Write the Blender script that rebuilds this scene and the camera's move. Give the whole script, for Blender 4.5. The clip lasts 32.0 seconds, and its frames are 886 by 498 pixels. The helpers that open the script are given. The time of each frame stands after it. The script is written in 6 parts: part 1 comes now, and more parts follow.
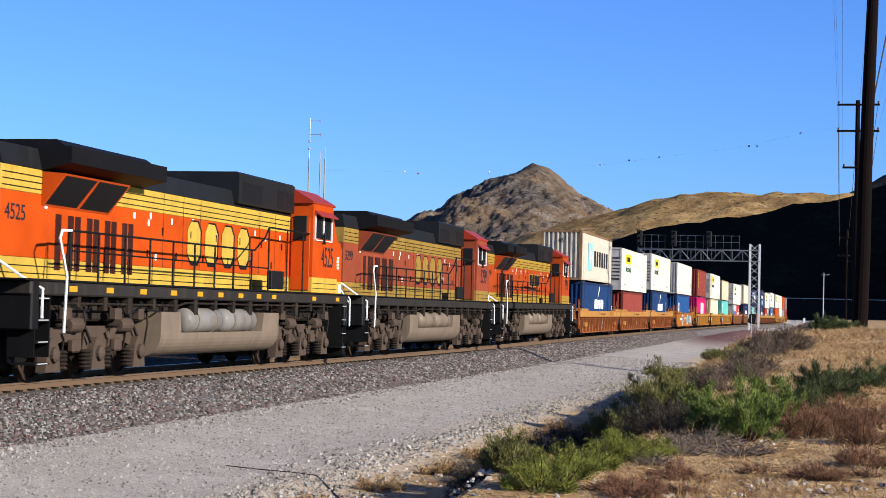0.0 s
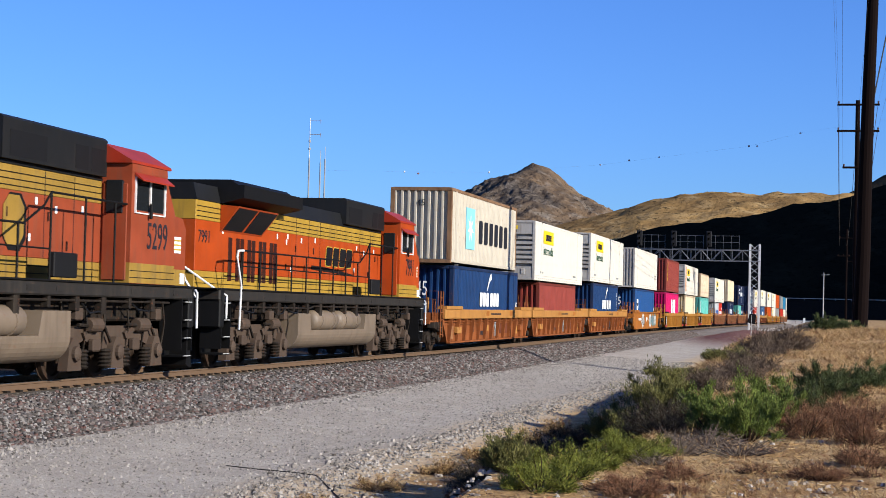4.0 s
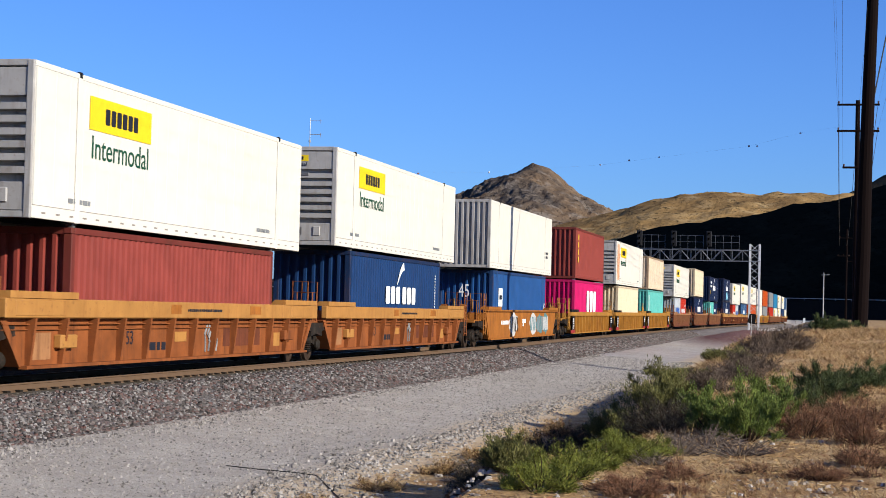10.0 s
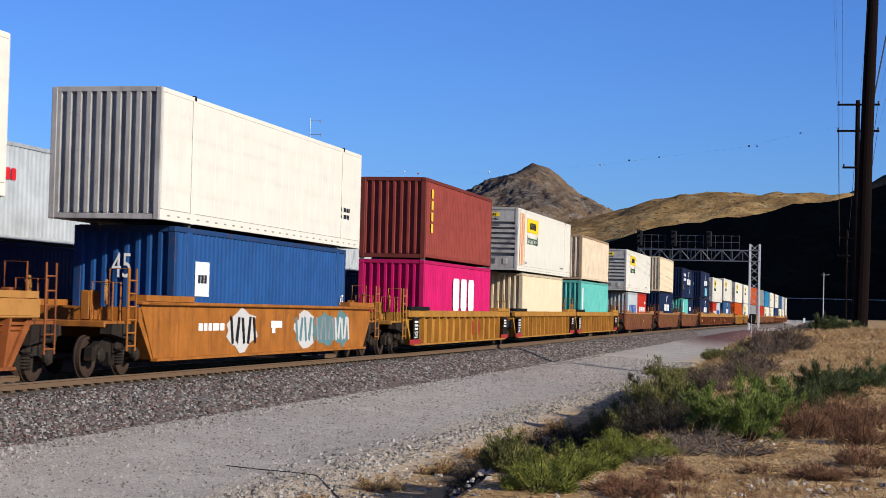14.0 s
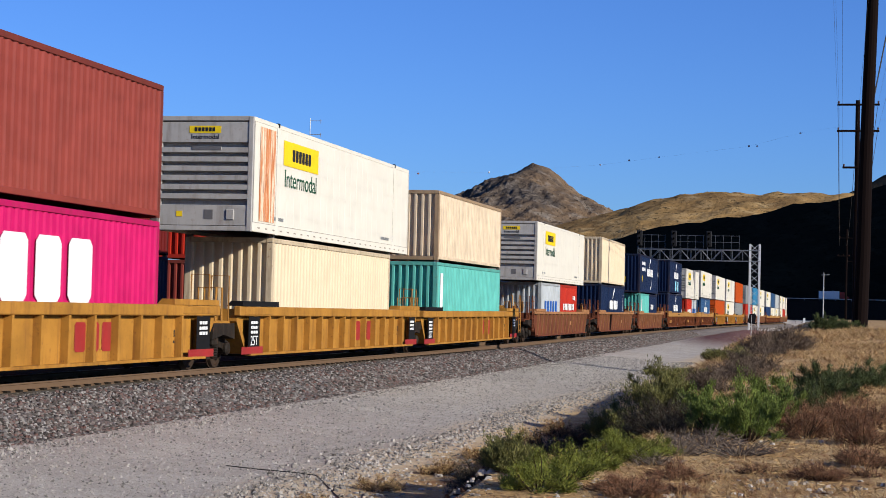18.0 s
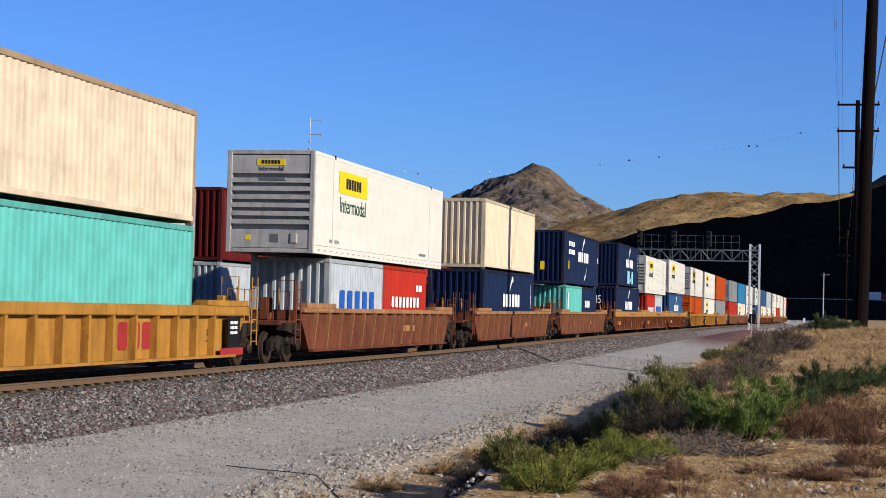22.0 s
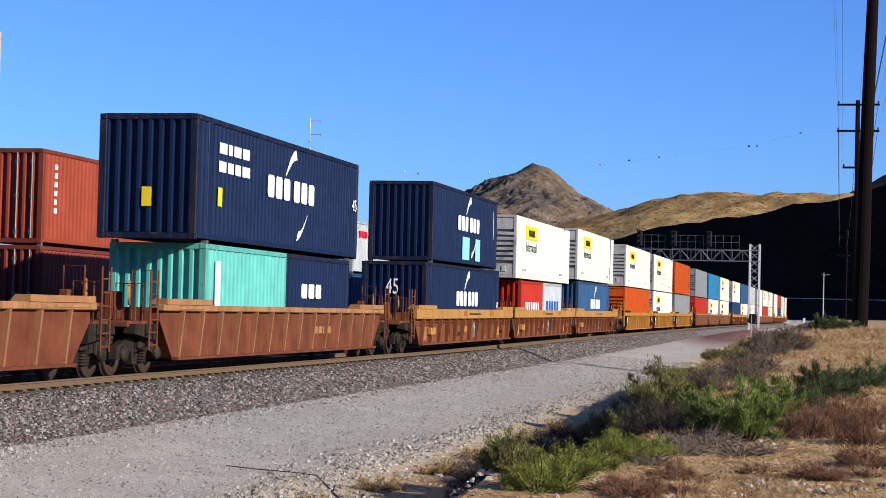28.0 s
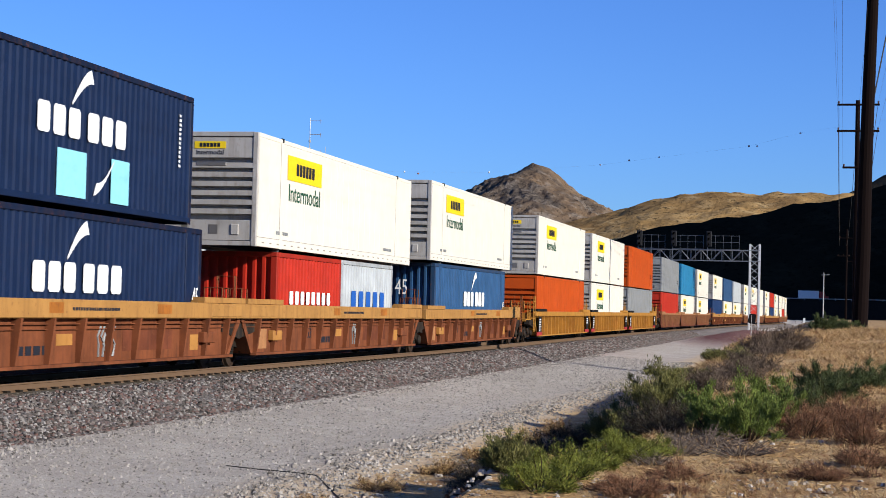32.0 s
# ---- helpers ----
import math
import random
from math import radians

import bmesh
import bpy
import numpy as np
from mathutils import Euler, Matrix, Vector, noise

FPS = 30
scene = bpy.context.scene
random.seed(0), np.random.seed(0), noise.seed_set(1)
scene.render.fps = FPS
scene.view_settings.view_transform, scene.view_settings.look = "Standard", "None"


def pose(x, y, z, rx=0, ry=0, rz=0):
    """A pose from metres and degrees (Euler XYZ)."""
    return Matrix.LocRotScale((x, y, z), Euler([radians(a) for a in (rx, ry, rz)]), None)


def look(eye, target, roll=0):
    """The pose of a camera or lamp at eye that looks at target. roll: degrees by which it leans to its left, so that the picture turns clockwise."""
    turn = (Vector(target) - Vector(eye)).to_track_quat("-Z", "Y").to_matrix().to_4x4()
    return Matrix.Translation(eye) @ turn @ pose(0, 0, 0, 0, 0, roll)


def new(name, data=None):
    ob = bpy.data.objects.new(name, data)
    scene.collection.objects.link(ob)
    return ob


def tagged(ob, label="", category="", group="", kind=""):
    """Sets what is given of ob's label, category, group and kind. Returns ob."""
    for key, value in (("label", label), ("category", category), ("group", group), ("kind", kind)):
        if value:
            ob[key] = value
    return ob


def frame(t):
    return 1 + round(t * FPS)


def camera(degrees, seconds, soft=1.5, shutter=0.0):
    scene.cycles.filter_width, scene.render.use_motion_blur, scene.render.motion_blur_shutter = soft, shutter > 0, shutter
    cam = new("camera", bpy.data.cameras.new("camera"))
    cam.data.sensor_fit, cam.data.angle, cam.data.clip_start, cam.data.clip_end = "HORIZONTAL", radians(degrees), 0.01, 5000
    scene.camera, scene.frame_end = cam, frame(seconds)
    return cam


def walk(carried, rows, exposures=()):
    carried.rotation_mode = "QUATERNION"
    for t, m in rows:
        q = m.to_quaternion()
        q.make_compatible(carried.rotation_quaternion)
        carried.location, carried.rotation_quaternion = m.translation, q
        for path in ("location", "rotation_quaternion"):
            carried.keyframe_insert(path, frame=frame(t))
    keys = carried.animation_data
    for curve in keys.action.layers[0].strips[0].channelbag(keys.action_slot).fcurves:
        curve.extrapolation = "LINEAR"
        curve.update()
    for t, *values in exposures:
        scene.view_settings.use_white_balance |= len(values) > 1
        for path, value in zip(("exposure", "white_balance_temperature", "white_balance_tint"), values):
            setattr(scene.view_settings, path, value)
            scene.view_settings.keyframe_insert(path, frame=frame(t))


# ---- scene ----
# The camera stands still on the bank beside the line; rail top near the camera is z = 0, the tracks run along y.
cam = camera(28.859, 32.0, soft=0.55, shutter=0.15)
EYE = Vector((0, 0, 1.555))
YAW, PITCH = 0.22468, 0.03525
AIM = EYE + Vector((-math.sin(YAW) * math.cos(PITCH), math.cos(YAW) * math.cos(PITCH), math.sin(PITCH)))
walk(cam, [(0, look(EYE, AIM, 1.414)), (32, look(EYE, AIM, 1.414))], exposures=[(0, 0.85), (2, 0.70), (3.5, 0.70), (6, 0.77), (9, 0.73), (11, 0.49), (13, 0.43), (19, 0.45), (25, 0.43), (27.5, 0.70), (29, 0.79), (31, 0.69), (32, 0.64)])

# ---- light: low morning sun from the side of the camera, clear sky ----
SUN_EL, SUN_AZ = radians(21.5), radians(-22.5)          # azimuth measured from +x towards +y
world = bpy.data.worlds.new("world")
scene.world = world
world.use_nodes = True
wn = world.node_tree.nodes
sky = wn.new("ShaderNodeTexSky")
sky.sky_type, sky.sun_disc = "NISHITA", False
sky.sun_elevation, sky.sun_rotation = SUN_EL, radians(90) - SUN_AZ
sky.air_density, sky.dust_density, sky.ozone_density = 1.0, 0.3, 2.5
bg = wn["Background"]
bg.inputs["Strength"].default_value = 0.061
tint = wn.new("ShaderNodeMix")                     # a deep, clean desert sky
tint.data_type, tint.blend_type = "RGBA", "MULTIPLY"
tint.inputs[0].default_value, tint.inputs[7].default_value = 1.0, (0.50, 0.88, 1.75, 1.0)
world.node_tree.links.new(sky.outputs["Color"], tint.inputs[6])
world.node_tree.links.new(tint.outputs[2], bg.inputs["Color"])
sun = new("sun", bpy.data.lights.new("sun", "SUN"))
sun.data.energy, sun.data.angle, sun.data.color = 5.0, radians(0.5), (1.0, 0.945, 0.85)
SUN_DIR = Vector((math.cos(SUN_EL) * math.cos(SUN_AZ), math.cos(SUN_EL) * math.sin(SUN_AZ), math.sin(SUN_EL)))
sun.matrix_world = look(SUN_DIR * 300, (0, 0, 0))

# ---- materials ----
MATS, SHADES = {}, {}


def nodes_of(name):
    m = bpy.data.materials.new(name)
    m.use_nodes = True
    nt = m.node_tree
    return m, nt, nt.nodes["Principled BSDF"]


def noise_tex(nt, vec, scale, detail=4.0, rough=0.6):
    n = nt.nodes.new("ShaderNodeTexNoise")
    n.inputs["Scale"].default_value, n.inputs["Detail"].default_value = scale, detail
    n.inputs["Roughness"].default_value = rough
    nt.links.new(vec, n.inputs["Vector"])
    return n.outputs["Fac"]


def ramp(nt, fac, lo, hi):
    r = nt.nodes.new("ShaderNodeMapRange")
    r.inputs["From Min"].default_value, r.inputs["From Max"].default_value = lo, hi
    nt.links.new(fac, r.inputs["Value"])
    return r.outputs["Result"]


def mix(nt, fac, a, b, mode="MIX"):
    n = nt.nodes.new("ShaderNodeMix")
    n.data_type, n.blend_type = "RGBA", mode
    for value, socket in ((fac, n.inputs[0]), (a, n.inputs[6]), (b, n.inputs[7])):
        if isinstance(value, (int, float)):
            socket.default_value = value
        elif isinstance(value, tuple):
            socket.default_value = (*value, 1.0)[:4]
        else:
            nt.links.new(value, socket)
    return n.outputs[2]


def mul(nt, a, b):
    n = nt.nodes.new("ShaderNodeMath")
    n.operation = "MULTIPLY"
    for value, socket in ((a, n.inputs[0]), (b, n.inputs[1])):
        if isinstance(value, (int, float)):
            socket.default_value = value
        else:
            nt.links.new(value, socket)
    return n.outputs[0]


def coords(nt, stretch=(1, 1, 1)):
    """Object coordinates, shifted by the object's own random number."""
    tc, oi = nt.nodes.new("ShaderNodeTexCoord"), nt.nodes.new("ShaderNodeObjectInfo")
    mp = nt.nodes.new("ShaderNodeMapping")
    mp.inputs["Scale"].default_value = stretch
    s = nt.nodes.new("ShaderNodeVectorMath")
    s.operation = "MULTIPLY_ADD"
    s.inputs[1].default_value = (1, 1, 1)
    v = nt.nodes.new("ShaderNodeCombineXYZ")
    for k in range(3):
        nt.links.new(mul(nt, oi.outputs["Random"], 37.0 + 11 * k), v.inputs[k])
    nt.links.new(tc.outputs["Object"], s.inputs[0])
    nt.links.new(v.outputs[0], s.inputs[2])
    nt.links.new(s.outputs[0], mp.inputs["Vector"])
    return mp.outputs[0]


def bump(nt, bsdf, height, strength, distance=0.01):
    b = nt.nodes.new("ShaderNodeBump")
    b.inputs["Strength"].default_value, b.inputs["Distance"].default_value = strength, distance
    nt.links.new(height, b.inputs["Height"])
    nt.links.new(b.outputs["Normal"], bsdf.inputs["Normal"])


def paint(name, col, grime=0.35, rust=0.12, rough=0.45, dirt=(0.072, 0.056, 0.04), mottle=0.72):
    """Weathered paint on steel: blotches, downward streaks of dirt and spots of rust."""
    if name in MATS:
        return MATS[name]
    m, nt, b = nodes_of(name)
    SHADES[name] = col
    flat, run = coords(nt), coords(nt, (3.2, 3.2, 0.35))
    dark = tuple(c * mottle for c in col)
    c = mix(nt, ramp(nt, noise_tex(nt, flat, 1.3, 5), 0.35, 0.75), col, dark)
    streak = mul(nt, ramp(nt, noise_tex(nt, run, 1.6, 5, 0.65), 0.5, 0.8), grime)
    c = mix(nt, streak, c, dirt)
    fine = noise_tex(nt, flat, 9.0, 6, 0.7)
    c = mix(nt, mul(nt, ramp(nt, fine, 0.58, 0.68), rust), c, (0.13, 0.045, 0.018))
    nt.links.new(c, b.inputs["Base Color"])
    b.inputs["Roughness"].default_value = rough
    b.inputs["Specular IOR Level"].default_value = 0.16
    bump(nt, b, fine, 0.12)
    MATS[name] = m
    return m


def earth(name, cols, scale, rough=0.95, height=0.6, distance=0.03, second=None):
    """Ground-like stuff out of two or three colours, mottled at three scales."""
    if name in MATS:
        return MATS[name]
    m, nt, b = nodes_of(name)
    tc = nt.nodes.new("ShaderNodeTexCoord").outputs["Object"]
    n1, n2 = noise_tex(nt, tc, scale, 6, 0.7), noise_tex(nt, tc, scale * 6.3, 5, 0.75)
    n3 = noise_tex(nt, tc, scale * 0.11, 3)
    c = mix(nt, ramp(nt, n1, 0.35, 0.65), cols[0], cols[1])
    c = mix(nt, ramp(nt, n2, 0.45, 0.7), c, cols[2])
    if second:
        c = mix(nt, ramp(nt, n3, 0.5, 0.66), c, second)
    nt.links.new(c, b.inputs["Base Color"])
    b.inputs["Roughness"].default_value = rough
    b.inputs["Specular IOR Level"].default_value = 0.08
    bump(nt, b, n2, height, distance)
    MATS[name] = m
    return m


def plain(name, col, rough=0.6, metal=0.0, spots=0.25):
    if name in MATS:
        return MATS[name]
    m, nt, b = nodes_of(name)
    n = noise_tex(nt, coords(nt), 6.0, 5, 0.7)
    nt.links.new(mix(nt, mul(nt, ramp(nt, n, 0.4, 0.75), spots), col, tuple(c * 0.45 for c in col)), b.inputs["Base Color"])
    b.inputs["Roughness"].default_value, b.inputs["Metallic"].default_value = rough, metal
    b.inputs["Specular IOR Level"].default_value = 0.5 if rough < 0.2 or metal > 0.3 else 0.08
    bump(nt, b, n, 0.15)
    MATS[name] = m
    return m


def chips(name, cols, rough=0.9):
    """Loose stones: each island of the mesh its own shade."""
    if name in MATS:
        return MATS[name]
    m, nt, b = nodes_of(name)
    g = nt.nodes.new("ShaderNodeNewGeometry")
    r = nt.nodes.new("ShaderNodeValToRGB")
    el = r.color_ramp.elements
    while len(el) < len(cols):
        el.new(0.5)
    for k, col in enumerate(cols):
        el[k].position, el[k].color = k / (len(cols) - 1), (*col, 1)
    nt.links.new(g.outputs["Random Per Island"], r.inputs["Fac"])
    tc = nt.nodes.new("ShaderNodeTexCoord").outputs["Object"]
    n = noise_tex(nt, tc, 30, 4)
    nt.links.new(mix(nt, mul(nt, n, 0.5), r.outputs["Color"], (0.06, 0.055, 0.05)), b.inputs["Base Color"])
    b.inputs["Roughness"].default_value = rough
    b.inputs["Specular IOR Level"].default_value = 0.08
    MATS[name] = m
    return m


# ---- mesh building ----
class Build:
    """Collects vertices and faces of one mesh."""

    def __init__(self):
        self.v, self.f = [], []

    def add(self, verts, faces):
        k = len(self.v)
        self.v += [tuple(p) for p in verts]
        self.f += [tuple(i + k for i in q) for q in faces]
        return self

    def box(self, x0, x1, y0, y1, z0, z1, bevel=0.0):
        if bevel <= 0:
            p = [(x, y, z) for x in (x0, x1) for y in (y0, y1) for z in (z0, z1)]
            return self.add(p, [(0, 1, 3, 2), (4, 6, 7, 5), (0, 4, 5, 1), (2, 3, 7, 6), (0, 2, 6, 4), (1, 5, 7, 3)])
        b = min(bevel, (x1 - x0) / 2.01, (y1 - y0) / 2.01, (z1 - z0) / 2.01)
        bm = bmesh.new()
        bmesh.ops.create_cube(bm, size=1)
        for v in bm.verts:
            v.co = ((x0 + x1) / 2 + v.co.x * (x1 - x0), (y0 + y1) / 2 + v.co.y * (y1 - y0), (z0 + z1) / 2 + v.co.z * (z1 - z0))
        bmesh.ops.bevel(bm, geom=bm.edges[:], offset=b, segments=1, affect="EDGES")
        return self.take(bm)

    def take(self, bm):
        bm.verts.index_update()
        self.add([v.co[:] for v in bm.verts], [[v.index for v in q.verts] for q in bm.faces])
        bm.free()
        return self

    def prism(self, outline, a, b, axis="y"):
        """A polygon extruded along an axis; the outline gives the other two coordinates in order."""
        n = len(outline)

        def put(p, h):
            return {"x": (h, p[0], p[1]), "y": (p[0], h, p[1]), "z": (p[0], p[1], h)}[axis]
        vs = [put(p, a) for p in outline] + [put(p, b) for p in outline]
        fs = [tuple(range(n)), tuple(range(2 * n - 1, n - 1, -1))]
        fs += [(k, (k + 1) % n, n + (k + 1) % n, n + k) for k in range(n)]
        return self.add(vs, fs)

    def tube(self, pts, r, sides=6, r_end=None):
        """A round bar along a line of points."""
        pts = [Vector(p) for p in pts]
        vs, fs = [], []
        n = len(pts)
        for k, p in enumerate(pts):
            d = (pts[min(k + 1, n - 1)] - pts[max(k - 1, 0)]).normalized()
            a = d.orthogonal().normalized() if abs(d.z) > 0.95 else d.cross(Vector((0, 0, 1))).normalized()
            b = d.cross(a)
            rad = r if r_end is None else r + (r_end - r) * k / (n - 1)
            for i in range(sides):
                w = 2 * math.pi * i / sides
                vs.append(p + a * (rad * math.cos(w)) + b * (rad * math.sin(w)))
        for k in range(n - 1):
            for i in range(sides):
                j = (i + 1) % sides
                fs.append((k * sides + i, k * sides + j, (k + 1) * sides + j, (k + 1) * sides + i))
        fs += [tuple(range(sides))[::-1], tuple(range((n - 1) * sides, n * sides))]
        return self.add(vs, fs)

    def lathe(self, profile, centre, axis="x", sides=16):
        """Rings (along, radius) turned about an axis through centre."""
        vs, fs = [], []
        for h, r in profile:
            for i in range(sides):
                w = 2 * math.pi * i / sides
                a, b = r * math.cos(w), r * math.sin(w)
                p = {"x": (h, a, b), "y": (a, h, b), "z": (a, b, h)}[axis]
                vs.append(tuple(p[j] + centre[j] for j in range(3)))
        m = len(profile)
        for k in range(m - 1):
            for i in range(sides):
                j = (i + 1) % sides
                fs.append((k * sides + i, k * sides + j, (k + 1) * sides + j, (k + 1) * sides + i))
        fs += [tuple(range(sides))[::-1], tuple(range((m - 1) * sides, m * sides))]
        return self.add(vs, fs)

    def mesh(self, name, smooth=False):
        me = bpy.data.meshes.new(name)
        me.from_pydata(self.v, [], self.f)
        me.update()
        bm = bmesh.new()
        bm.from_mesh(me)
        bmesh.ops.recalc_face_normals(bm, faces=bm.faces)
        bm.to_mesh(me)
        bm.free()
        if smooth:
            me.polygons.foreach_set("use_smooth", [True] * len(me.polygons))
        return me


CACHE = {}


def cached(key, make):
    if key not in CACHE:
        CACHE[key] = make()
    return CACHE[key]


def part(name, me, material, parent, label="", at=None):
    """One mesh object under a thing or part; the mesh may be shared, the material belongs to the object."""
    if isinstance(me, Build):
        me = me.mesh(name)
    if not me.materials:
        me.materials.append(None)
    ob = new(name, me)
    ob.material_slots[0].link = "OBJECT"
    ob.material_slots[0].material = material
    ob.parent = parent
    if at is not None:
        ob.matrix_basis = at
    return tagged(ob, label)


def thing(name, label, category, group="", at=None):
    ob = new(name)
    ob.empty_display_size = 0.3
    if at is not None:
        ob.matrix_basis = at
    return tagged(ob, label, category, group)


def solid(name, me, material, label, category="", group="", kind="", at=None):
    """A thing of one mesh."""
    ob = part(name, me, material, None, label, at)
    return tagged(ob, "", category, group, kind)


def words(text, size, depth=0.004):
    """Mesh of a word, in the yz plane, facing +x, running towards +y, centred."""
    def make():
        cu = bpy.data.curves.new("text", "FONT")
        cu.body, cu.size, cu.extrude = text, size, depth
        cu.align_x, cu.align_y = "CENTER", "CENTER"
        ob = new("text", cu)
        bpy.context.view_layer.update()
        me = bpy.data.meshes.new_from_object(ob.evaluated_get(bpy.context.evaluated_depsgraph_get()))
        bpy.data.objects.remove(ob)
        bpy.data.curves.remove(cu)
        me.transform(Matrix(((0, 0, 1, 0), (1, 0, 0, 0), (0, 1, 0, 0), (0, 0, 0, 1))))
        return me
    return cached(("words", text, size), make)


# ---- lie of the land ----
TRACK_X, TRACK2_X = -15.60, -24.90


def smooth01(a, b, x):
    t = min(1.0, max(0.0, (x - a) / (b - a)))
    return t * t * (3 - 2 * t)


def grade(y):
    """Height of the rails along the line: level by the camera, then gently climbing."""
    return 0.36 * (1 - math.exp(-(y - 65) / 90)) if y > 65 else 0.0


def bend(y):
    """Sideways run of the line: straight, then a slight reverse curve to the left far off."""
    return 2.2 * smooth01(190, 440, y) - (max(0.0, y - 440) ** 2) / 900.0


def ground_z(x, y):
    g = grade(y)
    edge = -7.5 + bend(y) * 0.8 + 0.3 * math.sin(y * 0.21) + 0.9 * smooth01(45, 80, y) - 3.0 * smooth01(90, 190, y)
    toe = TRACK_X + bend(y)
    d = abs(x - toe + (2.3 if x < toe else 0)) if x < toe - 2.3 or x > toe else 0.0
    z = -0.68 + g - 0.22 * smooth01(-12, -7.6, x)
    if d < 3.6:
        z = -0.22 + g - 0.46 * smooth01(1.35, 3.6, d)
    if x > edge:
        near = smooth01(105, 76, y)
        crest = -2.8 + 0.85 * smooth01(14.0, 17.0, y) - 0.6 * smooth01(20, 25, y) + 1.9 * smooth01(50, 70, y)
        wide = 1.45 + 2.35 * smooth01(30, 58, y)
        side = smooth01(edge + 1.3, edge + 8.1, x) * (1 - near) + near * min(1.0, max(0.0, (x - crest - 0.1) / wide + 1.0))
        z -= 0.12 * smooth01(edge, edge + 1.5, x) * (1 - side) * smooth01(62, 40, y)
        z += side * (0.90 + 0.0171 * min(max(y, 0.0), 70.0))
        z += 0.06 * side * noise.noise((x * 0.5, y * 0.4, 3.1)) + 0.025 * noise.noise((x * 1.7, y * 1.5, 7.7)) * min(1, side * 4)
        z += 0.03 * noise.noise((x * 1.1, y * 0.9, 1.3)) * smooth01(edge, edge + 0.8, x)
    z += 1.0 * math.exp(-((x + 8.4) / 2.6) ** 2 - ((y - 172) / 30) ** 2)
    return z


# ---- ground, track bed, rails ----
def steps(a, b, fine, coarse, lo, hi):
    """Grid lines from a to b, fine between lo and hi, widening outside."""
    out, x = [lo], lo
    while x < hi:
        x += fine
        out.append(x)
    s = fine
    while out[-1] < b:
        s = min(s * 1.25, coarse)
        out.append(out[-1] + s)
    s = fine
    while out[0] > a:
        s = min(s * 1.25, coarse)
        out.insert(0, out[0] - s)
    return out


def sheet(xs, ys, height):
    b = Build()
    n = len(xs)
    b.v = [(x, y, height(x, y)) for y in ys for x in xs]
    b.f = [(j * n + i, j * n + i + 1, (j + 1) * n + i + 1, (j + 1) * n + i) for j in range(len(ys) - 1) for i in range(n - 1)]
    return b


def ground_material():
    m, nt, b = nodes_of("ground")
    tc = nt.nodes.new("ShaderNodeTexCoord").outputs["Object"]
    sep = nt.nodes.new("ShaderNodeSeparateXYZ")
    nt.links.new(tc, sep.inputs[0])
    n0, n1 = noise_tex(nt, tc, 0.6, 5, 0.7), noise_tex(nt, tc, 4.0, 6, 0.75)
    n2, n3 = noise_tex(nt, tc, 22.0, 5, 0.8), noise_tex(nt, tc, 0.09, 4)
    gravel = mix(nt, ramp(nt, n1, 0.35, 0.65), (0.415, 0.372, 0.318), (0.318, 0.285, 0.243))
    gravel = mix(nt, ramp(nt, n0, 0.45, 0.7), gravel, (0.46, 0.42, 0.362))
    gravel = mix(nt, mul(nt, ramp(nt, n2, 0.52, 0.62), 0.7), gravel, (0.12, 0.108, 0.1))
    dirt = mix(nt, ramp(nt, n1, 0.35, 0.65), (0.464, 0.3, 0.132), (0.336, 0.2, 0.084))
    dirt = mix(nt, ramp(nt, n0, 0.45, 0.65), dirt, (0.528, 0.384, 0.2))
    dirt = mix(nt, mul(nt, ramp(nt, n2, 0.50, 0.60), 0.75), dirt, (0.136, 0.076, 0.036))
    dirt = mix(nt, mul(nt, ramp(nt, noise_tex(nt, tc, 1.7, 5, 0.75), 0.52, 0.60), 0.7), dirt, (0.2, 0.1, 0.044))
    wob = nt.nodes.new("ShaderNodeMath")
    wob.operation = "MULTIPLY_ADD"
    wob.inputs[1].default_value = 2.4
    nt.links.new(n0, wob.inputs[0])
    nt.links.new(sep.outputs[0], wob.inputs[2])
    col = mix(nt, ramp(nt, wob.outputs[0], -6.6, -5.2), gravel, dirt)
    pale = mix(nt, ramp(nt, n1, 0.4, 0.62), (0.50, 0.405, 0.285), (0.36, 0.275, 0.18))
    strip = mul(nt, ramp(nt, wob.outputs[0], -6.9, -6.0), ramp(nt, wob.outputs[0], -4.9, -5.7))
    col = mix(nt, mul(nt, strip, 0.85), col, pale)
    # beyond the tracks the trains' shade is put into a darker soil colour
    col = mix(nt, ramp(nt, sep.outputs[0], -16.5, -18.5), col, (0.088, 0.068, 0.048))
    # the heap of reddish soil by the signal bridge
    d = nt.nodes.new("ShaderNodeVectorMath")
    d.operation = "DISTANCE"
    sc = nt.nodes.new("ShaderNodeVectorMath")
    sc.operation = "MULTIPLY"
    sc.inputs[1].default_value = (1, 0.1, 0)
    nt.links.new(tc, sc.inputs[0])
    nt.links.new(sc.outputs[0], d.inputs[0])
    d.inputs[1].default_value = (-8.8, 16.6, 0)
    red = ramp(nt, d.outputs["Value"], 4.8, 2.6)
    col = mix(nt, mul(nt, red, ramp(nt, n1, 0.25, 0.5)), col, (0.12, 0.0496, 0.044))
    nt.links.new(col, b.inputs["Base Color"])
    b.inputs["Roughness"].default_value = 0.95
    b.inputs["Specular IOR Level"].default_value = 0.08
    bump(nt, b, n2, 0.7, 0.03)
    return m


GX = steps(-900, 900, 0.4, 90, -13, 6)
GY = steps(-300, 4200, 0.5, 160, 8, 75)
solid("ground", sheet(GX, GY, lambda x, y: ground_z(x, y) - (0.10 if x < -12.5 else 0.0)), ground_material(),
      "grey gravel service road with dry earth bank beside the railway", kind="structure")

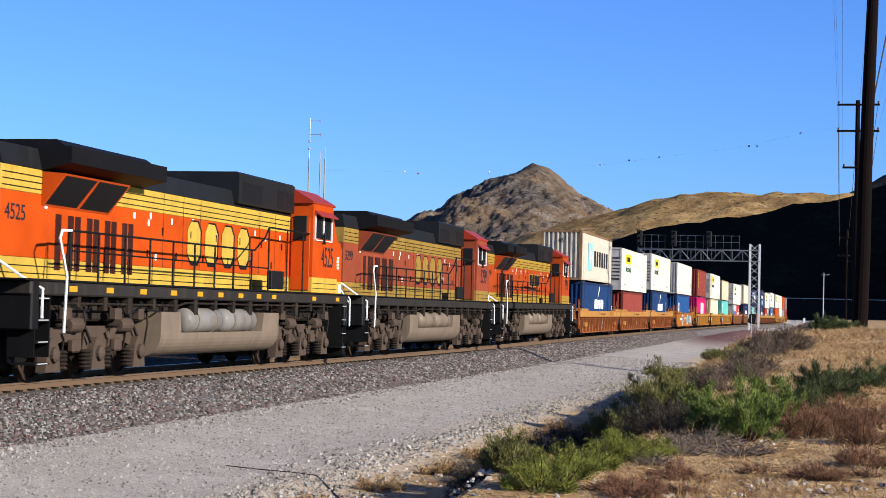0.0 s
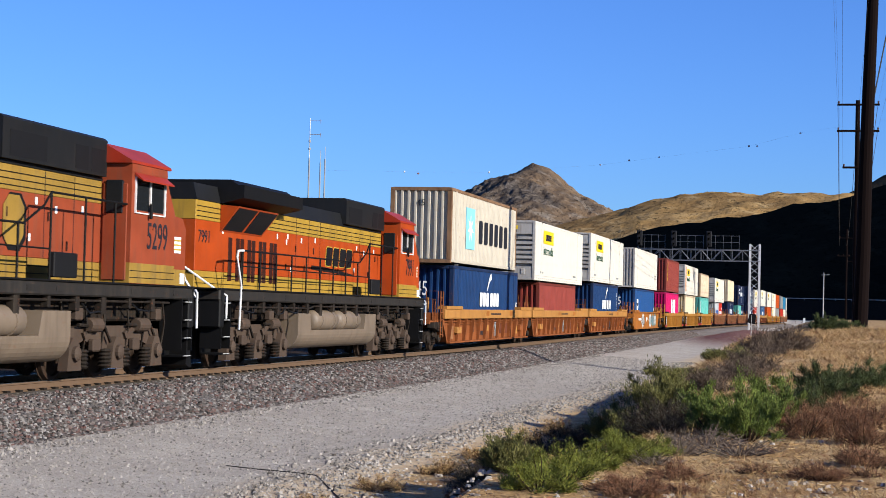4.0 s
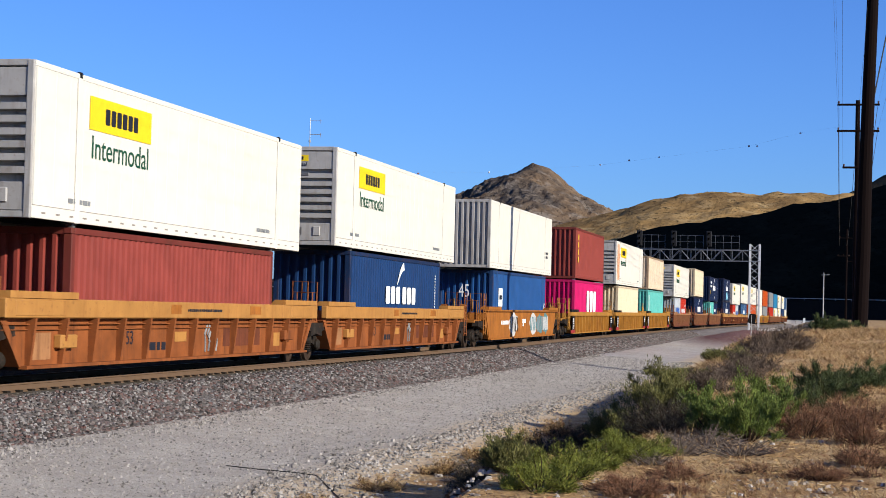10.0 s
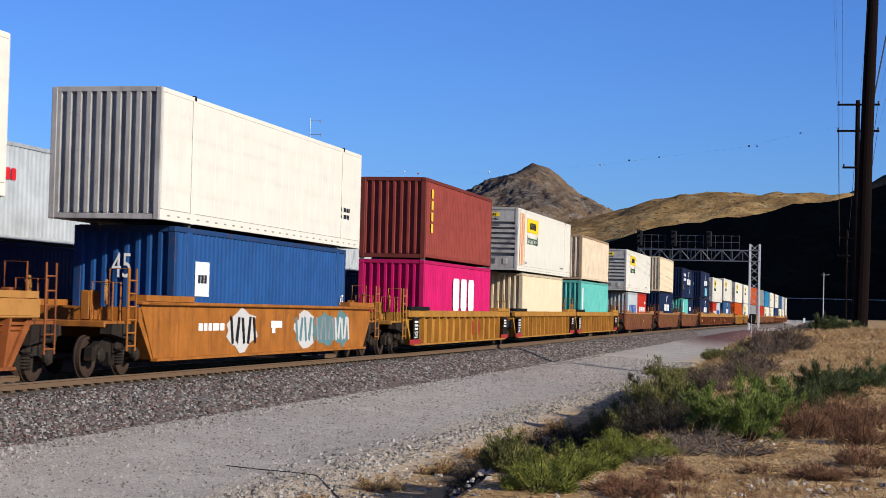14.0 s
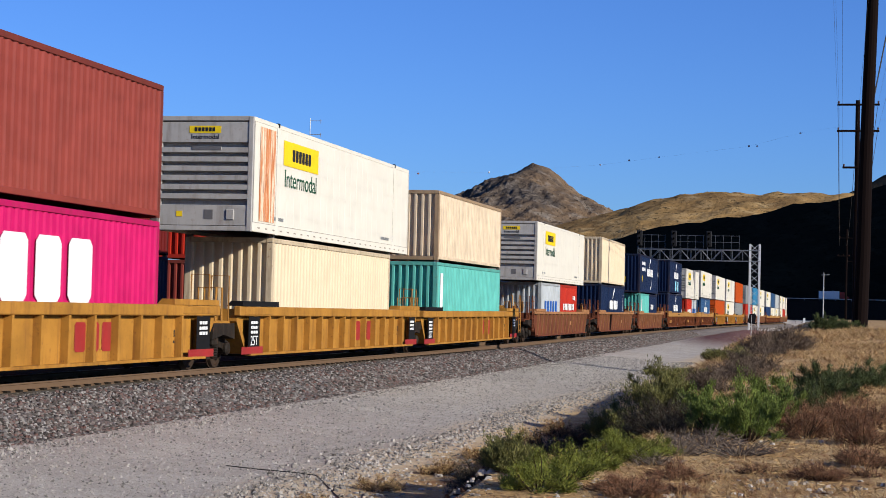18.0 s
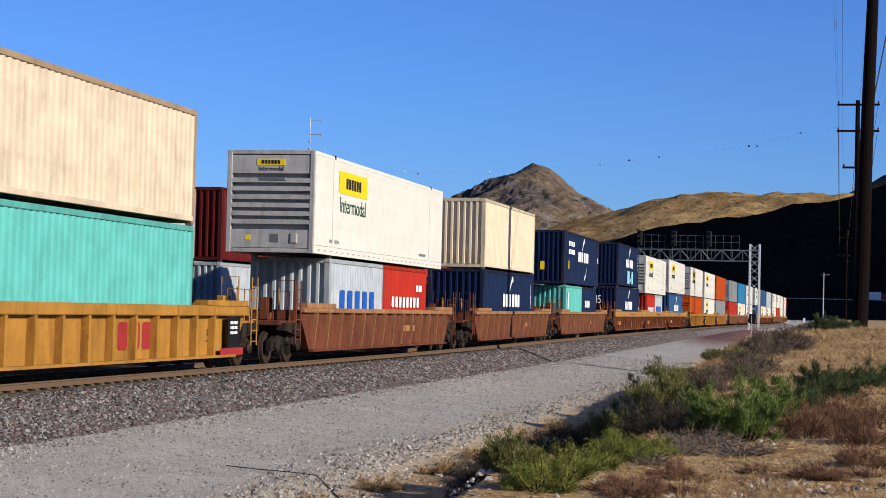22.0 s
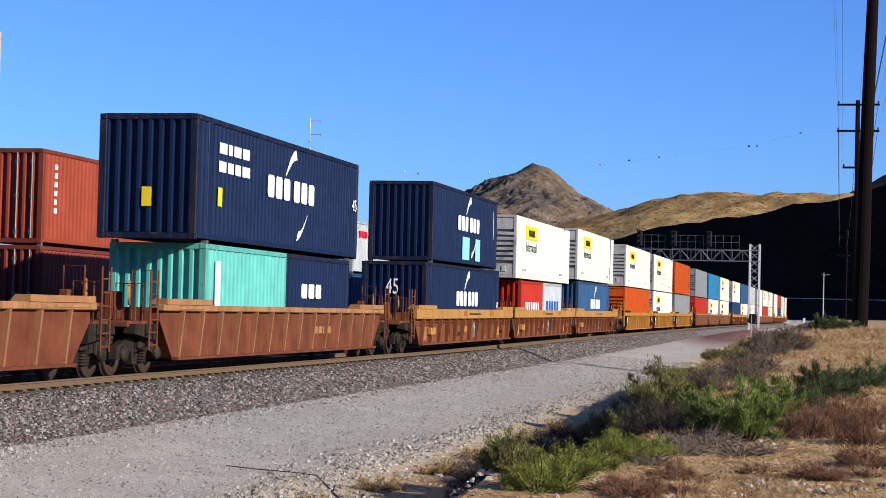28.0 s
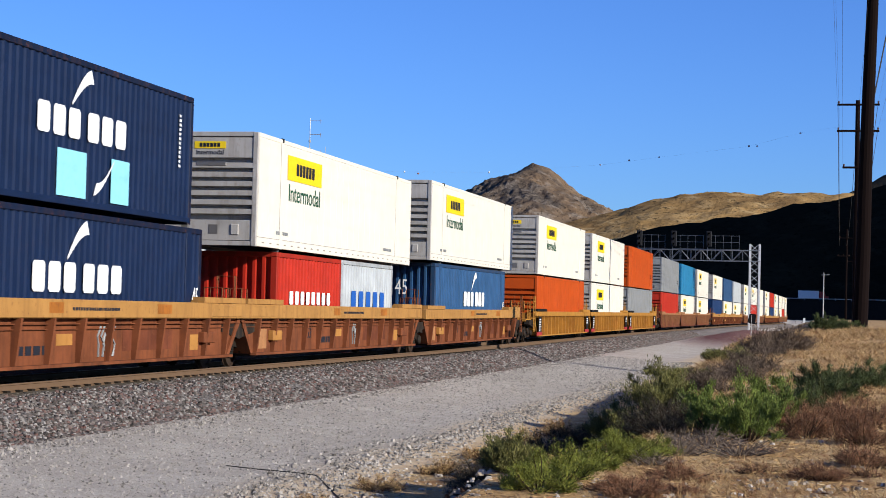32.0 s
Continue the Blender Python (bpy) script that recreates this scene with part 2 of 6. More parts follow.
BALLAST = earth("ballast", ((0.136, 0.1216, 0.1136), (0.06, 0.0528, 0.0496), (0.272, 0.252, 0.236)), 9.0, height=1.0, distance=0.05,
                second=(0.152, 0.112, 0.104))
RAIL_STEEL = plain("rail_steel", (0.16, 0.1, 0.06), 0.55, 0.35)
RAIL_HEAD = plain("rail_head", (0.44, 0.424, 0.4), 0.3, 0.9)
TIE_WOOD = plain("tie", (0.08, 0.068, 0.056), 0.9)

ALONG = [-60 + 5 * k for k in range(13)] + [5 + 2.5 * k for k in range(60)] + [160 + 10 * k for k in range(60)]


def sweep(outline, x_mid):
    """An outline (x, z) carried along the line."""
    b = Build()
    n = len(outline)
    b.v = [(x_mid + bend(y) + p[0], y, grade(y) + p[1]) for y in ALONG for p in outline]
    b.f = [(j * n + i, j * n + (i + 1) % n, (j + 1) * n + (i + 1) % n, (j + 1) * n + i) for j in range(len(ALONG) - 1) for i in range(n)]
    return b


def bed_height(x, y):
    return (-0.19 + grade(y) - 0.56 * (smooth01(-13.9, -11.6, x) ** 0.85 + smooth01(-28.4, -32, x))
            + 0.035 * noise.noise((x * 3, y * 3, 0)) - (0.5 if y > 700 else 0))


# near-black stone: the trains' shade over the track bed is put into the colour
SHADE_BALLAST = earth("shade_ballast", ((0.036, 0.020, 0.009), (0.018, 0.010, 0.005), (0.055, 0.036, 0.020)), 9.0, height=1.0, distance=0.05)
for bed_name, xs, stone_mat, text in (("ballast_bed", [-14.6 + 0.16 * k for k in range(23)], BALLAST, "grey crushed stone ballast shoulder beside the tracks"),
                                      ("track_bed", [-32, -30.2, -28.4, -26, -22, -18, -16, -14.6], SHADE_BALLAST, "dark ballast under the two tracks, the shade beneath the trains put into its colour")):
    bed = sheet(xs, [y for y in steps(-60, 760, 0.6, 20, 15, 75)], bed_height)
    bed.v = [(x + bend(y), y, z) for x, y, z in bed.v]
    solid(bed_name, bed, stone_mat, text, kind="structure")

RAIL_OUT = [(-0.07, -0.172), (0.07, -0.172), (0.07, -0.155), (0.012, -0.135), (0.012, -0.045), (0.036, -0.035), (0.036, -0.004),
            (-0.036, -0.004), (-0.036, -0.035), (-0.012, -0.045), (-0.012, -0.135), (-0.07, -0.155)]
for tx in (TRACK_X, TRACK2_X):
    for side in (-0.7525, 0.7525):
        r = solid("rail", sweep(RAIL_OUT, tx + side), RAIL_STEEL, "rusty brown steel rail with a worn bright head", kind="structure")
        part("rail_head", sweep([(-0.034, -0.004), (0.034, -0.004), (0.030, 0.0), (-0.030, 0.0)], tx + side), RAIL_HEAD, r)

# ---- hills ----
def hill_material(name, a, b_, c, shrub, relief=2.5):
    m, nt, b = nodes_of(name)
    tc = nt.nodes.new("ShaderNodeTexCoord").outputs["Object"]
    n1, n2, n3 = noise_tex(nt, tc, 0.012, 6, 0.65), noise_tex(nt, tc, 0.06, 6, 0.7), noise_tex(nt, tc, 0.32, 4, 0.7)
    col = mix(nt, ramp(nt, n1, 0.42, 0.6), a, b_)
    col = mix(nt, ramp(nt, n2, 0.5, 0.68), col, c)
    col = mix(nt, mul(nt, ramp(nt, n3, 0.56, 0.64), 0.85), col, shrub)
    nt.links.new(col, b.inputs["Base Color"])
    b.inputs["Roughness"].default_value = 0.95
    b.inputs["Specular IOR Level"].default_value = 0.0
    bump(nt, b, n2, 1.0, relief)
    return m


def fbm(x, y, s, o=5):
    return noise.fractal((x * s, y * s, 5.3), 0.9, 2.1, o)


def ridged(x, y, s):
    return 1 - abs(noise.fractal((x * s, y * s, 1.7), 0.9, 2.1, 4))


FLANK_W = ((0, 0), (20, 14), (46, 21), (82, 39), (108, 56), (145, 80), (400, 210))
FLANK_E = ((0, 0), (18, 7), (40, 23), (65, 39), (86, 51), (130, 74), (400, 200))


def profile(table, d):
    for (d0, h0), (d1, h1) in zip(table, table[1:]):
        if d <= d1:
            return h0 + (h1 - h0) * (d - d0) / (d1 - d0)
    return table[-1][1]


def peak_z(x, y):
    dx, dy = x + 316, y - 1800
    d = math.hypot(dx, dy * 0.62)
    w = smooth01(-0.7, 0.7, dx / (d + 0.01))
    gully = ridged(x * 1.0, y * 0.6, 0.016)
    z = 160 - profile(FLANK_W, d) * (1 - w) - profile(FLANK_E, d) * w
    k = min(1.0, d / 60)
    z += k * (15 * (gully - 0.80) + 5 * (ridged(x, y, 0.05) - 0.74)) + 3.6 * (ridged(x, y, 0.16) - 0.7) * min(1.0, d / 25) * (1.25 - w)
    z -= 26 * math.exp(-((dx - 0.35 * dy + 36) / 24) ** 2) * smooth01(-6, -70, dy)
    z -= 16 * math.exp(-((dx - 0.9 * dy + 70) / 22) ** 2) * smooth01(-20, -90, dy)
    return z - 60 * smooth01(300, 520, math.hypot(dx, dy))


def shoulder_z(x, y):
    crest = 76 + 0.072 * (x + 40) - 24 * smooth01(-95, -260, x) + 6 * math.exp(-((x + 76) / 45) ** 2)
    z = crest * math.exp(-((y - 1120) / 260) ** 2) if y < 1120 else crest
    z += 5 * (ridged(x, y, 0.012) - 0.6) + 1.8 * fbm(x, y, 0.06)
    return z - 80 * smooth01(-260, -520, x)


def dark_z(x, y):
    """The shaded hill; past the view its crest climbs an unseen spur, added towards the sun to cast the shade."""
    x, y = x / 1.17, y / 1.17
    rise = max(0.0, x - 30)
    crest = 42 + 0.21 * (min(x, 30) + 30) + 0.85 * min(rise, 330)
    crest -= 30 * smooth01(-75, -190, x)
    s = smooth01(30, 150, x)
    v = y + 0.413 * rise
    z = crest * smooth01(518 - 125 * s, 665 - 125 * s, v) * (1 - 0.95 * smooth01(690, 820, v))
    z += (3.5 * (ridged(x, y, 0.02) - 0.6) + 1.2 * fbm(x, y, 0.09)) * smooth01(522, 600, v)
    return (z - 12 * smooth01(-150, -300, x)) * 1.17 - 1.5


def far_z(x, y):
    return 100 + 0.53 * (x - 2) - 0.4 * abs(y - 1450) + 5 * (ridged(x, y, 0.02) - 0.6)


def hill(name, xs, ys, height, material, label):
    ob = solid(name, sheet(xs, ys, height).mesh(name, True), material, label, kind="structure")
    return ob


def span(a, b, n):
    return [a + (b - a) * k / n for k in range(n + 1)]


hill("hill_peak", span(-640, 60, 400), span(1500, 1960, 200), peak_z,
     hill_material("peak_rock", (0.145, 0.096, 0.058), (0.070, 0.058, 0.049), (0.19, 0.160, 0.13), (0.016, 0.014, 0.011), 6.0),
     "conical rocky desert peak with sparse scrub")
hill("hill_shoulder", span(-520, 320, 220), span(820, 1300, 110), shoulder_z,
     hill_material("shoulder_grass", (0.33, 0.205, 0.080), (0.20, 0.120, 0.050), (0.37, 0.255, 0.120), (0.030, 0.022, 0.012), 3.0),
     "sunlit golden grass ridge dotted with scrub")
# near-black scrub: most of this slope's shade is put into the colours
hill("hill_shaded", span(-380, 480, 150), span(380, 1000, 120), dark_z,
     hill_material("shade_dark_scrub", (0.019, 0.014, 0.008), (0.012, 0.009, 0.006), (0.030, 0.022, 0.012), (0.007, 0.006, 0.004)),
     "steep scrubby hillside in deep shade, darkened further in its colours")
# dark scrub colours stand for the shade on this ridge
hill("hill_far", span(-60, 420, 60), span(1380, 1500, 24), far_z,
     hill_material("shade_far_scrub", (0.056, 0.044, 0.028), (0.04, 0.0336, 0.024), (0.072, 0.056, 0.036), (0.024, 0.0216, 0.016)),
     "far ridge behind the shaded hill, its own shade put into dark colours")


# ---- train: speeds and places ----
def run_near(t):
    """Way of the near train along the line, from its place at 16 s."""
    u = t / 16 - 1
    return -148.018 * u - 1.6989 * u * u + 2.4191 * u ** 3


def run_far(t):
    return 8.2 * (t - 16)


ROWS = [0.5 * k for k in range(65)]
MOVERS = []                                        # (thing, place along the train at 16 s, height over the rail, track x, way)


def line_pose(s, z, x_mid, half=4.0):
    """On the line at s: turned along it, z over the rails."""
    a, b = s - half, s + half
    turn = math.degrees(math.atan2(bend(a) - bend(b), 2 * half))
    tilt = math.degrees(math.atan2(grade(b) - grade(a), 2 * half))
    return pose(x_mid + (bend(a) + bend(b)) / 2, s, (grade(a) + grade(b)) / 2 + z, tilt, 0, turn)


def rides(ob, s, z, x_mid=TRACK_X, way=run_near):
    MOVERS.append((ob, s, z, x_mid, way))
    ob.matrix_basis = line_pose(s + way(0), z, x_mid)
    return ob


# ---- containers ----
WHITE = paint("white_box", (0.568, 0.536, 0.456), 0.05, 0.02, 0.45, (0.2, 0.16, 0.112), 0.90)
EDGE_RUST = paint("rusted_frame", (0.20, 0.115, 0.062), 1.0, 0.95, 0.8, (0.085, 0.030, 0.012), 0.5)
CREAM = paint("cream_box", (0.57, 0.46, 0.31), 0.10, 0.03, 0.45, (0.16, 0.12, 0.072), 0.86)
TAN = paint("tan_box", (0.56, 0.445, 0.31), 0.3, 0.12)
SILVER = paint("silver_box", (0.336, 0.32, 0.296), 0.6, 0.3, 0.45, (0.096, 0.06, 0.04))
STONE = paint("stone_box", (0.42, 0.378, 0.300), 0.22, 0.45, 0.5, (0.20, 0.110, 0.055), 0.85)
NAVY = paint("navy_box", (0.0055, 0.0145, 0.044), 0.06, 0.05)
BLUE = paint("blue_box", (0.0085, 0.032, 0.098), 0.08, 0.08)
MID = paint("mid_blue_box", (0.0224, 0.068, 0.152), 0.15, 0.1)
SKYB = paint("sky_blue_box", (0.016, 0.16, 0.304), 0.2, 0.1)
BROWN = paint("brown_red_box", (0.208, 0.04, 0.0296), 0.12, 0.06)
RED = paint("red_box", (0.096, 0.0072, 0.0064), 0.12, 0.1)
BRIGHT = paint("bright_red_box", (0.36, 0.0224, 0.0112), 0.12, 0.06)
PINK = paint("magenta_box", (0.448, 0.008, 0.092), 0.06, 0.04)
TEAL = paint("teal_box", (0.095, 0.37, 0.315), 0.12, 0.08)
ORANGE = paint("orange_box", (0.4, 0.0576, 0.0064), 0.12, 0.06)
RUSTY = paint("terracotta_box", (0.24, 0.044, 0.0224), 0.15, 0.1)
GREY = paint("grey_box", (0.2, 0.208, 0.208), 0.2, 0.1)
PALE = paint("pale_grey_box", (0.368, 0.392, 0.4), 0.3, 0.15)
FIT_DARK = plain("door_gear", (0.16, 0.152, 0.144), 0.5, 0.5)
SEAM = plain("seam", (0.22, 0.19, 0.16), 0.7)
BLACK = plain("black", (0.0096, 0.0096, 0.0104), 0.5)
INK = plain("ink", (0.016, 0.0176, 0.024), 0.6)
INK_GREEN = plain("green_ink", (0.0096, 0.056, 0.032), 0.6)
INK_WHITE = plain("white_ink", (0.64, 0.64, 0.624), 0.5)
YELLOW = plain("yellow_panel", (0.64, 0.448, 0.016), 0.5)
GOLD = plain("gold_ink", (0.576, 0.4, 0.04), 0.5)
LIGHT_BLUE = plain("light_blue_panel", (0.2, 0.48, 0.576), 0.5)
BLUE_INK = plain("blue_ink", (0.016, 0.08, 0.304), 0.5)


def corrugated(a, b, z0, z1, x, pitch, depth, axis="y", side=1, flat=0.30, wall=0.20):
    """A sheet with upright trapezoid ribs from a to b; its outer face is at x."""
    n = max(2, round((b - a) / pitch))
    p = (b - a) / n
    pts = []
    for k in range(n):
        h = a + k * p
        pts += [(h, 0), (h + flat * p, 0), (h + (flat + wall) * p, depth), (h + (1 - wall) * p, depth)]
    pts.append((b, 0))
    bd = Build()
    out = [(x - side * d, h) for h, d in pts]
    inn = [(x - side * (depth + 0.03), h) for h in (b, a)]
    for z in (z0, z1):
        bd.v += [(q[0], q[1], z) if axis == "y" else (q[1], q[0], z) for q in out + inn]
    m = len(out) + 2
    bd.f = [(k, (k + 1) % m, m + (k + 1) % m, m + k) for k in range(m)]
    bd.f += [tuple(range(m)), tuple(range(2 * m - 1, m - 1, -1))]
    return bd


def iso_meshes(L, H):
    def make():
        h, w, e = L / 2, 1.22, 6.095
        d = {}
        for s, key in ((1, "side_right"), (-1, "side_left")):
            d[key] = corrugated(-h + 0.16, h - 0.16, 0.16, H - 0.10, s * (w - 0.012), 0.28, 0.028, "y", s).mesh("side_wall")
        d["front"] = corrugated(-w + 0.15, w - 0.15, 0.16, H - 0.10, -h + 0.012, 0.262, 0.105, "x", -1, 0.30, 0.08).mesh("front_wall")
        door = Build().box(-w + 0.15, -0.01, h - 0.07, h - 0.02, 0.16, H - 0.12, 0.01).box(0.01, w - 0.15, h - 0.07, h - 0.02, 0.16, H - 0.12, 0.01)
        d["doors"] = door.mesh("door")
        gear = Build()
        for x in (-0.85, -0.35, 0.35, 0.85):
            gear.tube([(x, h + 0.01, 0.15), (x, h + 0.01, H - 0.12)], 0.02, 6)
            for z in (0.35, H / 2, H - 0.4):
                gear.box(x - 0.06, x + 0.06, h - 0.02, h + 0.02, z - 0.05, z + 0.05)
        d["gear"] = gear.mesh("lock_rod")
        roof = corrugated(-h + 0.1, h - 0.1, -w + 0.05, w - 0.05, H - 0.02, 0.30, 0.02, "y", 1)
        roof.v = [(v[2], v[1], v[0]) for v in roof.v]
        d["roof"] = roof.mesh("roof")
        d["post"] = Build().box(-0.09, 0.09, -0.08, 0.08, 0.12, H - 0.12, 0.012).mesh("corner_post")
        d["cast"] = Build().box(-0.085, 0.085, -0.09, 0.09, -0.06, 0.06, 0.01).mesh("corner_casting")
        d["rail_y"] = Build().box(-0.05, 0.05, -h + 0.1, h - 0.1, -0.06, 0.06, 0.008).mesh("side_rail")
        d["rail_x"] = Build().box(-w + 0.1, w - 0.1, -0.05, 0.05, -0.07, 0.07, 0.008).mesh("end_rail")
        d["floor"] = Build().box(-w + 0.06, w - 0.06, -h + 0.08, h - 0.08, 0.12, 0.16).mesh("floor_plate")
        d["mid_post"] = Build().box(-0.05, 0.012, -0.14, 0.14, 0.12, H - 0.10, 0.01).mesh("lift_post")
        return d
    return cached(("iso", L, H), make)


def frame_of(colour):
    """The same paint, scraped and rust-edged, for posts and rails."""
    return paint(colour.name + "_frame", tuple(c * (0.62 if max(SHADES[colour.name]) < 0.3 else 0.80) for c in SHADES[colour.name]), 0.6, 0.6, 0.6, (0.06, 0.03, 0.016))


def iso_box(colour, L, H, label, group="", frame_paint=None, door_paint=None):
    """A corrugated shipping container, its base centre at the origin, doors towards +y."""
    m = iso_meshes(L, H)
    h, w = L / 2, 1.22
    trim = frame_paint or frame_of(colour)
    box = thing("shipping_container", label, "container", group)
    for k, nm in (("side_right", "side_wall"), ("side_left", "side_wall"), ("doors", "door"), ("roof", "roof"), ("floor", "floor_plate")):
        part(nm, m[k], colour, box)
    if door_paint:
        part("door", m["doors"], door_paint, box, "double door, the shade on its end put into a dark paint", at=flip())
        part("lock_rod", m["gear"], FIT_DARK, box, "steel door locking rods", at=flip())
    else:
        part("front_wall", m["front"], colour, box)
    part("lock_rod", m["gear"], FIT_DARK, box, "steel door locking rods")
    for x in (-w + 0.09, w - 0.09):
        for y in (-h + 0.08, h - 0.08):
            part("corner_post", m["post"], trim, box, at=pose(x, y, 0))
            for z in (0.06, H - 0.06):
                part("corner_casting", m["cast"], trim, box, at=pose(x, y, z))
        part("side_rail", m["rail_y"], trim, box, at=pose(x + (0.05 if x > 0 else -0.05), 0, H - 0.06))
        part("side_rail", m["rail_y"], colour, box, at=pose(x + (0.045 if x > 0 else -0.045), 0, 0.10))
    for y in (-h + 0.05, h - 0.05):
        for z in (0.07, H - 0.06):
            part("end_rail", m["rail_x"], trim, box, at=pose(0, y, z))
    if L > 13:
        for y in (-6.0, 6.0):
            part("lift_post", m["mid_post"], colour, box, at=pose(w + 0.002, y, 0))
    return box


def wide_meshes(H):
    def make():
        L, w = 16.15, 1.295
        h = L / 2
        d = {}
        for s, key in ((1, "side_right"), (-1, "side_left")):
            out = [(s * (w - 0.04), -h + 0.05), (s * w, -h + 0.05)]
            for k in range(26):
                y = -h + 0.35 + k * 0.618
                out += [(s * w, y - 0.03), (s * (w + 0.003), y - 0.02), (s * (w + 0.003), y + 0.02), (s * w, y + 0.03)]
            out += [(s * w, h - 0.05), (s * (w - 0.04), h - 0.05)]
            d[key] = Build().prism(out, 0.22, H - 0.10, "z").mesh("side_wall")
        d["upright"] = corrugated(-w + 0.13, w - 0.13, 0.14, H - 0.10, -h + 0.012, 0.24, 0.085, "x", -1, 0.40, 0.08).mesh("front_wall")
        front = Build().box(-w + 0.12, w - 0.12, -h + 0.17, -h + 0.20, 0.14, H - 0.10)
        d["front"] = front.mesh("front_wall")
        d["rib"] = Build().prism([(-h + 0.175, -0.085), (-h + 0.005, -0.065), (-h + 0.005, 0.06), (-h + 0.175, 0.085)], -w + 0.13, w - 0.13, "x").mesh("rib")
        d["head"] = Build().box(-w + 0.12, w - 0.12, -h + 0.02, -h + 0.18, 0, 0.52, 0.01).mesh("panel")
        d["doors"] = Build().box(-w + 0.1, -0.01, h - 0.05, h, 0.14, H - 0.1, 0.01).box(0.01, w - 0.1, h - 0.05, h, 0.14, H - 0.1, 0.01).mesh("door")
        d["roof"] = Build().box(-w + 0.03, w - 0.03, -h + 0.05, h - 0.05, H - 0.06, H - 0.01).mesh("roof")
        d["floor"] = Build().box(-w + 0.05, w - 0.05, -h + 0.05, h - 0.05, 0.10, 0.18).mesh("floor_plate")
        d["post"] = Build().box(-0.07, 0.07, -0.07, 0.07, 0.0, H, 0.015).mesh("corner_post")
        d["rail_low"] = Build().box(-0.03, 0.03, -h + 0.07, h - 0.07, 0, 0.23, 0.008).mesh("bottom_rail")
        d["rail_top"] = Build().box(-0.03, 0.03, -h + 0.07, h - 0.07, -0.11, 0, 0.008).mesh("top_rail")
        d["lift"] = Build().box(-0.04, 0.012, -0.10, 0.10, 0.0, H - 0.01, 0.008).mesh("lift_post")
        d["tab"] = Build().box(-0.05, 0.02, -0.07, 0.07, -0.09, 0.03, 0.01).mesh("lift_pocket")
        d["unit"] = Build().box(-0.11, 0.11, -0.03, 0.03, -0.14, 0.14, 0.02).mesh("gladhand_box")
        d["bar"] = Build().box(-w + 0.1, w - 0.1, -0.05, 0.05, -0.06, 0.06, 0.01).mesh("end_rail")
        d["seam"] = Build().box(w + 0.004, w + 0.0065, -h + 0.08, h - 0.08, 0.244, 0.254).mesh("rail_seam")
        d["joint"] = Build().box(w + 0.004, w + 0.0065, -0.125, -0.113, 0.24, H - 0.06).mesh("panel_joint")
        dash = Build()
        for k in range(26):
            dash.box(w + 0.0105, w + 0.0125, -h + 0.45 + 0.6 * k, -h + 0.62 + 0.6 * k, 0.10, 0.135)
        d["dash"] = dash.mesh("drain_slots")
        return d
    return cached(("wide", H), make)


def wide_box(colour, label, H=2.90, group="", ribs=True, seams=True):
    """A 16 m domestic container with smooth sides and, in front, level ribs."""
    m = wide_meshes(H)
    h, w = 16.15 / 2, 1.295
    end = SILVER if colour is WHITE else colour
    box = thing("shipping_container", label, "container", group)
    part("side_wall", m["side_right"], colour, box)
    part("side_wall", m["side_left"], colour, box)
    part("roof", m["roof"], colour, box)
    part("floor_plate", m["floor"], FIT_DARK, box)
    part("door", m["doors"], colour, box)
    if ribs:
        part("front_wall", m["front"], end, box)
        part("panel", m["head"], end, box, at=pose(0, 0, H - 0.66))
        part("panel", m["head"], end, box, at=pose(0, 0, 0.14))
        for k in range(6):
            part("rib", m["rib"], end, box, at=pose(0, 0, 0.88 + 0.235 * k))
        part("gladhand_box", m["unit"], end, box, at=pose(0.72, -h + 0.02, 0.42))
        part("gladhand_box", m["unit"], FIT_DARK, box, at=pose(0.32, -h + 0.10, 0.40))
    else:
        part("front_wall", m["upright"], end, box)
    if seams:
        part("rail_seam", m["seam"], SEAM, box)
        part("drain_slots", m["dash"], SEAM, box)
        for y in (-6.095, 6.095):
            part("panel_joint", m["joint"], SEAM, box, at=pose(0, y, 0))
    for x in (-w + 0.07, w - 0.07):
        for y in (-h + 0.07, h - 0.07):
            part("corner_post", m["post"], end if y < 0 else colour, box, at=pose(x, y, 0))
        sx = 1 if x > 0 else -1
        part("bottom_rail", m["rail_low"], colour, box, at=pose(sx * (w - 0.02), 0, 0.01))
        part("top_rail", m["rail_top"], colour, box, at=pose(sx * (w - 0.02), 0, H))
        for y in (-6.095, 6.095):
            if sx > 0:
                part("lift_post", m["lift"], colour, box, at=pose(w + 0.002, y, 0))
            part("lift_pocket", m["tab"], BLACK, box, at=pose(sx * w, y, H))
    for y in (-h + 0.06, h - 0.06):
        part("end_rail", m["bar"], end, box, at=pose(0, y, 0.07))
        part("end_rail", m["bar"], end, box, at=pose(0, y, H - 0.05))
    return box


def slab(y0, y1, z0, z1, x, t=0.008, skew=0.0):
    return Build().prism([(y0, z0), (y1, z0), (y1 + skew, z1), (y0 + skew, z1)], x, x + t, "x")


def block_mesh(wid, hgt, clip, skew):
    """One plain upright block with clipped corners."""
    def make():
        a, h, c = wid / 2, hgt / 2, min(wid, hgt) * clip
        out = [(-a, -h + c), (-a + c, -h), (a - c, -h), (a, -h + c), (a, h - c), (a - c, h), (-a + c, h), (-a, h - c)]
        return Build().prism([(p[0] + skew * p[1], p[1]) for p in out], 0, 0.008, "x").mesh("emblem")
    return cached(("block", round(wid, 3), round(hgt, 3), clip, skew), make)


def emblem(box, y, z, wid, hgt, n, material, x, gap=0.22, skew=0.0, clip=0.12):
    """A brand mark as a row of plain blocks."""
    p = wid / n
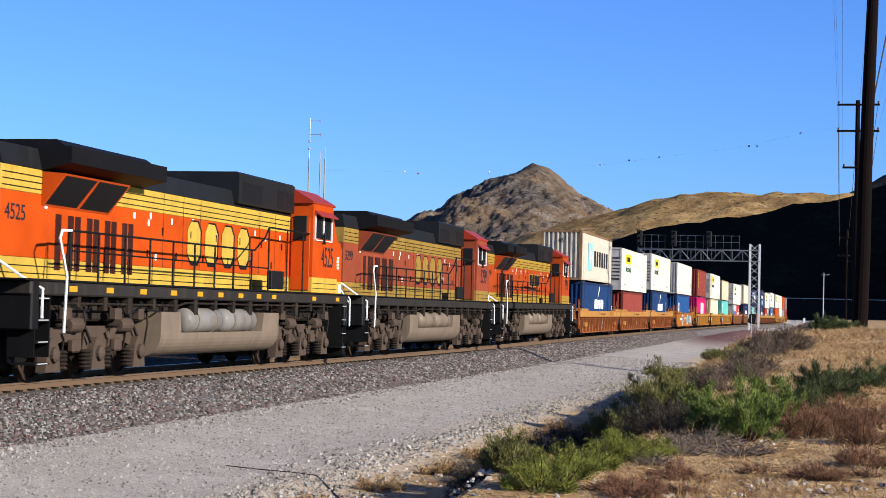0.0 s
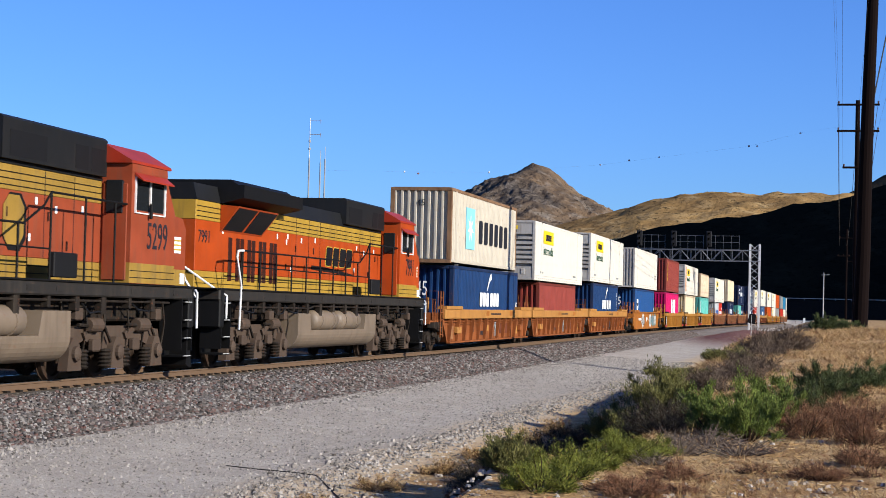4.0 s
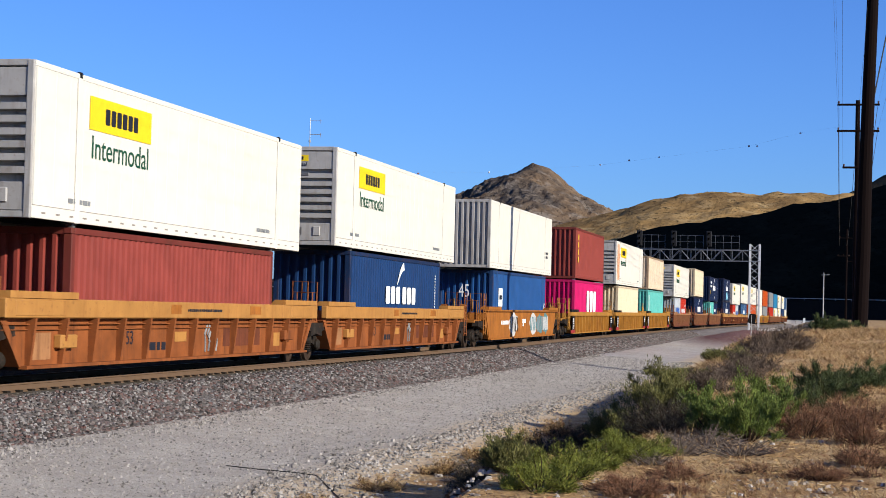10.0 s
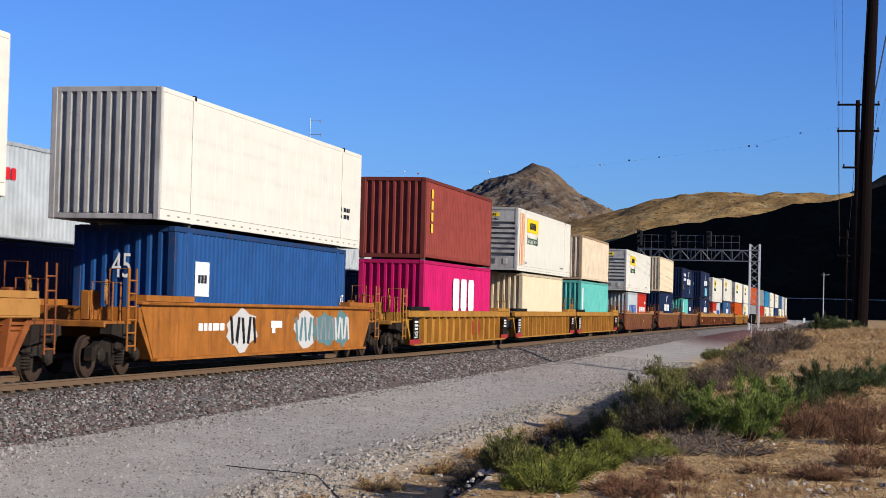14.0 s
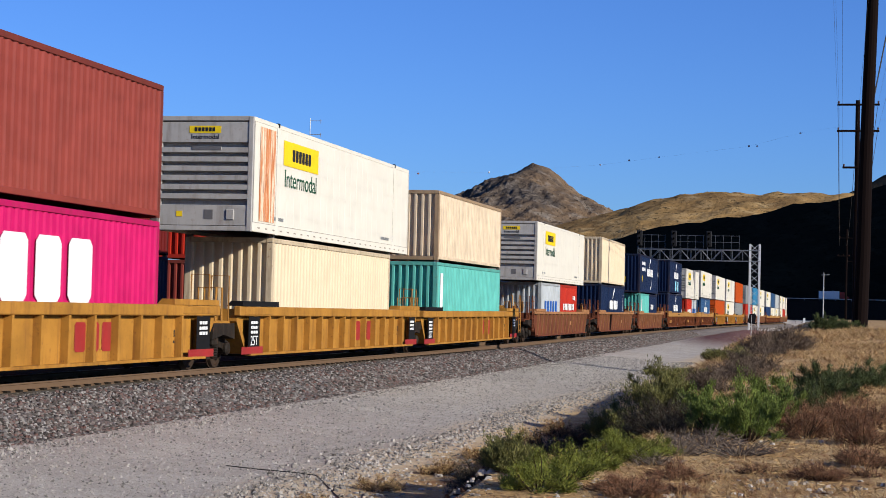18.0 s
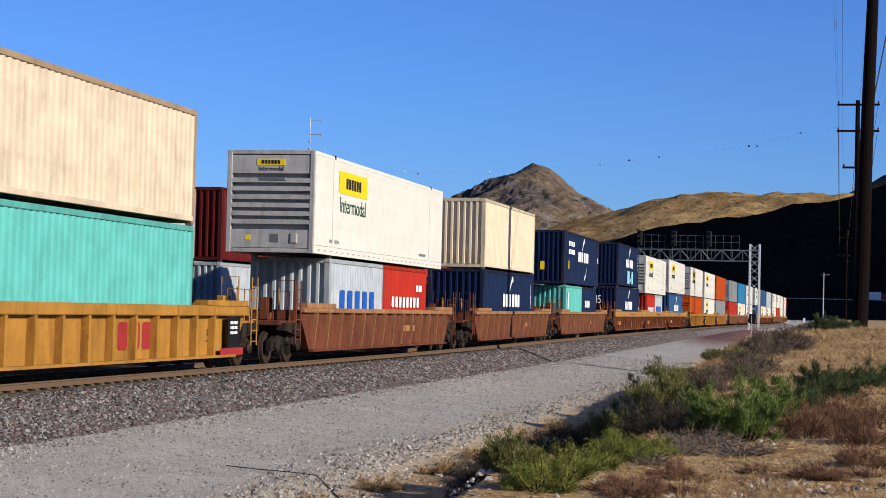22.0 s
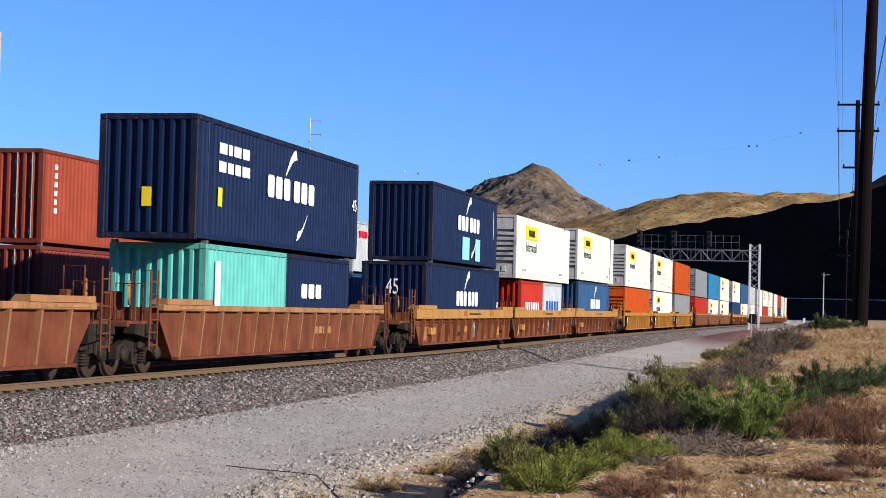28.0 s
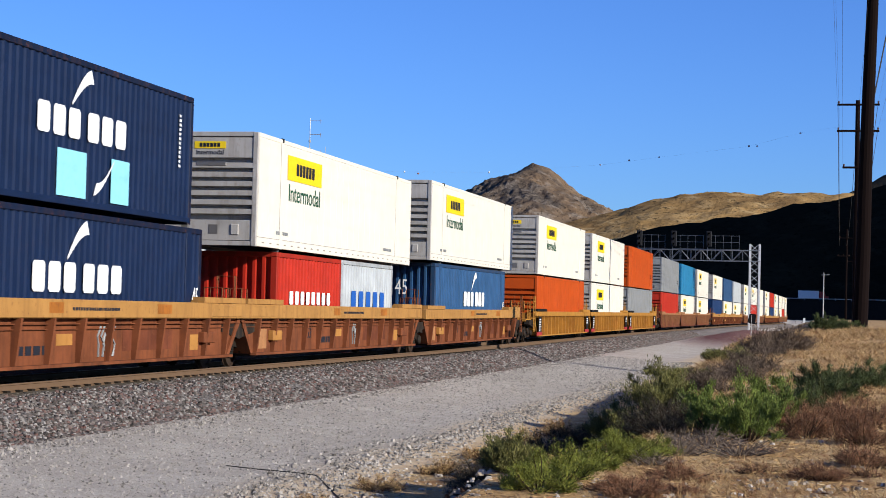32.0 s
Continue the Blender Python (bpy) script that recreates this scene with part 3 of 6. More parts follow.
    for k in range(n):
        part("emblem", block_mesh(p * (0.98 - gap), hgt, clip, skew), material, box, at=pose(x, y - wid / 2 + (k + 0.5) * p, z))


def swoosh(box, y, z, size, material, x, turn=1):
    """A curved brush mark."""
    b = Build()
    us = [k / 8 for k in range(9)]
    pts = [(y + turn * size * (1.35 * u - 0.55), z + turn * size * (0.95 * math.sin(u * 1.5) - 0.15), 0.03 + 0.17 * u) for u in us]
    up = [(p[0] - turn * p[2] * size * 0.5, p[1] + p[2] * size) for p in pts]
    lo = [(p[0] + turn * p[2] * size * 0.5, p[1] - p[2] * size) for p in pts]
    b.prism(lo + up[::-1], x, x + 0.008, "x")
    return part("emblem", b, material, box)


def word(box, text, size, y, z, material, x=None, front=None, upright=False, name="lettering", sy=1.0):
    """Readable writing on the side (x) or on the front end (front = y of the face)."""
    me = words(text, size)
    if front is not None:
        at = pose(y, front, z, 0, 0, -90)
    else:
        at = pose(x, y, z)
    if sy != 1.0:
        at = at @ Matrix.Diagonal((1, sy, 1, 1))
    return part(name, me, material, box, at=at)


def small_bars(box, y, z, wid, hgt, rows, material, x, name="marking"):
    """Writing too small to read."""
    b = Build()
    for k in range(rows):
        zz = z - k * hgt * 1.7
        yy = y - wid / 2
        while yy < y + wid / 2:
            d = hgt * (0.9 + 1.6 * random.random())
            b.box(x, x + 0.004, yy, min(yy + d, y + wid / 2), zz - hgt / 2, zz + hgt / 2)
            yy += d + hgt * 0.5
    return part(name, b, material, box)


def hauler_marks(box, H=2.90, y=-4.1, face=True, band=YELLOW):
    """The yellow name board and the word below it, on side and front."""
    x, h = 1.303, 16.15 / 2
    part("name_board", slab(y - 1.55, y + 1.55, H - 1.02, H - 0.36, x), band, box, "yellow name board")
    emblem(box, y, H - 0.70, 1.7, 0.32, 6, INK, x + 0.009)
    word(box, "Intermodal", 0.66, y + 0.02, H - 1.38, INK_GREEN, x)
    small_bars(box, -7.0 + 1.0, 0.42, 1.0, 0.09, 1, GREY, x)
    small_bars(box, 5.0, 0.42, 1.0, 0.09, 1, GREY, x)
    if face:
        part("name_board", Build().box(-0.42, 0.42, -h + 0.008, -h + 0.02, H - 0.42, H - 0.24), band, box)
        b = Build()
        for k in range(6):
            b.box(-0.28 + 0.095 * k, -0.21 + 0.095 * k, -h + 0.002, -h + 0.01, H - 0.38, H - 0.28)
        part("emblem", b, INK, box)
        word(box, "Intermodal", 0.17, 0.0, H - 0.52, INK, front=-h + 0.016)
        part("label", cached("label_a", lambda: Build().box(-0.72, -0.56, -h + 0.012, -h + 0.02, 0.36, 0.50).mesh("label")), YELLOW, box)
        part("label", cached("label_b", lambda: Build().box(0.02, 0.26, -h + 0.012, -h + 0.02, 0.30, 0.54).mesh("label")), FIT_DARK, box)
        part("bracket", cached("end_bracket", lambda: Build().box(-0.35, 0.45, -h - 0.01, -h + 0.03, H - 0.86, H - 0.76, 0.01).mesh("bracket")), FIT_DARK, box)


def line_marks(box, L, H, sub=True, base=-0.35):
    """White marks of the navy boxes: blocks and a brush mark, and the length on the ends."""
    x = 1.222
    emblem(box, -0.85, H * 0.56, 2.0, 0.58, 3, INK_WHITE, x)
    emblem(box, 1.35, H * 0.56, 2.0, 0.58, 3, INK_WHITE, x)
    swoosh(box, 0.05, H * 0.72, 0.66, INK_WHITE, x)
    small_bars(box, L / 2 - 0.8, H - 0.5, 0.12, 0.06, 12, INK_WHITE, x)


def length_mark(box, L, H, text="45", z=None):
    word(box, text, 0.80, -0.05, (z or H * 0.68), INK_WHITE, front=-L / 2 - 0.002, sy=0.62)
    word(box, text, 0.62, L / 2 - 0.36, H * 0.45, INK_WHITE, 1.225, sy=0.62)


def stack(lower, upper, s, low_h, gap=0.0, x_mid=TRACK_X, way=run_near, base=0.375):
    for ob, ds in lower:
        rides(ob, s + ds, base, x_mid, way)
    for ob, ds in upper:
        for x in (-1.13, 1.13):
            for y in (-6.0, 6.0):
                part("twist_lock", cached("twist_lock", lambda: Build().prism([(-0.07, -0.075), (0.07, -0.075), (0.08, 0.004), (-0.08, 0.004)], -0.06, 0.06, "y").mesh("twist_lock")), FIT_DARK, ob, at=pose(x, y - ds, 0))
        rides(ob, s + ds, base + low_h + 0.075, x_mid, way)


# ---- well cars and their trucks ----
CAR_ORANGE = paint("car_rust_orange", (0.235, 0.070, 0.019), 1.0, 0.85, 0.7, (0.070, 0.024, 0.010), 0.48)
CAR_RUST = paint("car_deep_rust", (0.165, 0.050, 0.019), 1.0, 0.85, 0.8, (0.050, 0.018, 0.010), 0.45)
CAR_RUST_TOP = paint("car_worn_top", (0.32, 0.16, 0.044), 0.7, 0.7, 0.75, (0.112, 0.044, 0.016))
CAR_TOP = paint("car_faded_yellow", (0.352, 0.164, 0.0416), 0.65, 0.5, 0.65, (0.192, 0.072, 0.0176))
CAR_YELLOW = paint("car_ochre", (0.345, 0.160, 0.027), 0.9, 0.6, 0.6, (0.13, 0.05, 0.016), 0.62)
CAR_SMOOTH = paint("car_orange", (0.31, 0.108, 0.018), 0.95, 0.7, 0.6, (0.11, 0.036, 0.013), 0.58)
CAR_BROWN = paint("car_maroon", (0.135, 0.038, 0.017), 0.95, 0.8, 0.8, (0.040, 0.015, 0.009), 0.42)
CAR_RIM = paint("car_tan_rim", (0.30, 0.140, 0.058), 0.9, 0.8, 0.75, (0.07, 0.025, 0.012), 0.6)
# rusty rib paint, lightened for the sun caught on the rib edges
CAR_RIB = paint("car_lightened_rib", (0.25, 0.110, 0.050), 0.7, 0.7, 0.8, (0.05, 0.02, 0.012))
IRON = paint("dirty_iron", (0.015, 0.011, 0.008), 0.5, 0.5, 0.75)
WHEEL = paint("wheel_steel", (0.035, 0.022, 0.015), 0.4, 0.4, 0.6)


def well_meshes(kind):
    def make():
        d = {}
        rim = {"A": 1.22, "B": 1.38, "C": 1.28, "D": 1.50}[kind]
        top = {"A": 1.58, "B": 1.52, "C": 1.52, "D": 1.58}[kind]
        lo, hi = 8.35, 9.15
        side = Build()
        back = {"A": 1.32, "B": 1.38, "C": 1.32, "D": 1.40}[kind]
        side.prism([(-lo, 0.33), (lo, 0.33), (hi, rim), (-hi, rim)], back - 0.04, back, "x")
        side.box(1.34, 1.50, -lo - 0.05, lo + 0.05, 0.30, 0.36)
        d["side"] = side.mesh("side_panel")
        d["chord"] = Build().box(1.33, 1.505, -hi - 0.12, hi + 0.12, rim, top, 0.02).mesh("top_chord")
        bar = Build().box(1.31, 1.40, -hi, hi, rim - 0.12, rim - 0.10).box(1.31, 1.37, -hi, hi, rim - 0.22, rim - 0.205)
        d["bar"] = bar.mesh("rub_bar")
        if kind == "A":
            rib = Build().prism([(1.31, 0.35), (1.42, 0.35), (1.52, rim), (1.31, rim)], -0.035, 0.045, "y")
        elif kind == "B":
            rib = Build().prism([(1.37, 0.36), (1.42, 0.36), (1.525, rim), (1.37, rim)], -0.03, 0.03, "y")
        else:
            rib = Build().prism([(-0.06, 0.36), (0.06, 0.36), (0.045, rim), (-0.045, rim)], 1.31, 1.49, "x")
        d["rib"] = rib.mesh("rib")
        d["far"] = Build().prism([(-lo, 0.33), (lo, 0.33), (hi, rim), (hi, top), (-hi, top), (-hi, rim)], -1.50, -1.36, "x").mesh("side_panel")
        d["floor"] = Build().box(-1.36, 1.36, -lo, lo, 0.27, 0.33).mesh("well_floor")
        end = Build().prism([(8.3, 0.34), (8.45, 0.34), (9.2, 1.15), (9.2, 1.45), (9.0, 1.45), (9.0, 1.2)], -1.38, 1.38, "x")
        end.box(-1.2, 1.2, 9.1, 10.5, 1.02, 1.16, 0.02)
        d["end"] = end.mesh("end_bulkhead")
        d["cap"] = Build().prism([(1.1, top + 0.002), (1.52, top + 0.002), (1.52, top + 0.13), (1.22, top + 0.13)], -1.4, 1.4, "y").mesh("corner_cap")
        d["plate"] = Build().box(1.40, 1.512, -1.0, 1.0, rim + 0.04, top - 0.04, 0.01).mesh("side_plate")
        d["box"] = Build().box(1.31, 1.47, -0.36, 0.36, -0.13, 0.13, 0.02).mesh("tool_box")
        d["coupler"] = Build().box(-0.13, 0.13, 10.4, 11.68, 0.68, 0.92, 0.04).box(-0.2, 0.2, 11.35, 11.75, 0.62, 0.98, 0.05).mesh("coupler")
        lad = Build()
        for y in (0, 0.42):
            lad.tube([(1.46, 9.55 + y, 0.55), (1.46, 9.55 + y, 2.25)], 0.022)
        for k in range(6):
            lad.tube([(1.46, 9.55, 0.65 + 0.27 * k), (1.46, 9.97, 0.65 + 0.27 * k)], 0.018)
        d["ladder"] = lad.mesh("ladder")
        gr = Build()
        for y in (9.3, 9.75, 10.15):
            gr.tube([(1.2, y, 1.15), (1.2, y, 1.95 + 0.3 * (y < 9.5)), (0.75, y, 1.95 + 0.3 * (y < 9.5)), (0.75, y, 1.15)], 0.02)
        d["grab"] = gr.mesh("grab_rail")
        hb = Build().lathe([(-0.02, 0.27), (0.02, 0.27), (0.02, 0.22), (-0.02, 0.22), (-0.02, 0.27)], (0, 0, 0), "x", 18)
        for k in range(3):
            a = k * math.pi / 3
            hb.tube([(0, 0.25 * math.cos(a), 0.25 * math.sin(a)), (0, -0.25 * math.cos(a), -0.25 * math.sin(a))], 0.015)
        d["wheel"] = hb.mesh("brake_wheel")
        d["post"] = Build().box(-0.12, 0.10, -0.25, 0.25, 0, 0.62, 0.03).mesh("brake_post")
        d["arch"] = Build().prism([(9.2, 0.72), (9.25, 1.1), (10.45, 1.1), (10.5, 0.9)], 1.1, 1.35, "x").mesh("end_sill")
        return d, rim, top
    return cached(("well", kind), make)


def flip(m=None):
    return pose(0, 0, 0, 0, 0, 180)


def mirror_y(me, key):
    def make():
        c = me.copy()
        c.transform(Matrix.Diagonal((1, -1, 1, 1)))
        c.flip_normals()
        return c
    return cached(("mirror", key), make)


def well_car(kind, label, front_end, rear_end, group, worn=False):
    """One unit of a double-stack well car; front_end / rear_end: it stands on a truck of its own there."""
    d, rim, top = well_meshes(kind)
    body, crown = {"A": (CAR_ORANGE, CAR_TOP), "B": (CAR_BROWN, CAR_RIM), "C": (CAR_YELLOW, CAR_YELLOW), "D": (CAR_SMOOTH, CAR_SMOOTH)}[kind]
    if worn and kind == "A":
        body, crown = CAR_RUST, CAR_RUST_TOP
    car = thing("well_car", label, "railcar", group)
    part("side_panel", d["side"], body, car)
    part("side_panel", d["far"], body, car)
    part("well_floor", d["floor"], IRON, car)
    part("top_chord", d["chord"], crown, car)
    if kind == "A":
        part("rub_bar", d["bar"], body, car)
    if kind in "ABC":
        n = {"A": 13, "B": 14, "C": 15}[kind]
        for k in range(n):
            part("rib", d["rib"], body if kind != "B" else CAR_RIB, car, at=pose(0, -8.1 + 16.2 * k / (n - 1), 0))
    if kind == "A":
        for y in (-6.6, 6.9):
            part("tool_box", d["box"], CAR_TOP if y < 0 else body, car, at=pose(0, y, 0.78))
    for end, own in ((-1, front_end), (1, rear_end)):
        k = "y" if end > 0 else "-y"

        def me(nm):
            return d[nm] if end > 0 else mirror_y(d[nm], (kind, nm))
        part("end_bulkhead", me("end"), body, car)
        # dark iron in place of car paint: shade below the car ends in colour
        part("end_sill", me("arch"), IRON, car)
        part("corner_cap", d["cap"], BLACK if kind == "C" and end < 0 else crown, car, at=pose(0, end * 7.75, 0))
        part("side_plate", d["plate"], crown, car, at=pose(0.004, end * 7.9, 0))
        part("grab_rail", me("grab"), body, car)
        if own:
            part("coupler", me("coupler"), IRON, car)
            part("ladder", me("ladder"), body, car)
            part("brake_post", d["post"], body, car, at=pose(0.6, end * 9.9, 1.16))
            part("brake_wheel", d["wheel"], CAR_TOP, car, at=pose(0.95, end * 9.9, 1.75, 0, 0, 20))
    if kind == "A":
        for n, (y0, y1, z0, z1, x, m) in enumerate(((-0.9, -0.2, 0.70, 0.92, 1.322, CAR_TOP), (2.2, 4.9, 0.55, 0.98, 1.322, CAR_BROWN), (-8.0, -7.1, 0.45, 0.95, 1.322, CAR_RIM),
                                                    (-1.6, -1.0, rim + 0.10, top - 0.06, 1.506, CAR_SMOOTH), (3.6, 4.4, rim + 0.10, top - 0.06, 1.506, CAR_SMOOTH), (6.0, 6.5, 0.5, 0.85, 1.322, CAR_TOP))):
            part("paint_patch", slab(y0, y1, z0, z1, x, 0.004), m, car, "repainted patch")
        for n in range(5):
            y = 1.0 + 0.17 * n
            part("spray_mark", cached(("scrawl", n), lambda: Build().tube([(1.324, 0.05 * math.sin(7 * n), 0.45), (1.324, 0.12 * math.sin(n * 2.1), 0.7), (1.324, -0.06, 0.85), (1.324, 0.1, 1.05)], 0.03, 4).mesh("spray_mark")),
                 GREY, car, at=pose(0, y, 0))
        word(car, "53", 0.40, -3.4, 0.80, INK, 1.322)
        small_bars(car, -1.9, 0.62, 1.5, 0.17, 1, INK, 1.322)
        small_bars(car, 0.5, 1.40, 2.2, 0.06, 1, INK, 1.507)
    if kind == "C":
        for y in (-8.2, 8.2):
            part("notice_panel", slab(y - 0.42, y + 0.42, 0.52, 1.27, 1.493), BLACK, car, "black notice panel")
            part("warning_strip", slab(y - 0.9, y + 0.7, 0.34, 0.52, 1.492), paint("strip_red", (0.28, 0.024, 0.024)), car, "dark red strip with white marks")
            small_bars(car, y, 1.12, 0.5, 0.07, 3, INK_WHITE, 1.502)
        emblem(car, 2.6, 0.85, 1.9, 0.58, 3, paint("strip_red", (0.28, 0.024, 0.024)), 1.322, 0.2)
        word(car, "25T", 0.34, -8.2, 0.66, INK_WHITE, 1.503)
        word(car, "53", 0.42, 7.0, 0.80, INK, 1.322)
    if kind == "B":
        small_bars(car, 3.0, 0.9, 1.6, 0.2, 1, CAR_RIM, 1.381)
    return car


def truck_meshes():
    def make():
        d = {}
        fr = Build().prism([(-1.22, 0.36), (-1.22, 0.62), (-0.95, 0.68), (-0.55, 0.86), (0.55, 0.86), (0.95, 0.68), (1.22, 0.62), (1.22, 0.36), (0.98, 0.34),
                            (0.62, 0.50), (0.42, 0.52), (0.36, 0.24), (-0.36, 0.24), (-0.42, 0.52), (-0.62, 0.50), (-0.98, 0.34)], 0.90, 1.06, "x")
        d["frame"] = fr.mesh("side_frame")
        sp = Build()
        sp.lathe([(0.03 * k, 0.13 if k % 2 else 0.095) for k in range(10)], (1.07, 0, 0.26), "z", 12)
        d["spring"] = sp.mesh("spring")
        d["bolster"] = Build().box(-1.15, 1.15, -0.2, 0.2, 0.56, 0.80, 0.03).mesh("bolster")
        d["cap"] = Build().lathe([(0, 0.16), (0.06, 0.16), (0.10, 0.12), (0.12, 0.05)], (1.06, 0, 0), "x", 12).mesh("bearing_cap")
        ws = Build()
        for s in (-1, 1):
            ws.lathe([(s * 0.69, 0.08), (s * 0.70, 0.44), (s * 0.73, 0.445), (s * 0.735, 0.42), (s * 0.82, 0.415), (s * 0.83, 0.36), (s * 0.79, 0.34),
                      (s * 0.775, 0.16), (s * 0.83, 0.14), (s * 0.83, 0.08)], (0, 0, 0), "x", 24)
        ws.lathe([(-1.05, 0.07), (1.05, 0.07)], (0, 0, 0), "x", 10)
        d["set"] = ws.mesh("wheelset")
        return d
    return cached("truck", make)


WHEELS = []


def truck(label="two-axle freight truck of dirty rusted cast iron", base=0.89, group="freight trucks", way=run_near):
    d = truck_meshes()
    tr = thing("freight_truck", label, "railcar truck", group)
    for s in (0, 180):
        part("side_frame", d["frame"], IRON, tr, at=pose(0, 0, 0, 0, 0, s))
        part("spring", d["spring"], IRON, tr, at=pose(0, 0, 0, 0, 0, s))
        for y in (-base, base):
            part("bearing_cap", d["cap"], IRON, tr, at=pose(0, y, 0.47, 0, 0, 0) if s == 0 else pose(0, y, 0.47, 0, 0, 180))
    part("bolster", d["bolster"], IRON, tr)
    for y in (-base, base):
        w = part("wheelset", d["set"], WHEEL, tr, at=pose(0, y, 0.42))
        WHEELS.append((w, y, 0.42, way))
    return tr


# ---- locomotives ----
LOCO_ORANGE = paint("loco_orange", (0.44, 0.056, 0.005), 0.12, 0.06, 0.35)
LOCO_NEWER = paint("loco_newer_orange", (0.33, 0.047, 0.007), 0.3, 0.1, 0.45)
LOCO_DUSTY = paint("loco_dusty_orange", (0.232, 0.0448, 0.0176), 0.6, 0.3, 0.6)
DUSTY_GOLD = paint("dusty_gold", (0.264, 0.16, 0.032), 0.7, 0.3)
AGED_GOLD = paint("aged_gold", (0.34, 0.205, 0.030), 0.5, 0.2)
LOCO_YELLOW = paint("loco_yellow", (0.46, 0.30, 0.046), 0.35, 0.12, 0.45)
LOCO_BLACK = paint("loco_black", (0.004, 0.004, 0.0042), 0.04, 0.02, 0.6)
HOUSING = paint("loco_housing", (0.010, 0.0105, 0.011), 0.15, 0.05, 0.5)
LOCO_GREY = paint("loco_sill", (0.020, 0.018, 0.016), 0.4, 0.2, 0.6)
LOUVRE = paint("louvre_brown", (0.030, 0.007, 0.004), 0.3, 0.2, 0.6)
REFLECT = plain("reflector_amber", (0.44, 0.216, 0.016), 0.5)
LOCO_RED = paint("loco_red_roof", (0.272, 0.0256, 0.0096), 0.3, 0.1, 0.45)
TANK = paint("loco_tank", (0.155, 0.115, 0.078), 0.85, 0.4, 0.6, (0.08, 0.056, 0.036))
DULL_STEEL = paint("dull_steel", (0.176, 0.164, 0.148), 0.85, 0.5, 0.45, (0.096, 0.068, 0.048))
TANK.node_tree.nodes["Principled BSDF"].inputs["Specular IOR Level"].default_value = 0.5
TRUCK_GREY = paint("loco_truck", (0.062, 0.042, 0.030), 0.6, 0.4, 0.75)
PIPE_WHITE = plain("white_rail", (0.64, 0.64, 0.624), 0.4)
TREAD_EDGE = plain("step_edge", (0.36, 0.36, 0.352), 0.5)
PIPE_BLACK = plain("black_rail", (0.0064, 0.0064, 0.0064), 0.6)
GLASS = plain("cab_glass", (0.0096, 0.0112, 0.0128), 0.22, 0.0, 0.0)


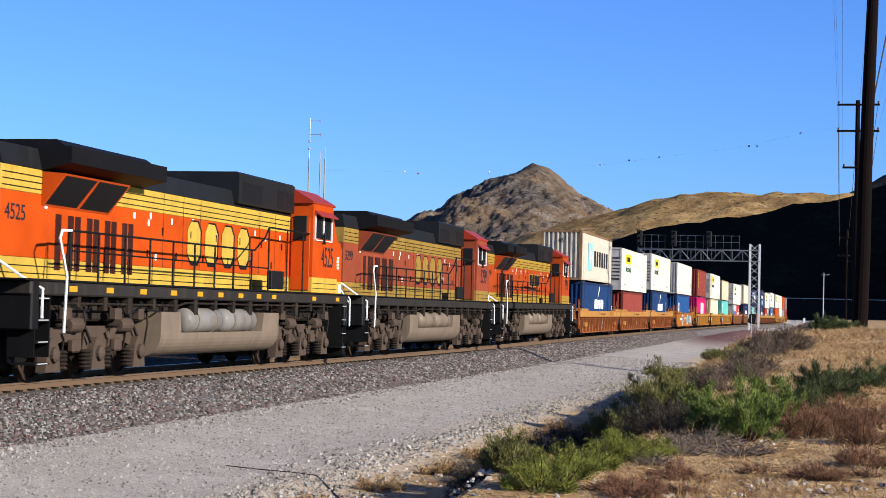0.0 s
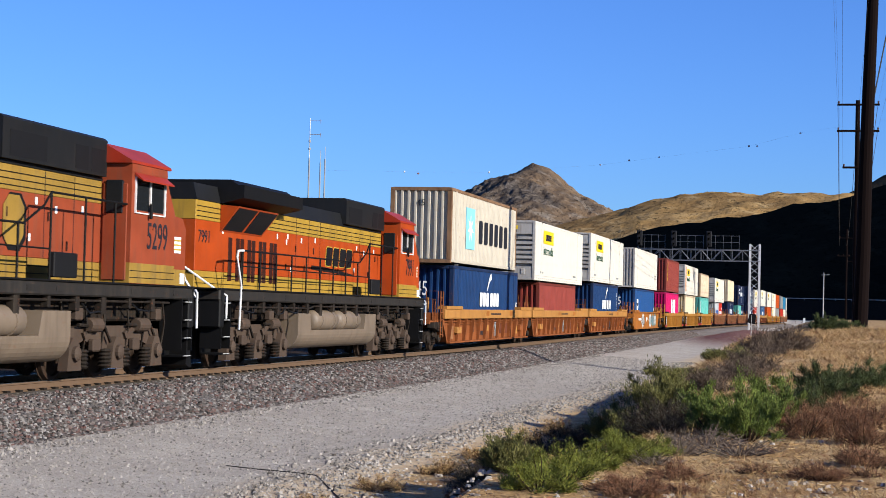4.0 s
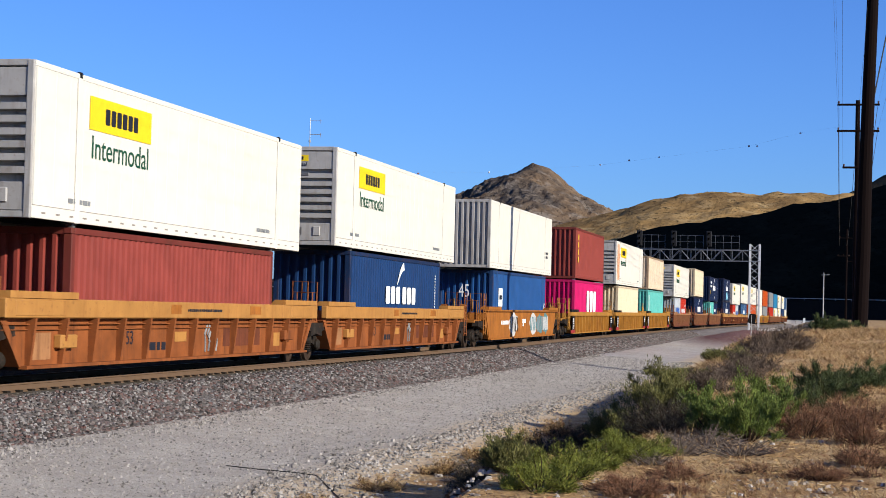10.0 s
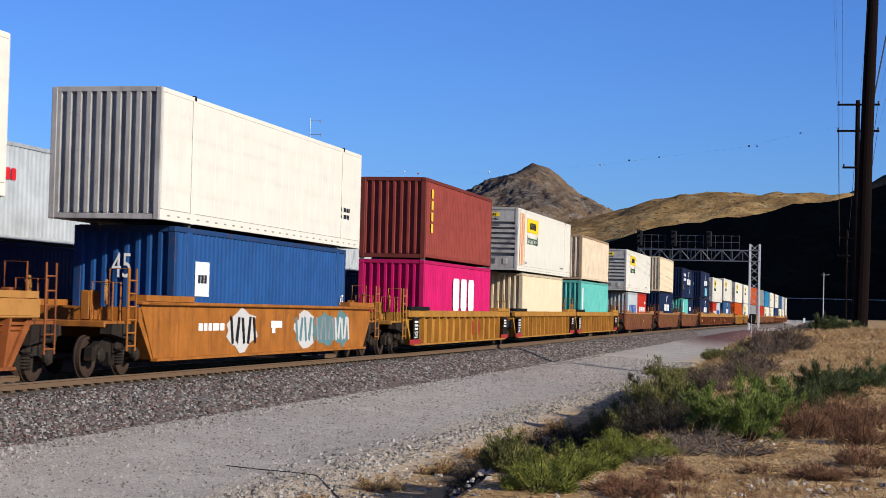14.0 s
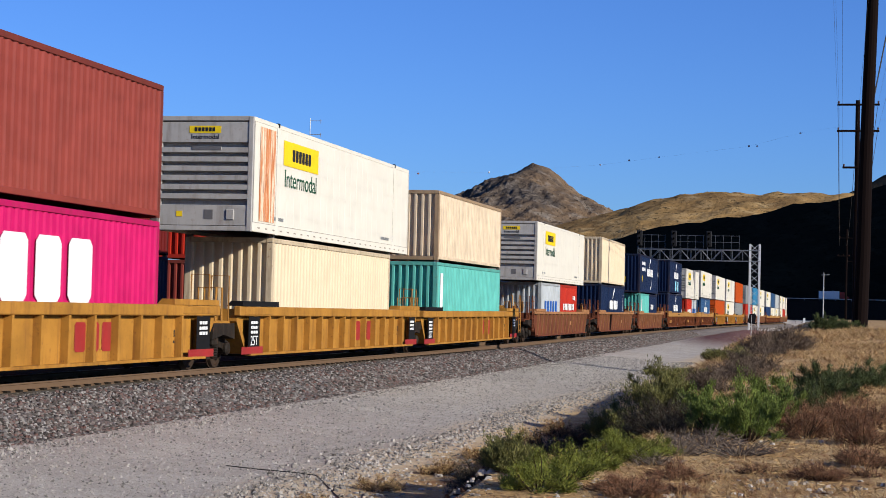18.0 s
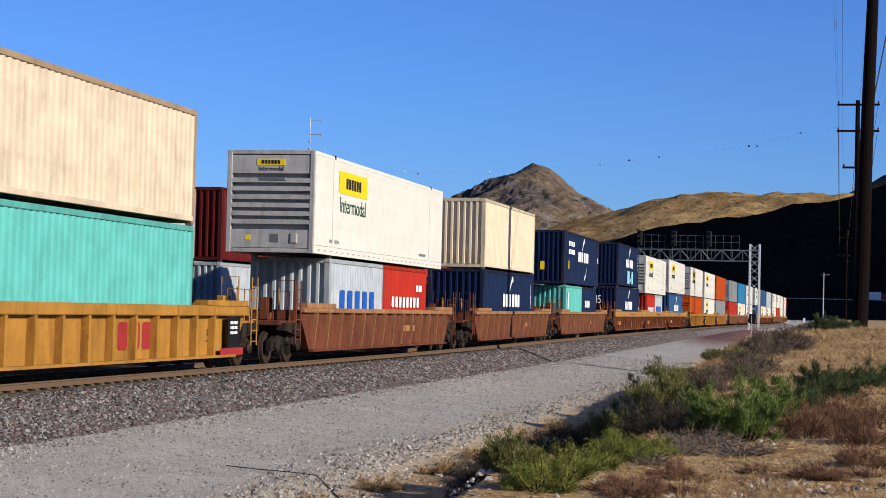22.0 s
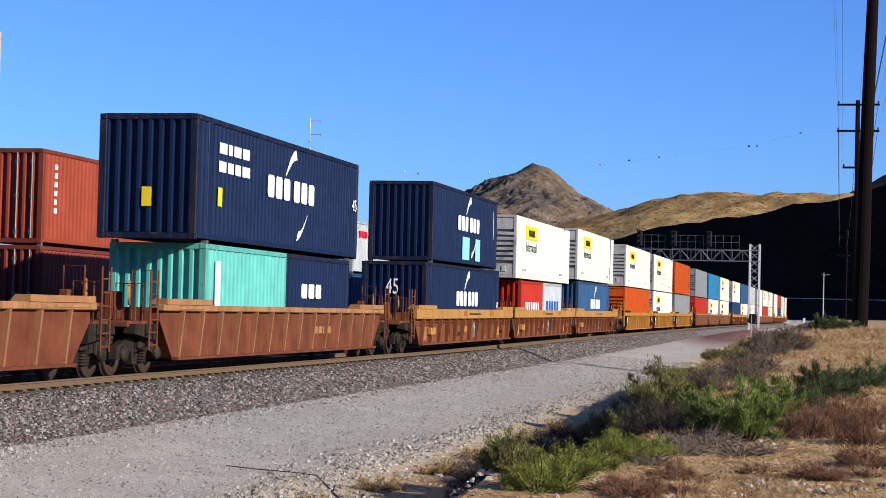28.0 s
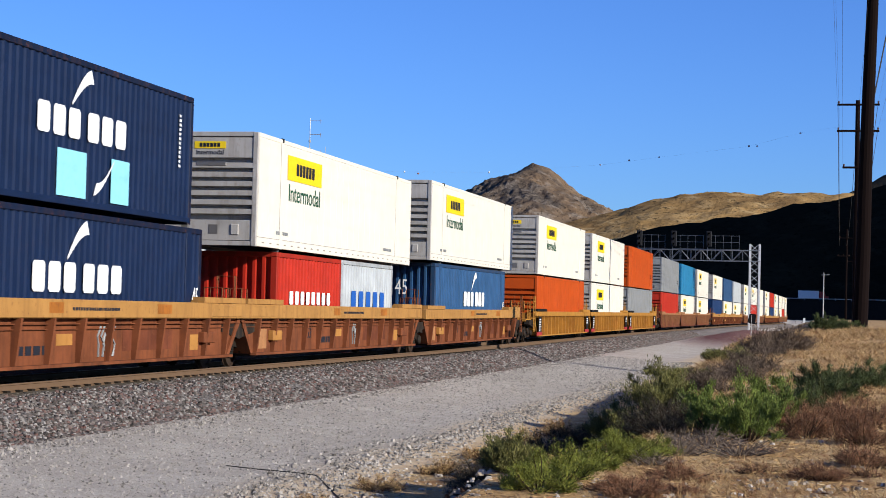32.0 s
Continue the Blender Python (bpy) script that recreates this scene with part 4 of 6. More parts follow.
def loco_meshes():
    def make():
        d = {}
        d["sill"] = Build().box(-1.50, 1.50, -10.35, 10.2, 1.64, 1.90, 0.03).mesh("sill")
        d["deck"] = Build().box(-1.52, 1.52, -10.6, 10.3, 1.90, 1.94, 0.01).mesh("walkway")
        d["under"] = Build().box(-1.05, 1.05, -9.9, 9.6, 1.15, 1.64, 0.05).mesh("underframe")
        hood_y0, hood_y1 = -10.45, 6.5
        d["low"] = Build().box(-0.88, 0.88, hood_y0, hood_y1, 1.94, 2.34, 0.01).mesh("hood_stripe")
        d["mid"] = Build().box(-0.88, 0.88, hood_y0, hood_y1, 2.344, 3.55, 0.01).mesh("hood")
        d["high"] = Build().box(-0.88, 0.88, hood_y0, hood_y1, 3.554, 4.02, 0.01).mesh("hood_stripe")
        d["roof"] = Build().prism([(-0.90, 4.024), (0.90, 4.024), (0.80, 4.42), (-0.80, 4.42)], hood_y0, hood_y1, "y").mesh("hood_roof")
        d["hump"] = Build().prism([(-1.0, 4.10), (1.0, 4.10), (1.0, 4.84), (0.93, 4.89), (-0.93, 4.89), (-1.0, 4.84)], 1.9, 6.45, "y").mesh("roof_housing")
        d["wing"] = Build().prism([(-1.50, 4.16), (-0.95, 4.026), (0.95, 4.026), (1.50, 4.16), (1.50, 4.48), (-1.50, 4.48)], -8.85, -4.1, "y").mesh("radiator_wing")
        d["wing2"] = Build().prism([(-1.3, 4.484), (1.3, 4.484), (1.1, 4.62), (-1.1, 4.62)], -8.7, -4.3, "y").mesh("radiator_top")
        d["fan"] = Build().lathe([(0, 0.55), (0.10, 0.55), (0.13, 0.48), (0.13, 0.1)], (0, -2.9, 4.42), "z", 18).mesh("exhaust_stack")
        scr = Build().prism([(0.885, 3.40), (1.36, 4.02), (0.885, 4.05)], -1.55, 1.55, "y")
        d["scoop"] = scr.mesh("intake_housing")
        n = Vector((0.62, 0, -0.475)).normalized()
        g = Build()
        for a, b in ((-1.45, -0.08), (0.08, 1.45)):
            p0, p1 = Vector((0.905, 0, 3.455)), Vector((1.335, 0, 3.985))
            off = Vector((0.79, 0, -0.61)) * 0.02
            vs = [(q.x + off.x * k, y, q.z + off.z * k) for k in (0.3, 1) for q, y in ((p0, a), (p1, a), (p1, b), (p0, b))]
            g.add(vs, [(0, 1, 2, 3), (4, 7, 6, 5), (0, 4, 5, 1), (1, 5, 6, 2), (2, 6, 7, 3), (3, 7, 4, 0)])
        d["screen"] = g.mesh("intake_screen")
        d["slot"] = Build().box(0.88, 0.90, -0.12, 0.12, 0, 1.08, 0.005).mesh("louvre")
        # cab
        cab = Build().prism([(6.5, 1.94), (8.9, 1.94), (8.9, 3.48), (8.45, 4.10), (8.40, 4.42), (6.5, 4.42)], -1.54, 1.54, "x")
        d["cab"] = cab.mesh("cab")
        d["cab_roof"] = Build().prism([(-1.56, 4.40), (1.56, 4.40), (1.55, 4.46), (0.95, 4.80), (-0.95, 4.80), (-1.55, 4.46)], 6.42, 8.58, "y").mesh("cab_roof")
        d["nose"] = Build().prism([(8.9, 1.94), (10.05, 1.94), (10.05, 3.20), (9.85, 3.44), (8.9, 3.50)], -1.35, 1.35, "x").mesh("nose")
        d["nose_low"] = Build().box(-1.36, 1.36, 8.9, 10.06, 1.945, 2.30, 0.005).mesh("nose_stripe")
        d["cab_low"] = Build().box(-1.545, 1.545, 6.49, 8.91, 1.945, 2.36, 0.004).mesh("cab_stripe")
        d["win"] = Build().box(1.535, 1.55, 6.72, 7.42, 3.45, 4.10, 0.03).box(1.535, 1.55, 7.50, 8.22, 3.45, 4.10, 0.03).mesh("side_window")
        d["winframe"] = Build().box(1.54, 1.575, 6.66, 6.69, 3.40, 4.14).box(1.54, 1.575, 8.24, 8.28, 3.40, 4.14).box(1.54, 1.575, 7.44, 7.48, 3.40, 4.14).box(
            1.54, 1.57, 6.66, 8.28, 3.385, 3.41).box(1.54, 1.57, 6.66, 8.28, 4.13, 4.155).mesh("window_frame")
        d["visor"] = Build().prism([(1.55, 4.16), (1.74, 4.04), (1.74, 4.07), (1.55, 4.22)], 6.62, 8.32, "y").mesh("sunshade")
        d["mirror"] = Build().box(1.58, 1.64, 7.36, 7.42, 3.30, 3.62, 0.01).mesh("mirror")
        d["rearwin"] = Build().box(0.98, 1.38, 6.44, 6.50, 3.35, 4.05, 0.05).mesh("rear_window")
        d["door"] = Build().box(0.93, 1.46, 6.46, 6.50, 2.0, 3.98, 0.01).mesh("cab_door")
        # fuel tank with cut ends, and air reservoirs
        arc = [(0.95 + 0.48 * math.sin(a), 0.86 - 0.48 * math.cos(a)) for a in [math.pi / 2 * k / 8 for k in range(9)]]
        low = [(-p[0], p[1]) for p in arc[::-1]] + arc + [(1.43, 0.90), (-1.43, 0.90)]
        tank = Build().prism(low, -4.5, 3.55, "y")
        tank.prism([(2.2, 0.896), (3.55, 0.896), (3.55, 1.36), (2.35, 1.36)], -1.43, 1.43, "x").prism([(-4.5, 0.896), (-3.3, 0.896), (-3.4, 1.36), (-4.5, 1.36)], -1.43, 1.43, "x")
        d["tank"] = tank.mesh("fuel_tank")
        d["core"] = Build().box(-1.0, 1.0, -3.4, 2.3, 0.80, 1.40).mesh("tank_back")
        d["res"] = Build().lathe([(-1.10, 0.10), (-1.06, 0.22), (-0.98, 0.285), (-0.1, 0.29), (0.1, 0.29), (0.98, 0.285), (1.06, 0.22), (1.10, 0.10)], (1.20, 0, 1.17), "y", 20).mesh("air_reservoir", True)
        d["strap"] = Build().lathe([(-0.03, 0.30), (0.03, 0.30)], (1.20, 0, 1.17), "y", 20).mesh("strap")
        # truck frame
        fr = Build().prism([(-2.55, 0.62), (-2.45, 0.98), (-1.5, 1.06), (1.5, 1.06), (2.45, 0.98), (2.55, 0.62), (2.2, 0.56), (1.35, 0.78), (0.55, 0.60), (-0.55, 0.60), (-1.35, 0.78), (-2.2, 0.56)],
                            0.98, 1.16, "x")
        d["tframe"] = fr.mesh("truck_frame")
        d["jbox"] = Build().prism([(-0.32, 0.20), (0.32, 0.20), (0.24, 0.66), (0.10, 0.84), (-0.10, 0.84), (-0.24, 0.66)], 1.10, 1.30, "x").mesh("journal_box")
        sp = Build()
        sp.lathe([(0.038 * k, 0.145 if k % 2 else 0.10) for k in range(11)], (1.22, 0, 0.22), "z", 12)
        d["tspring"] = sp.mesh("coil_spring")
        d["jcap"] = Build().lathe([(0, 0.15), (0.07, 0.15), (0.10, 0.10), (0.12, 0.04)], (1.30, 0, 0.53), "x", 12).mesh("bearing_cap")
        d["cyl"] = Build().lathe([(-0.28, 0.12), (-0.22, 0.15), (0.22, 0.15), (0.28, 0.12)], (1.24, 0, 1.02), "y", 14).mesh("brake_cylinder")
        d["link"] = Build().tube([(1.26, -0.75, 1.05), (1.26, 0.5, 1.0), (1.26, 0.8, 0.7)], 0.035).mesh("brake_rigging")
        ws = Build()
        for s in (-1, 1):
            ws.lathe([(s * 0.69, 0.10), (s * 0.70, 0.55), (s * 0.73, 0.555), (s * 0.735, 0.53), (s * 0.83, 0.525), (s * 0.84, 0.45), (s * 0.79, 0.43), (s * 0.78, 0.2), (s * 0.84, 0.18), (s * 0.84, 0.10)],
                     (0, 0, 0), "x", 24)
        ws.lathe([(-1.1, 0.09), (1.1, 0.09)], (0, 0, 0), "x", 10)
        d["set"] = ws.mesh("wheelset")
        # steps, rails
        st = Build()
        st.box(0.95, 1.48, -0.32, -0.29, 0.5, 1.88).box(0.95, 1.48, 0.29, 0.32, 0.5, 1.88).box(0.95, 1.0, -0.3, 0.3, 0.4, 1.88)
        d["steps"] = st.mesh("step_well")
        d["tread"] = Build().box(1.0, 1.50, -0.29, 0.29, 0, 0.04).mesh("step")
        d["edge"] = Build().box(1.50, 1.51, -0.20, 0.20, 0.012, 0.03).mesh("step_edge")
        d["stanchion"] = Build().tube([(1.46, 0, 1.94), (1.46, 0, 2.9)], 0.024).mesh("stanchion")
        d["plow"] = Build().prism([(10.15, 0.18), (10.5, 0.10), (10.25, 1.05), (10.15, 1.5)], -1.4, 1.4, "x").mesh("snow_plough")
        d["end"] = Build().box(-1.5, 1.5, 10.0, 10.3, 1.0, 1.93, 0.03).mesh("end_sheet")
        d["coupler"] = Build().box(-0.15, 0.15, 10.2, 11.1, 0.72, 0.98, 0.04).box(-0.22, 0.22, 10.85, 11.2, 0.66, 1.04, 0.05).mesh("coupler")
        d["battery"] = Build().box(1.42, 1.56, -0.5, 0.5, 1.98, 2.45, 0.02).mesh("battery_box")
        d["tag"] = Build().box(1.50, 1.508, -0.17, 0.17, 1.72, 1.83).mesh("reflector")
        d["hatch"] = Build().box(0.885, 0.90, -0.55, 0.55, -0.3, 0.3, 0.01).mesh("access_door")
        d["horn"] = Build().lathe([(0, 0.03), (0.3, 0.04), (0.42, 0.09)], (0, 0, 0), "y", 10).mesh("horn")
        d["trim"] = Build().box(0.886, 0.896, -10.4, 6.45, -0.007, 0.007).mesh("hand_rail")
        return d
    return cached("loco", make)


def locomotive(number, old, tint, label):
    """A six-axle diesel road engine with its cab towards +y."""
    d = loco_meshes()
    lo = thing("locomotive", label, "locomotive", "locomotives")
    part("sill", d["sill"], LOCO_GREY, lo)
    part("walkway", d["deck"], LOCO_BLACK, lo)
    part("underframe", d["under"], IRON, lo)
    yellow = {LOCO_DUSTY: DUSTY_GOLD, LOCO_NEWER: AGED_GOLD}.get(tint, LOCO_YELLOW)
    part("hood_stripe", d["low"], yellow, lo)
    for c in (-6.9, 6.6):
        part("motor_case", cached("motor", lambda: Build().box(-0.62, 0.62, -2.7, 2.7, 0.22, 1.14, 0.05).mesh("motor_case")), IRON, lo, at=pose(0, c, 0))
    part("hood", d["mid"], tint, lo)
    part("hood_stripe", d["high"], yellow, lo)
    part("hood_roof", d["roof"], HOUSING, lo)
    part("roof_housing", d["hump"], HOUSING, lo)
    for y0, y1 in ((2.2, 3.7), (4.95, 5.55), (5.7, 6.35)):
        part("grille", Build().prism([(y0, 4.16), (y1, 4.16), (y1, 4.64), (y0, 4.64)], 0.99, 1.004, "x"), BLACK, lo, "dark grille panel")
    for y in (-2.7, -1.5, -0.4, 3.9, 5.2):
        part("door_seam", cached("seam", lambda: Build().box(0.884, 0.888, -0.006, 0.006, 2.36, 4.0).mesh("door_seam")), INK, lo, at=pose(0, y, 0))
    part("radiator_wing", d["wing"], LOCO_BLACK, lo)
    part("radiator_top", d["wing2"], LOCO_BLACK, lo)
    part("exhaust_stack", d["fan"], LOCO_BLACK, lo)
    part("intake_housing", d["scoop"], tint, lo, at=pose(0, -7.25, -0.06))
    part("intake_screen", d["screen"], BLACK, lo, at=pose(0, -7.25, -0.06))
    for k in range(9):
        part("louvre", d["slot"], LOUVRE, lo, at=pose(0, -8.05 + 0.44 * k + 0.12 * (k % 2), 2.14))
    for z in (2.05, 2.19, 3.64, 3.76, 3.88):
        part("hand_rail", d["trim"], PIPE_BLACK, lo, at=pose(0, 0, z))
    part("cab", d["cab"], tint, lo)
    part("cab_roof", d["cab_roof"], LOCO_RED if tint is not LOCO_ORANGE else LOCO_RED, lo, "dull red cab roof")
    part("nose", d["nose"], tint, lo)
    part("cab_stripe", d["cab_low"], yellow, lo)
    for z in (2.06, 2.20):
        part("stripe_line", cached("cab_line", lambda: Build().box(1.546, 1.552, 6.5, 8.9, -0.007, 0.007).mesh("stripe_line")), PIPE_BLACK, lo, at=pose(0, 0, z))
    plate = part("striped_plate", slab(9.15, 9.75, 2.66, 3.02, 1.352), PIPE_WHITE, lo, "white plate with yellow lines")
    for z in (2.74, 2.84, 2.94):
        part("line", slab(9.16, 9.74, z - 0.018, z + 0.018, 1.361, 0.003), LOCO_YELLOW, plate)
    part("nose_stripe", d["nose_low"], yellow, lo)
    part("side_window", d["win"], GLASS, lo)
    part("window_frame", d["winframe"], PIPE_WHITE, lo)
    part("sunshade", d["visor"], LOCO_RED, lo)
    part("mirror", d["mirror"], BLACK, lo)
    part("cab_door", d["door"], tint, lo)
    part("rear_window", d["rearwin"], GLASS, lo)
    part("fuel_tank", d["tank"], TANK, lo, at=pose(0, 0.5, 0))
    part("tank_back", d["core"], IRON, lo, at=pose(0, 0.5, 0))
    for y in (-1.25, 1.15):
        part("air_reservoir", d["res"], TANK if number != "4525" else DULL_STEEL, lo, at=pose(0, y, 0))
        for k in (-0.6, 0.6):
            part("strap", d["strap"], TANK, lo, at=pose(0, y + k, 0))
    for c in (-6.9, 6.6):
        tr = part("truck_frame", d["tframe"], TRUCK_GREY, lo, at=pose(0, c, 0))
        part("truck_frame", d["tframe"], TRUCK_GREY, lo, at=pose(0, c, 0, 0, 0, 180))
        for y in (-2.05, 0.0, 2.05):
            part("journal_box", d["jbox"], TRUCK_GREY, tr, at=pose(0, y, 0))
            part("bearing_cap", d["jcap"], TRUCK_GREY, tr, at=pose(0, y, 0))
            w = part("wheelset", d["set"], WHEEL, lo, at=pose(0, c + y, 0.53))
            WHEELS.append((w, c + y, 0.53, run_near))
            for k in (-0.48, 0.48):
                if abs(y + k) < 1.6 and y * k <= 0:
                    part("coil_spring", d["tspring"], IRON, tr, at=pose(0, y + k, 0))
        for y in (-1.1, 1.3):
            part("brake_cylinder", d["cyl"], TRUCK_GREY, tr, at=pose(0, y, 0.06))
            part("brake_rigging", d["link"], IRON, tr, at=pose(0, y, 0.04))
    part("snow_plough", d["plow"], LOCO_BLACK, lo)
    part("end_sheet", d["end"], LOCO_BLACK, lo)
    part("end_sheet", d["end"], LOCO_BLACK, lo, at=flip())
    part("coupler", d["coupler"], IRON, lo)
    part("coupler", d["coupler"], IRON, lo, at=flip())
    for y in (-9.82, 9.95):
        sw = part("step_well", d["steps"], LOCO_BLACK, lo, at=pose(0, y, 0))
        for k in range(4):
            part("step", d["tread"], LOCO_BLACK, sw, at=pose(0, 0, 0.36 + 0.40 * k))
            part("step_edge", d["edge"], TREAD_EDGE, sw, at=pose(0, 0, 0.365 + 0.40 * k))
    # railings
    ys = [-8.7 + 1.3 * k for k in range(9)]
    for y in ys:
        part("stanchion", d["stanchion"], PIPE_BLACK, lo, at=pose(0, y, 0))
    part("railing", Build().tube([(1.46, ys[0] - 0.15, 2.2), (1.46, ys[0] - 0.05, 2.88), (1.46, 1.9, 2.92), (1.46, 2.7, 3.28), (1.46, 3.0, 3.55), (1.46, 6.45, 3.55)], 0.024), PIPE_BLACK, lo)
    part("railing", Build().tube([(1.46, ys[0], 2.5), (1.46, 3.0, 2.5)], 0.018), PIPE_BLACK, lo)
    for y in (3.0, 4.5, 5.9):
        part("railing_post", cached("tall_post", lambda: Build().tube([(1.46, 0, 1.94), (1.46, 0, 3.55)], 0.024).mesh("railing_post")), PIPE_BLACK, lo, at=pose(0, y, 0))
    for c in (-6.9, 6.6):
        for y in (-2.55, -1.45, -0.6, 0.6, 1.45, 2.55):
            part("sand_pipe", cached("sand_pipe", lambda: Build().tube([(1.2, 0, 1.6), (1.24, 0.05, 1.1), (1.1, 0.12, 0.35)], 0.022, 5).mesh("sand_pipe")), IRON, lo, at=pose(0, c + y, 0))
        for y in (-1.0, 1.0):
            part("brake_lever", cached("lever", lambda: Build().prism([(-0.5, 0.92), (0.45, 1.22), (0.5, 1.12), (-0.4, 0.80)], 1.17, 1.22, "x").box(1.16, 1.30, -0.18, 0.16, 0.55, 0.80, 0.03).mesh("brake_lever")), TRUCK_GREY, lo, at=pose(0, c + y, 0))
    for k in range(14):
        part("pipe_bracket", cached(("bracket", k % 3), lambda: Build().box(1.30, 1.46, -0.06 - 0.05 * (k % 3), 0.06, 1.42 - 0.06 * (k % 3), 1.64, 0.01).mesh("pipe_bracket")), IRON, lo, at=pose(0, -8.2 + 1.25 * k, 0))
    part("air_pipe", cached("air_pipe", lambda: Build().tube([(1.42, -8.9, 1.50), (1.42, -3.0, 1.50), (1.42, -2.6, 1.56), (1.42, 9.0, 1.56)], 0.025, 6).mesh("air_pipe")), IRON, lo)
    part("battery_box", d["battery"], BLACK, lo, at=pose(0, 3.5, 0))
    part("grab_iron", Build().tube([(1.53, -9.02, 0.95), (1.53, -8.95, 2.0), (1.53, -9.3, 2.7), (1.53, -9.22, 2.86), (1.50, -8.75, 2.88)], 0.028), PIPE_WHITE, lo)
    part("grab_iron", Build().tube([(1.53, -9.95, 1.22), (1.53, -9.95, 1.76), (1.35, -10.2, 1.9), (0.62, -10.55, 2.45)], 0.028), PIPE_WHITE, lo)
    part("grab_iron", Build().tube([(1.53, 10.42, 1.0), (1.53, 10.40, 1.80), (1.45, 10.5, 1.86), (1.30, 10.5, 1.80), (1.28, 10.5, 1.3)], 0.028), PIPE_WHITE, lo)
    part("grab_iron", Build().tube([(1.50, 10.40, 1.7), (1.2, 10.45, 2.1), (1.15, 10.4, 2.4)], 0.028), PIPE_WHITE, lo)
    for y in (-8.6, -6.9, -5.2, -3.5, -1.9, -0.55, 0.85, 2.2, 3.4, 6.9, 9.2):
        part("reflector", d["tag"], REFLECT if tint is LOCO_ORANGE else LOCO_GREY, lo, at=pose(0, y, 0))
    # marks
    word(lo, number, 0.80, 7.92, 2.92, INK, 1.545, sy=0.72)
    word(lo, number, 0.42, -9.85, 3.15, INK, 0.885)
    if old:
        emblem(lo, 0.97, 2.98, 4.6, 1.06, 4, BLACK, 0.884, 0.20, clip=0.25)
        emblem(lo, 0.90, 3.0, 4.6, 0.94, 4, yellow, 0.892, 0.27, clip=0.25)
    else:
        emblem(lo, 1.6, 3.05, 2.9, 0.60, 4, LOCO_YELLOW, 0.884, 0.10, skew=0.2)
        emblem(lo, 1.6, 3.05, 2.86, 0.55, 4, BLACK, 0.892, 0.13, skew=0.2)
        part("emblem", Build().prism([(-1.2, 2.62), (3.1, 2.54), (3.1, 2.58), (0.2, 2.72), (-1.2, 2.74)], 0.884, 0.894, "x"), BLACK, lo)
    part("notice", slab(9.72, 9.98, 1.98, 2.22, 1.362), PIPE_WHITE, lo)
    for y, z in ((-4.35, 3.42), (-3.55, 3.30), (-3.45, 3.46), (-2.2, 3.40), (-0.9, 3.46), (3.55, 3.42), (4.4, 3.30), (5.6, 3.38), (-8.6, 3.36), (3.3, 2.72), (-3.1, 2.56)):
        part("sticker", cached("sticker", lambda: slab(-0.05, 0.05, -0.07, 0.07, 0.884, 0.004).mesh("sticker")), PIPE_WHITE, lo, "small white sticker", at=pose(0, y, z))
    for k in range(12):
        part("door_latch", cached("latch", lambda: Build().box(0.884, 0.912, -0.02, 0.02, -0.09, 0.09, 0.006).mesh("door_latch")), LOUVRE, lo, at=pose(0, -3.6 + 0.85 * k, 3.15 if k % 2 else 2.62))
    for k in range(5):
        part("hose", cached(("hose", k % 2), lambda: Build().tube([(1.34, -0.6, 1.58), (1.42, -0.3, 1.40 - 0.08 * (k % 2)), (1.42, 0.3, 1.36), (1.36, 0.6, 1.56)], 0.02, 5).mesh("hose")), BLACK, lo, at=pose(0, (-8.0, -5.6, -4.4, 5.2, 7.6)[k], 0))
        part("valve_box", cached(("valve", k % 2), lambda: Build().box(1.28, 1.44, -0.13, 0.13 + 0.06 * (k % 2), 1.18, 1.42, 0.02).mesh("valve_box")), TRUCK_GREY, lo, at=pose(0, (-8.6, -6.3, -5.1, 4.4, 8.4)[k], 0))
    return lo


# ---- the near train, engine by engine and stack by stack ----
for number, old, tint, s, lab in (
        ("4525", True, LOCO_ORANGE, -127.3, "orange and black diesel locomotive ahead of the others"),
        ("4525", True, LOCO_ORANGE, -105.0, "bright orange, yellow and black diesel locomotive numbered 4525"),
        ("5299", True, LOCO_DUSTY, -82.7, "faded dusty orange diesel locomotive numbered 5299"),
        ("7991", False, LOCO_NEWER, -60.4, "orange diesel locomotive numbered 7991 in newer paint")):
    rides(locomotive(number, old, tint, lab), s, 0.0)

FORTY, FORTY5, TWENTY, HI, LOW = 12.19, 13.72, 6.06, 2.90, 2.59
G = "containers on the near train"


def iso(colour, L, H, label):
    return iso_box(colour, L, H, label, G)


def rust_streaks():
    """White paint bleeding rust in long upright runs."""
    m, nt, p = nodes_of("rust_streaks")
    runs = noise_tex(nt, coords(nt, (1, 7, 0.5)), 1.5, 6, 0.7)
    c = mix(nt, ramp(nt, runs, 0.42, 0.56), (0.62, 0.50, 0.36), (0.42, 0.125, 0.025))
    c = mix(nt, ramp(nt, noise_tex(nt, coords(nt, (1, 9, 0.8)), 2.2, 5, 0.7), 0.55, 0.68), c, (0.16, 0.045, 0.014))
    nt.links.new(c, p.inputs["Base Color"])
    p.inputs["Roughness"].default_value = 0.8
    bump(nt, p, runs, 0.2)
    return m


def hauler(label="white smooth-sided container with a yellow name board", colour=WHITE, marks=True, band=YELLOW, seams=True):
    b = wide_box(colour, label, 2.90, G, True, seams)
    if marks:
        hauler_marks(b, 2.90, -4.1, True, band)
    return b


def plain53(colour, label, ribs=True, seams=True):
    b = wide_box(colour, label, 2.90, G, ribs, seams)
    small_bars(b, 6.4, 1.1, 0.9, 0.12, 2, INK, 1.303)
    return b


